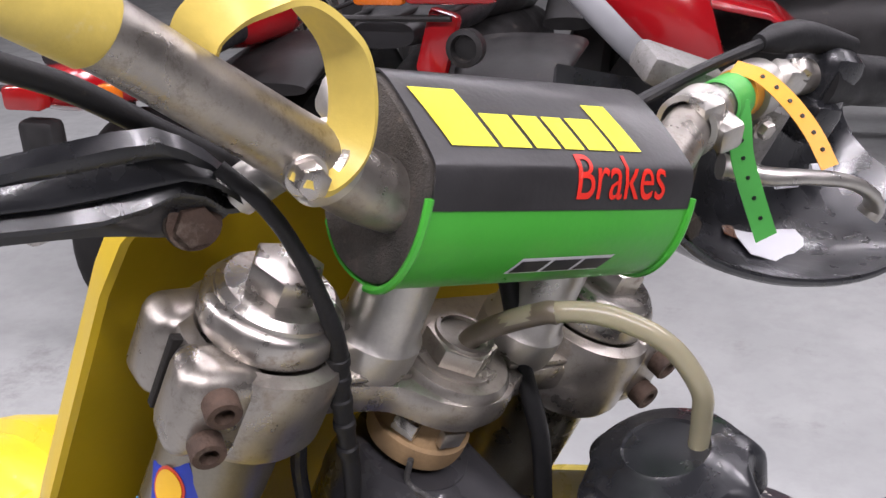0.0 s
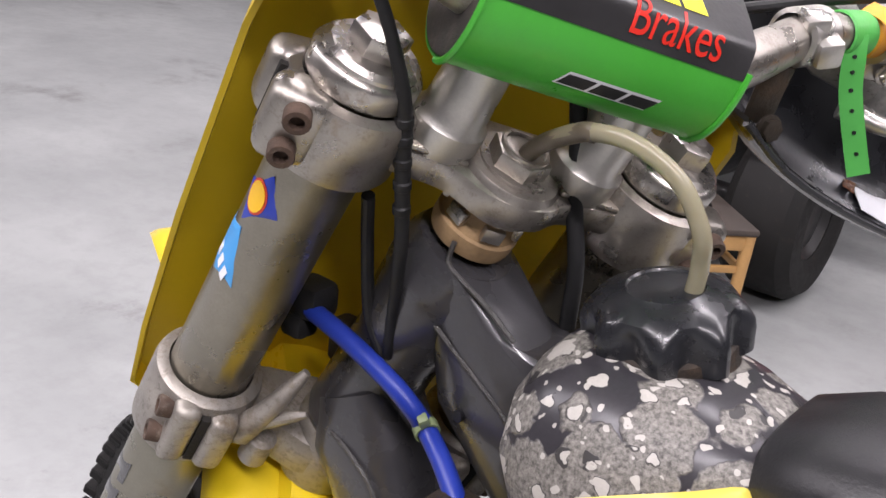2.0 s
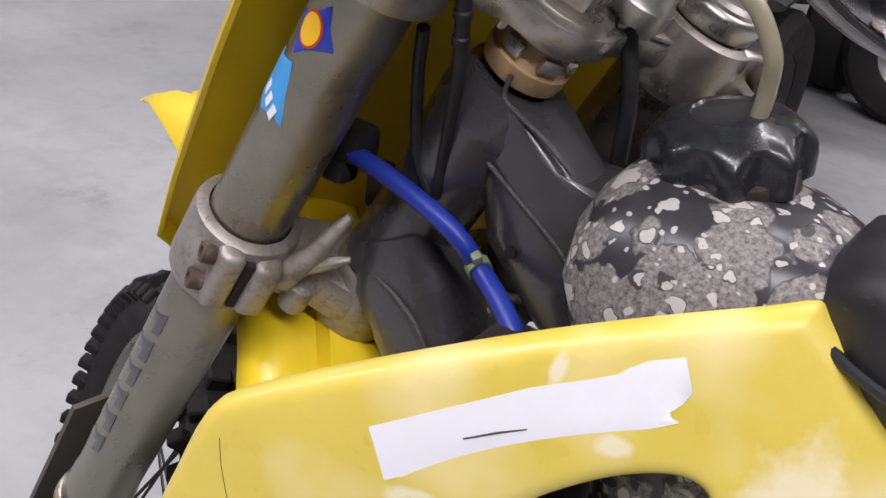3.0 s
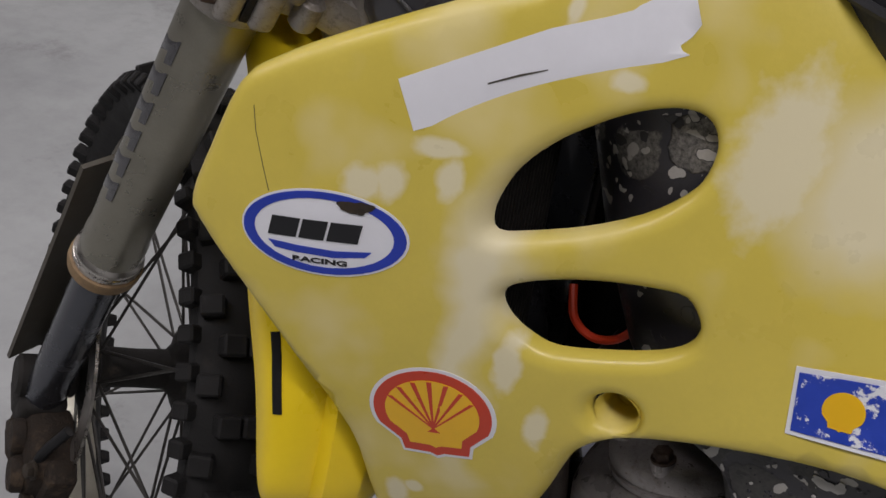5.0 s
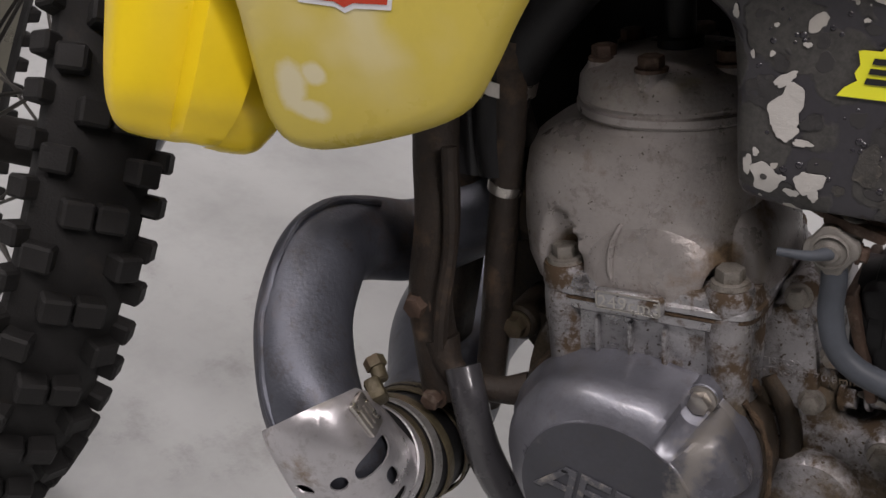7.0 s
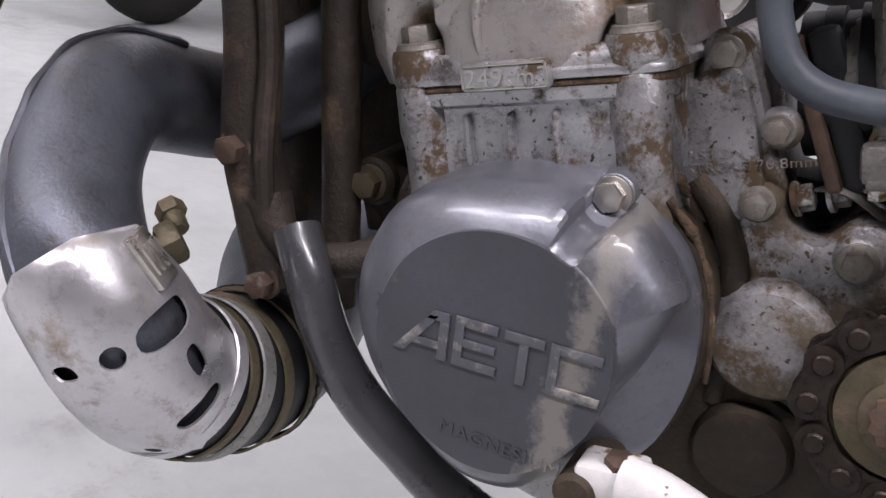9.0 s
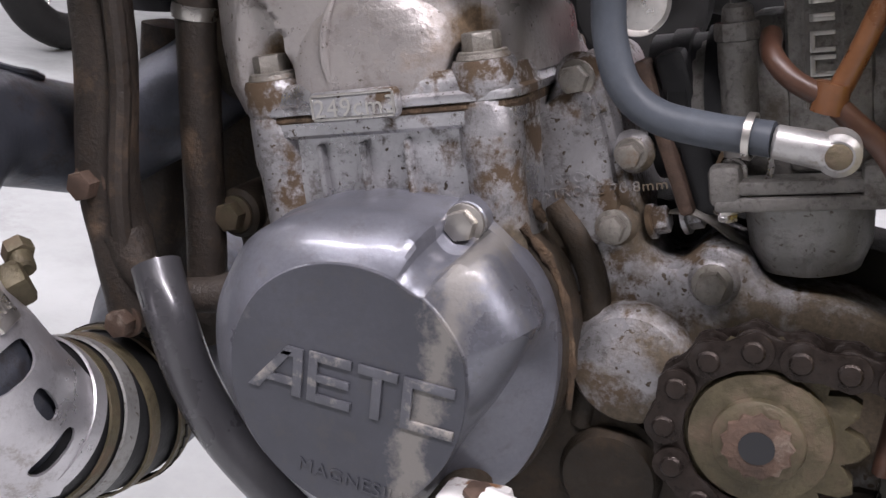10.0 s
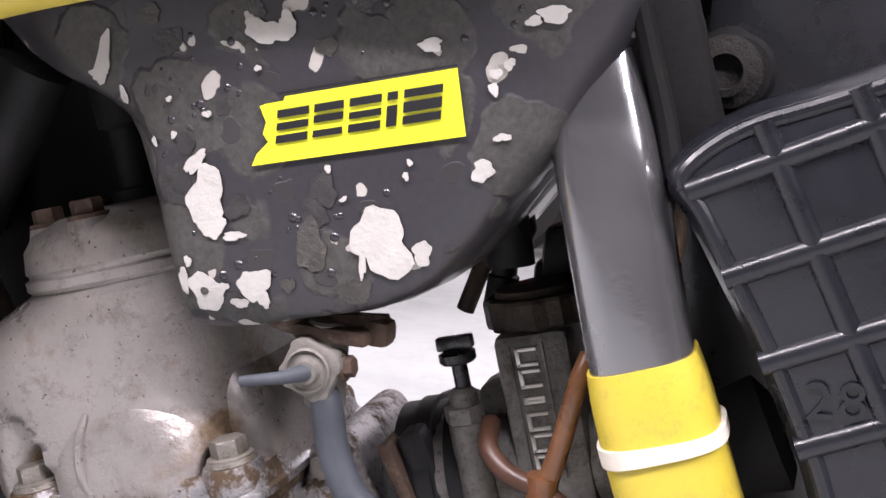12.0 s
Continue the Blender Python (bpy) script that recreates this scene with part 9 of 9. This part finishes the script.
def slab(rows, n=24, power=2.4):
    """A leaning body over level sections: (x low, x high, y, z, half depth)."""
    loops = []
    for x0, x1, y, z, d in rows:
        loops.append([((x0 + x1) / 2 + (x1 - x0) / 2 * math.copysign(abs(math.cos(a)) ** (2 / power), math.cos(a)), y + d * math.copysign(abs(math.sin(a)) ** (2 / power), math.sin(a)), z) for a in (2 * math.pi * j / n for j in range(n))])
    return rings(loops)


ACROSS = q2.matrix_basis.inverted()
part("cowl", moved(slab([(-0.54, -0.40, 3.43, 0.44, 0.02), (-0.60, -0.34, 3.42, 0.50, 0.05), (-0.70, -0.37, 3.42, 0.60, 0.08), (-0.80, -0.40, 3.44, 0.70, 0.10), (-0.89, -0.43, 3.48, 0.80, 0.11), (-0.94, -0.46, 3.54, 0.90, 0.10), (-0.94, -0.50, 3.60, 0.96, 0.05)]), ACROSS), RED, q2, "glossy red cowl over the wheel", 60)
part("cowl_edge", moved(slab([(-0.66, -0.52, 3.44, 0.43, 0.02), (-0.73, -0.50, 3.43, 0.50, 0.05), (-0.83, -0.60, 3.44, 0.60, 0.08), (-0.93, -0.70, 3.46, 0.70, 0.09), (-1.01, -0.80, 3.50, 0.80, 0.09), (-1.06, -0.86, 3.56, 0.90, 0.06)]), ACROSS), GREY_TRIM, q2, "silver-grey edge of the cowl", 60)

# child's chair
chair = thing("wooden_chair", "low pine chair with a worn dark seat", "chair")
SM = Matrix.Translation((-0.992, 2.098, 0)) @ Matrix.Rotation(radians(47), 4, "Z")
part("seat", moved(shift(box(0.375, 0.375, 0.020, 0.008), 0, 0, 0.345), SM), STOOL_SEAT, chair, "worn dark seat board")
for sx in (-1, 1):
    part("leg", moved(tube([(sx * 0.168, -0.168, 0.335), (sx * 0.160, -0.160, 0.0)], 0.017, 14), SM), PINE, chair)
    part("back_leg", moved(tube(spl([(sx * 0.168, 0.180, 0.0), (sx * 0.168, 0.170, 0.20), (sx * 0.168, 0.172, 0.36), (sx * 0.168, 0.205, 0.62)], 5), 0.016, 14), SM), PINE, chair)
    part("apron", moved(shift(box(0.33, 0.018, 0.042, 0.003), 0, sx * 0.168, 0.313), SM), PINE, chair)
    part("apron", moved(shift(box(0.018, 0.33, 0.042, 0.003), sx * 0.168, 0, 0.313), SM), PINE, chair)
    part("stretcher", moved(shift(box(0.32, 0.014, 0.020, 0.003), 0, sx * 0.165, 0.235), SM), PINE, chair)
    part("stretcher", moved(shift(box(0.014, 0.33, 0.020, 0.003), sx * 0.165, 0, 0.235), SM), PINE, chair)
part("back_rail", moved(shift(box(0.32, 0.014, 0.060, 0.004), 0, 0.200, 0.575), SM), PINE, chair, "back rail of the chair")
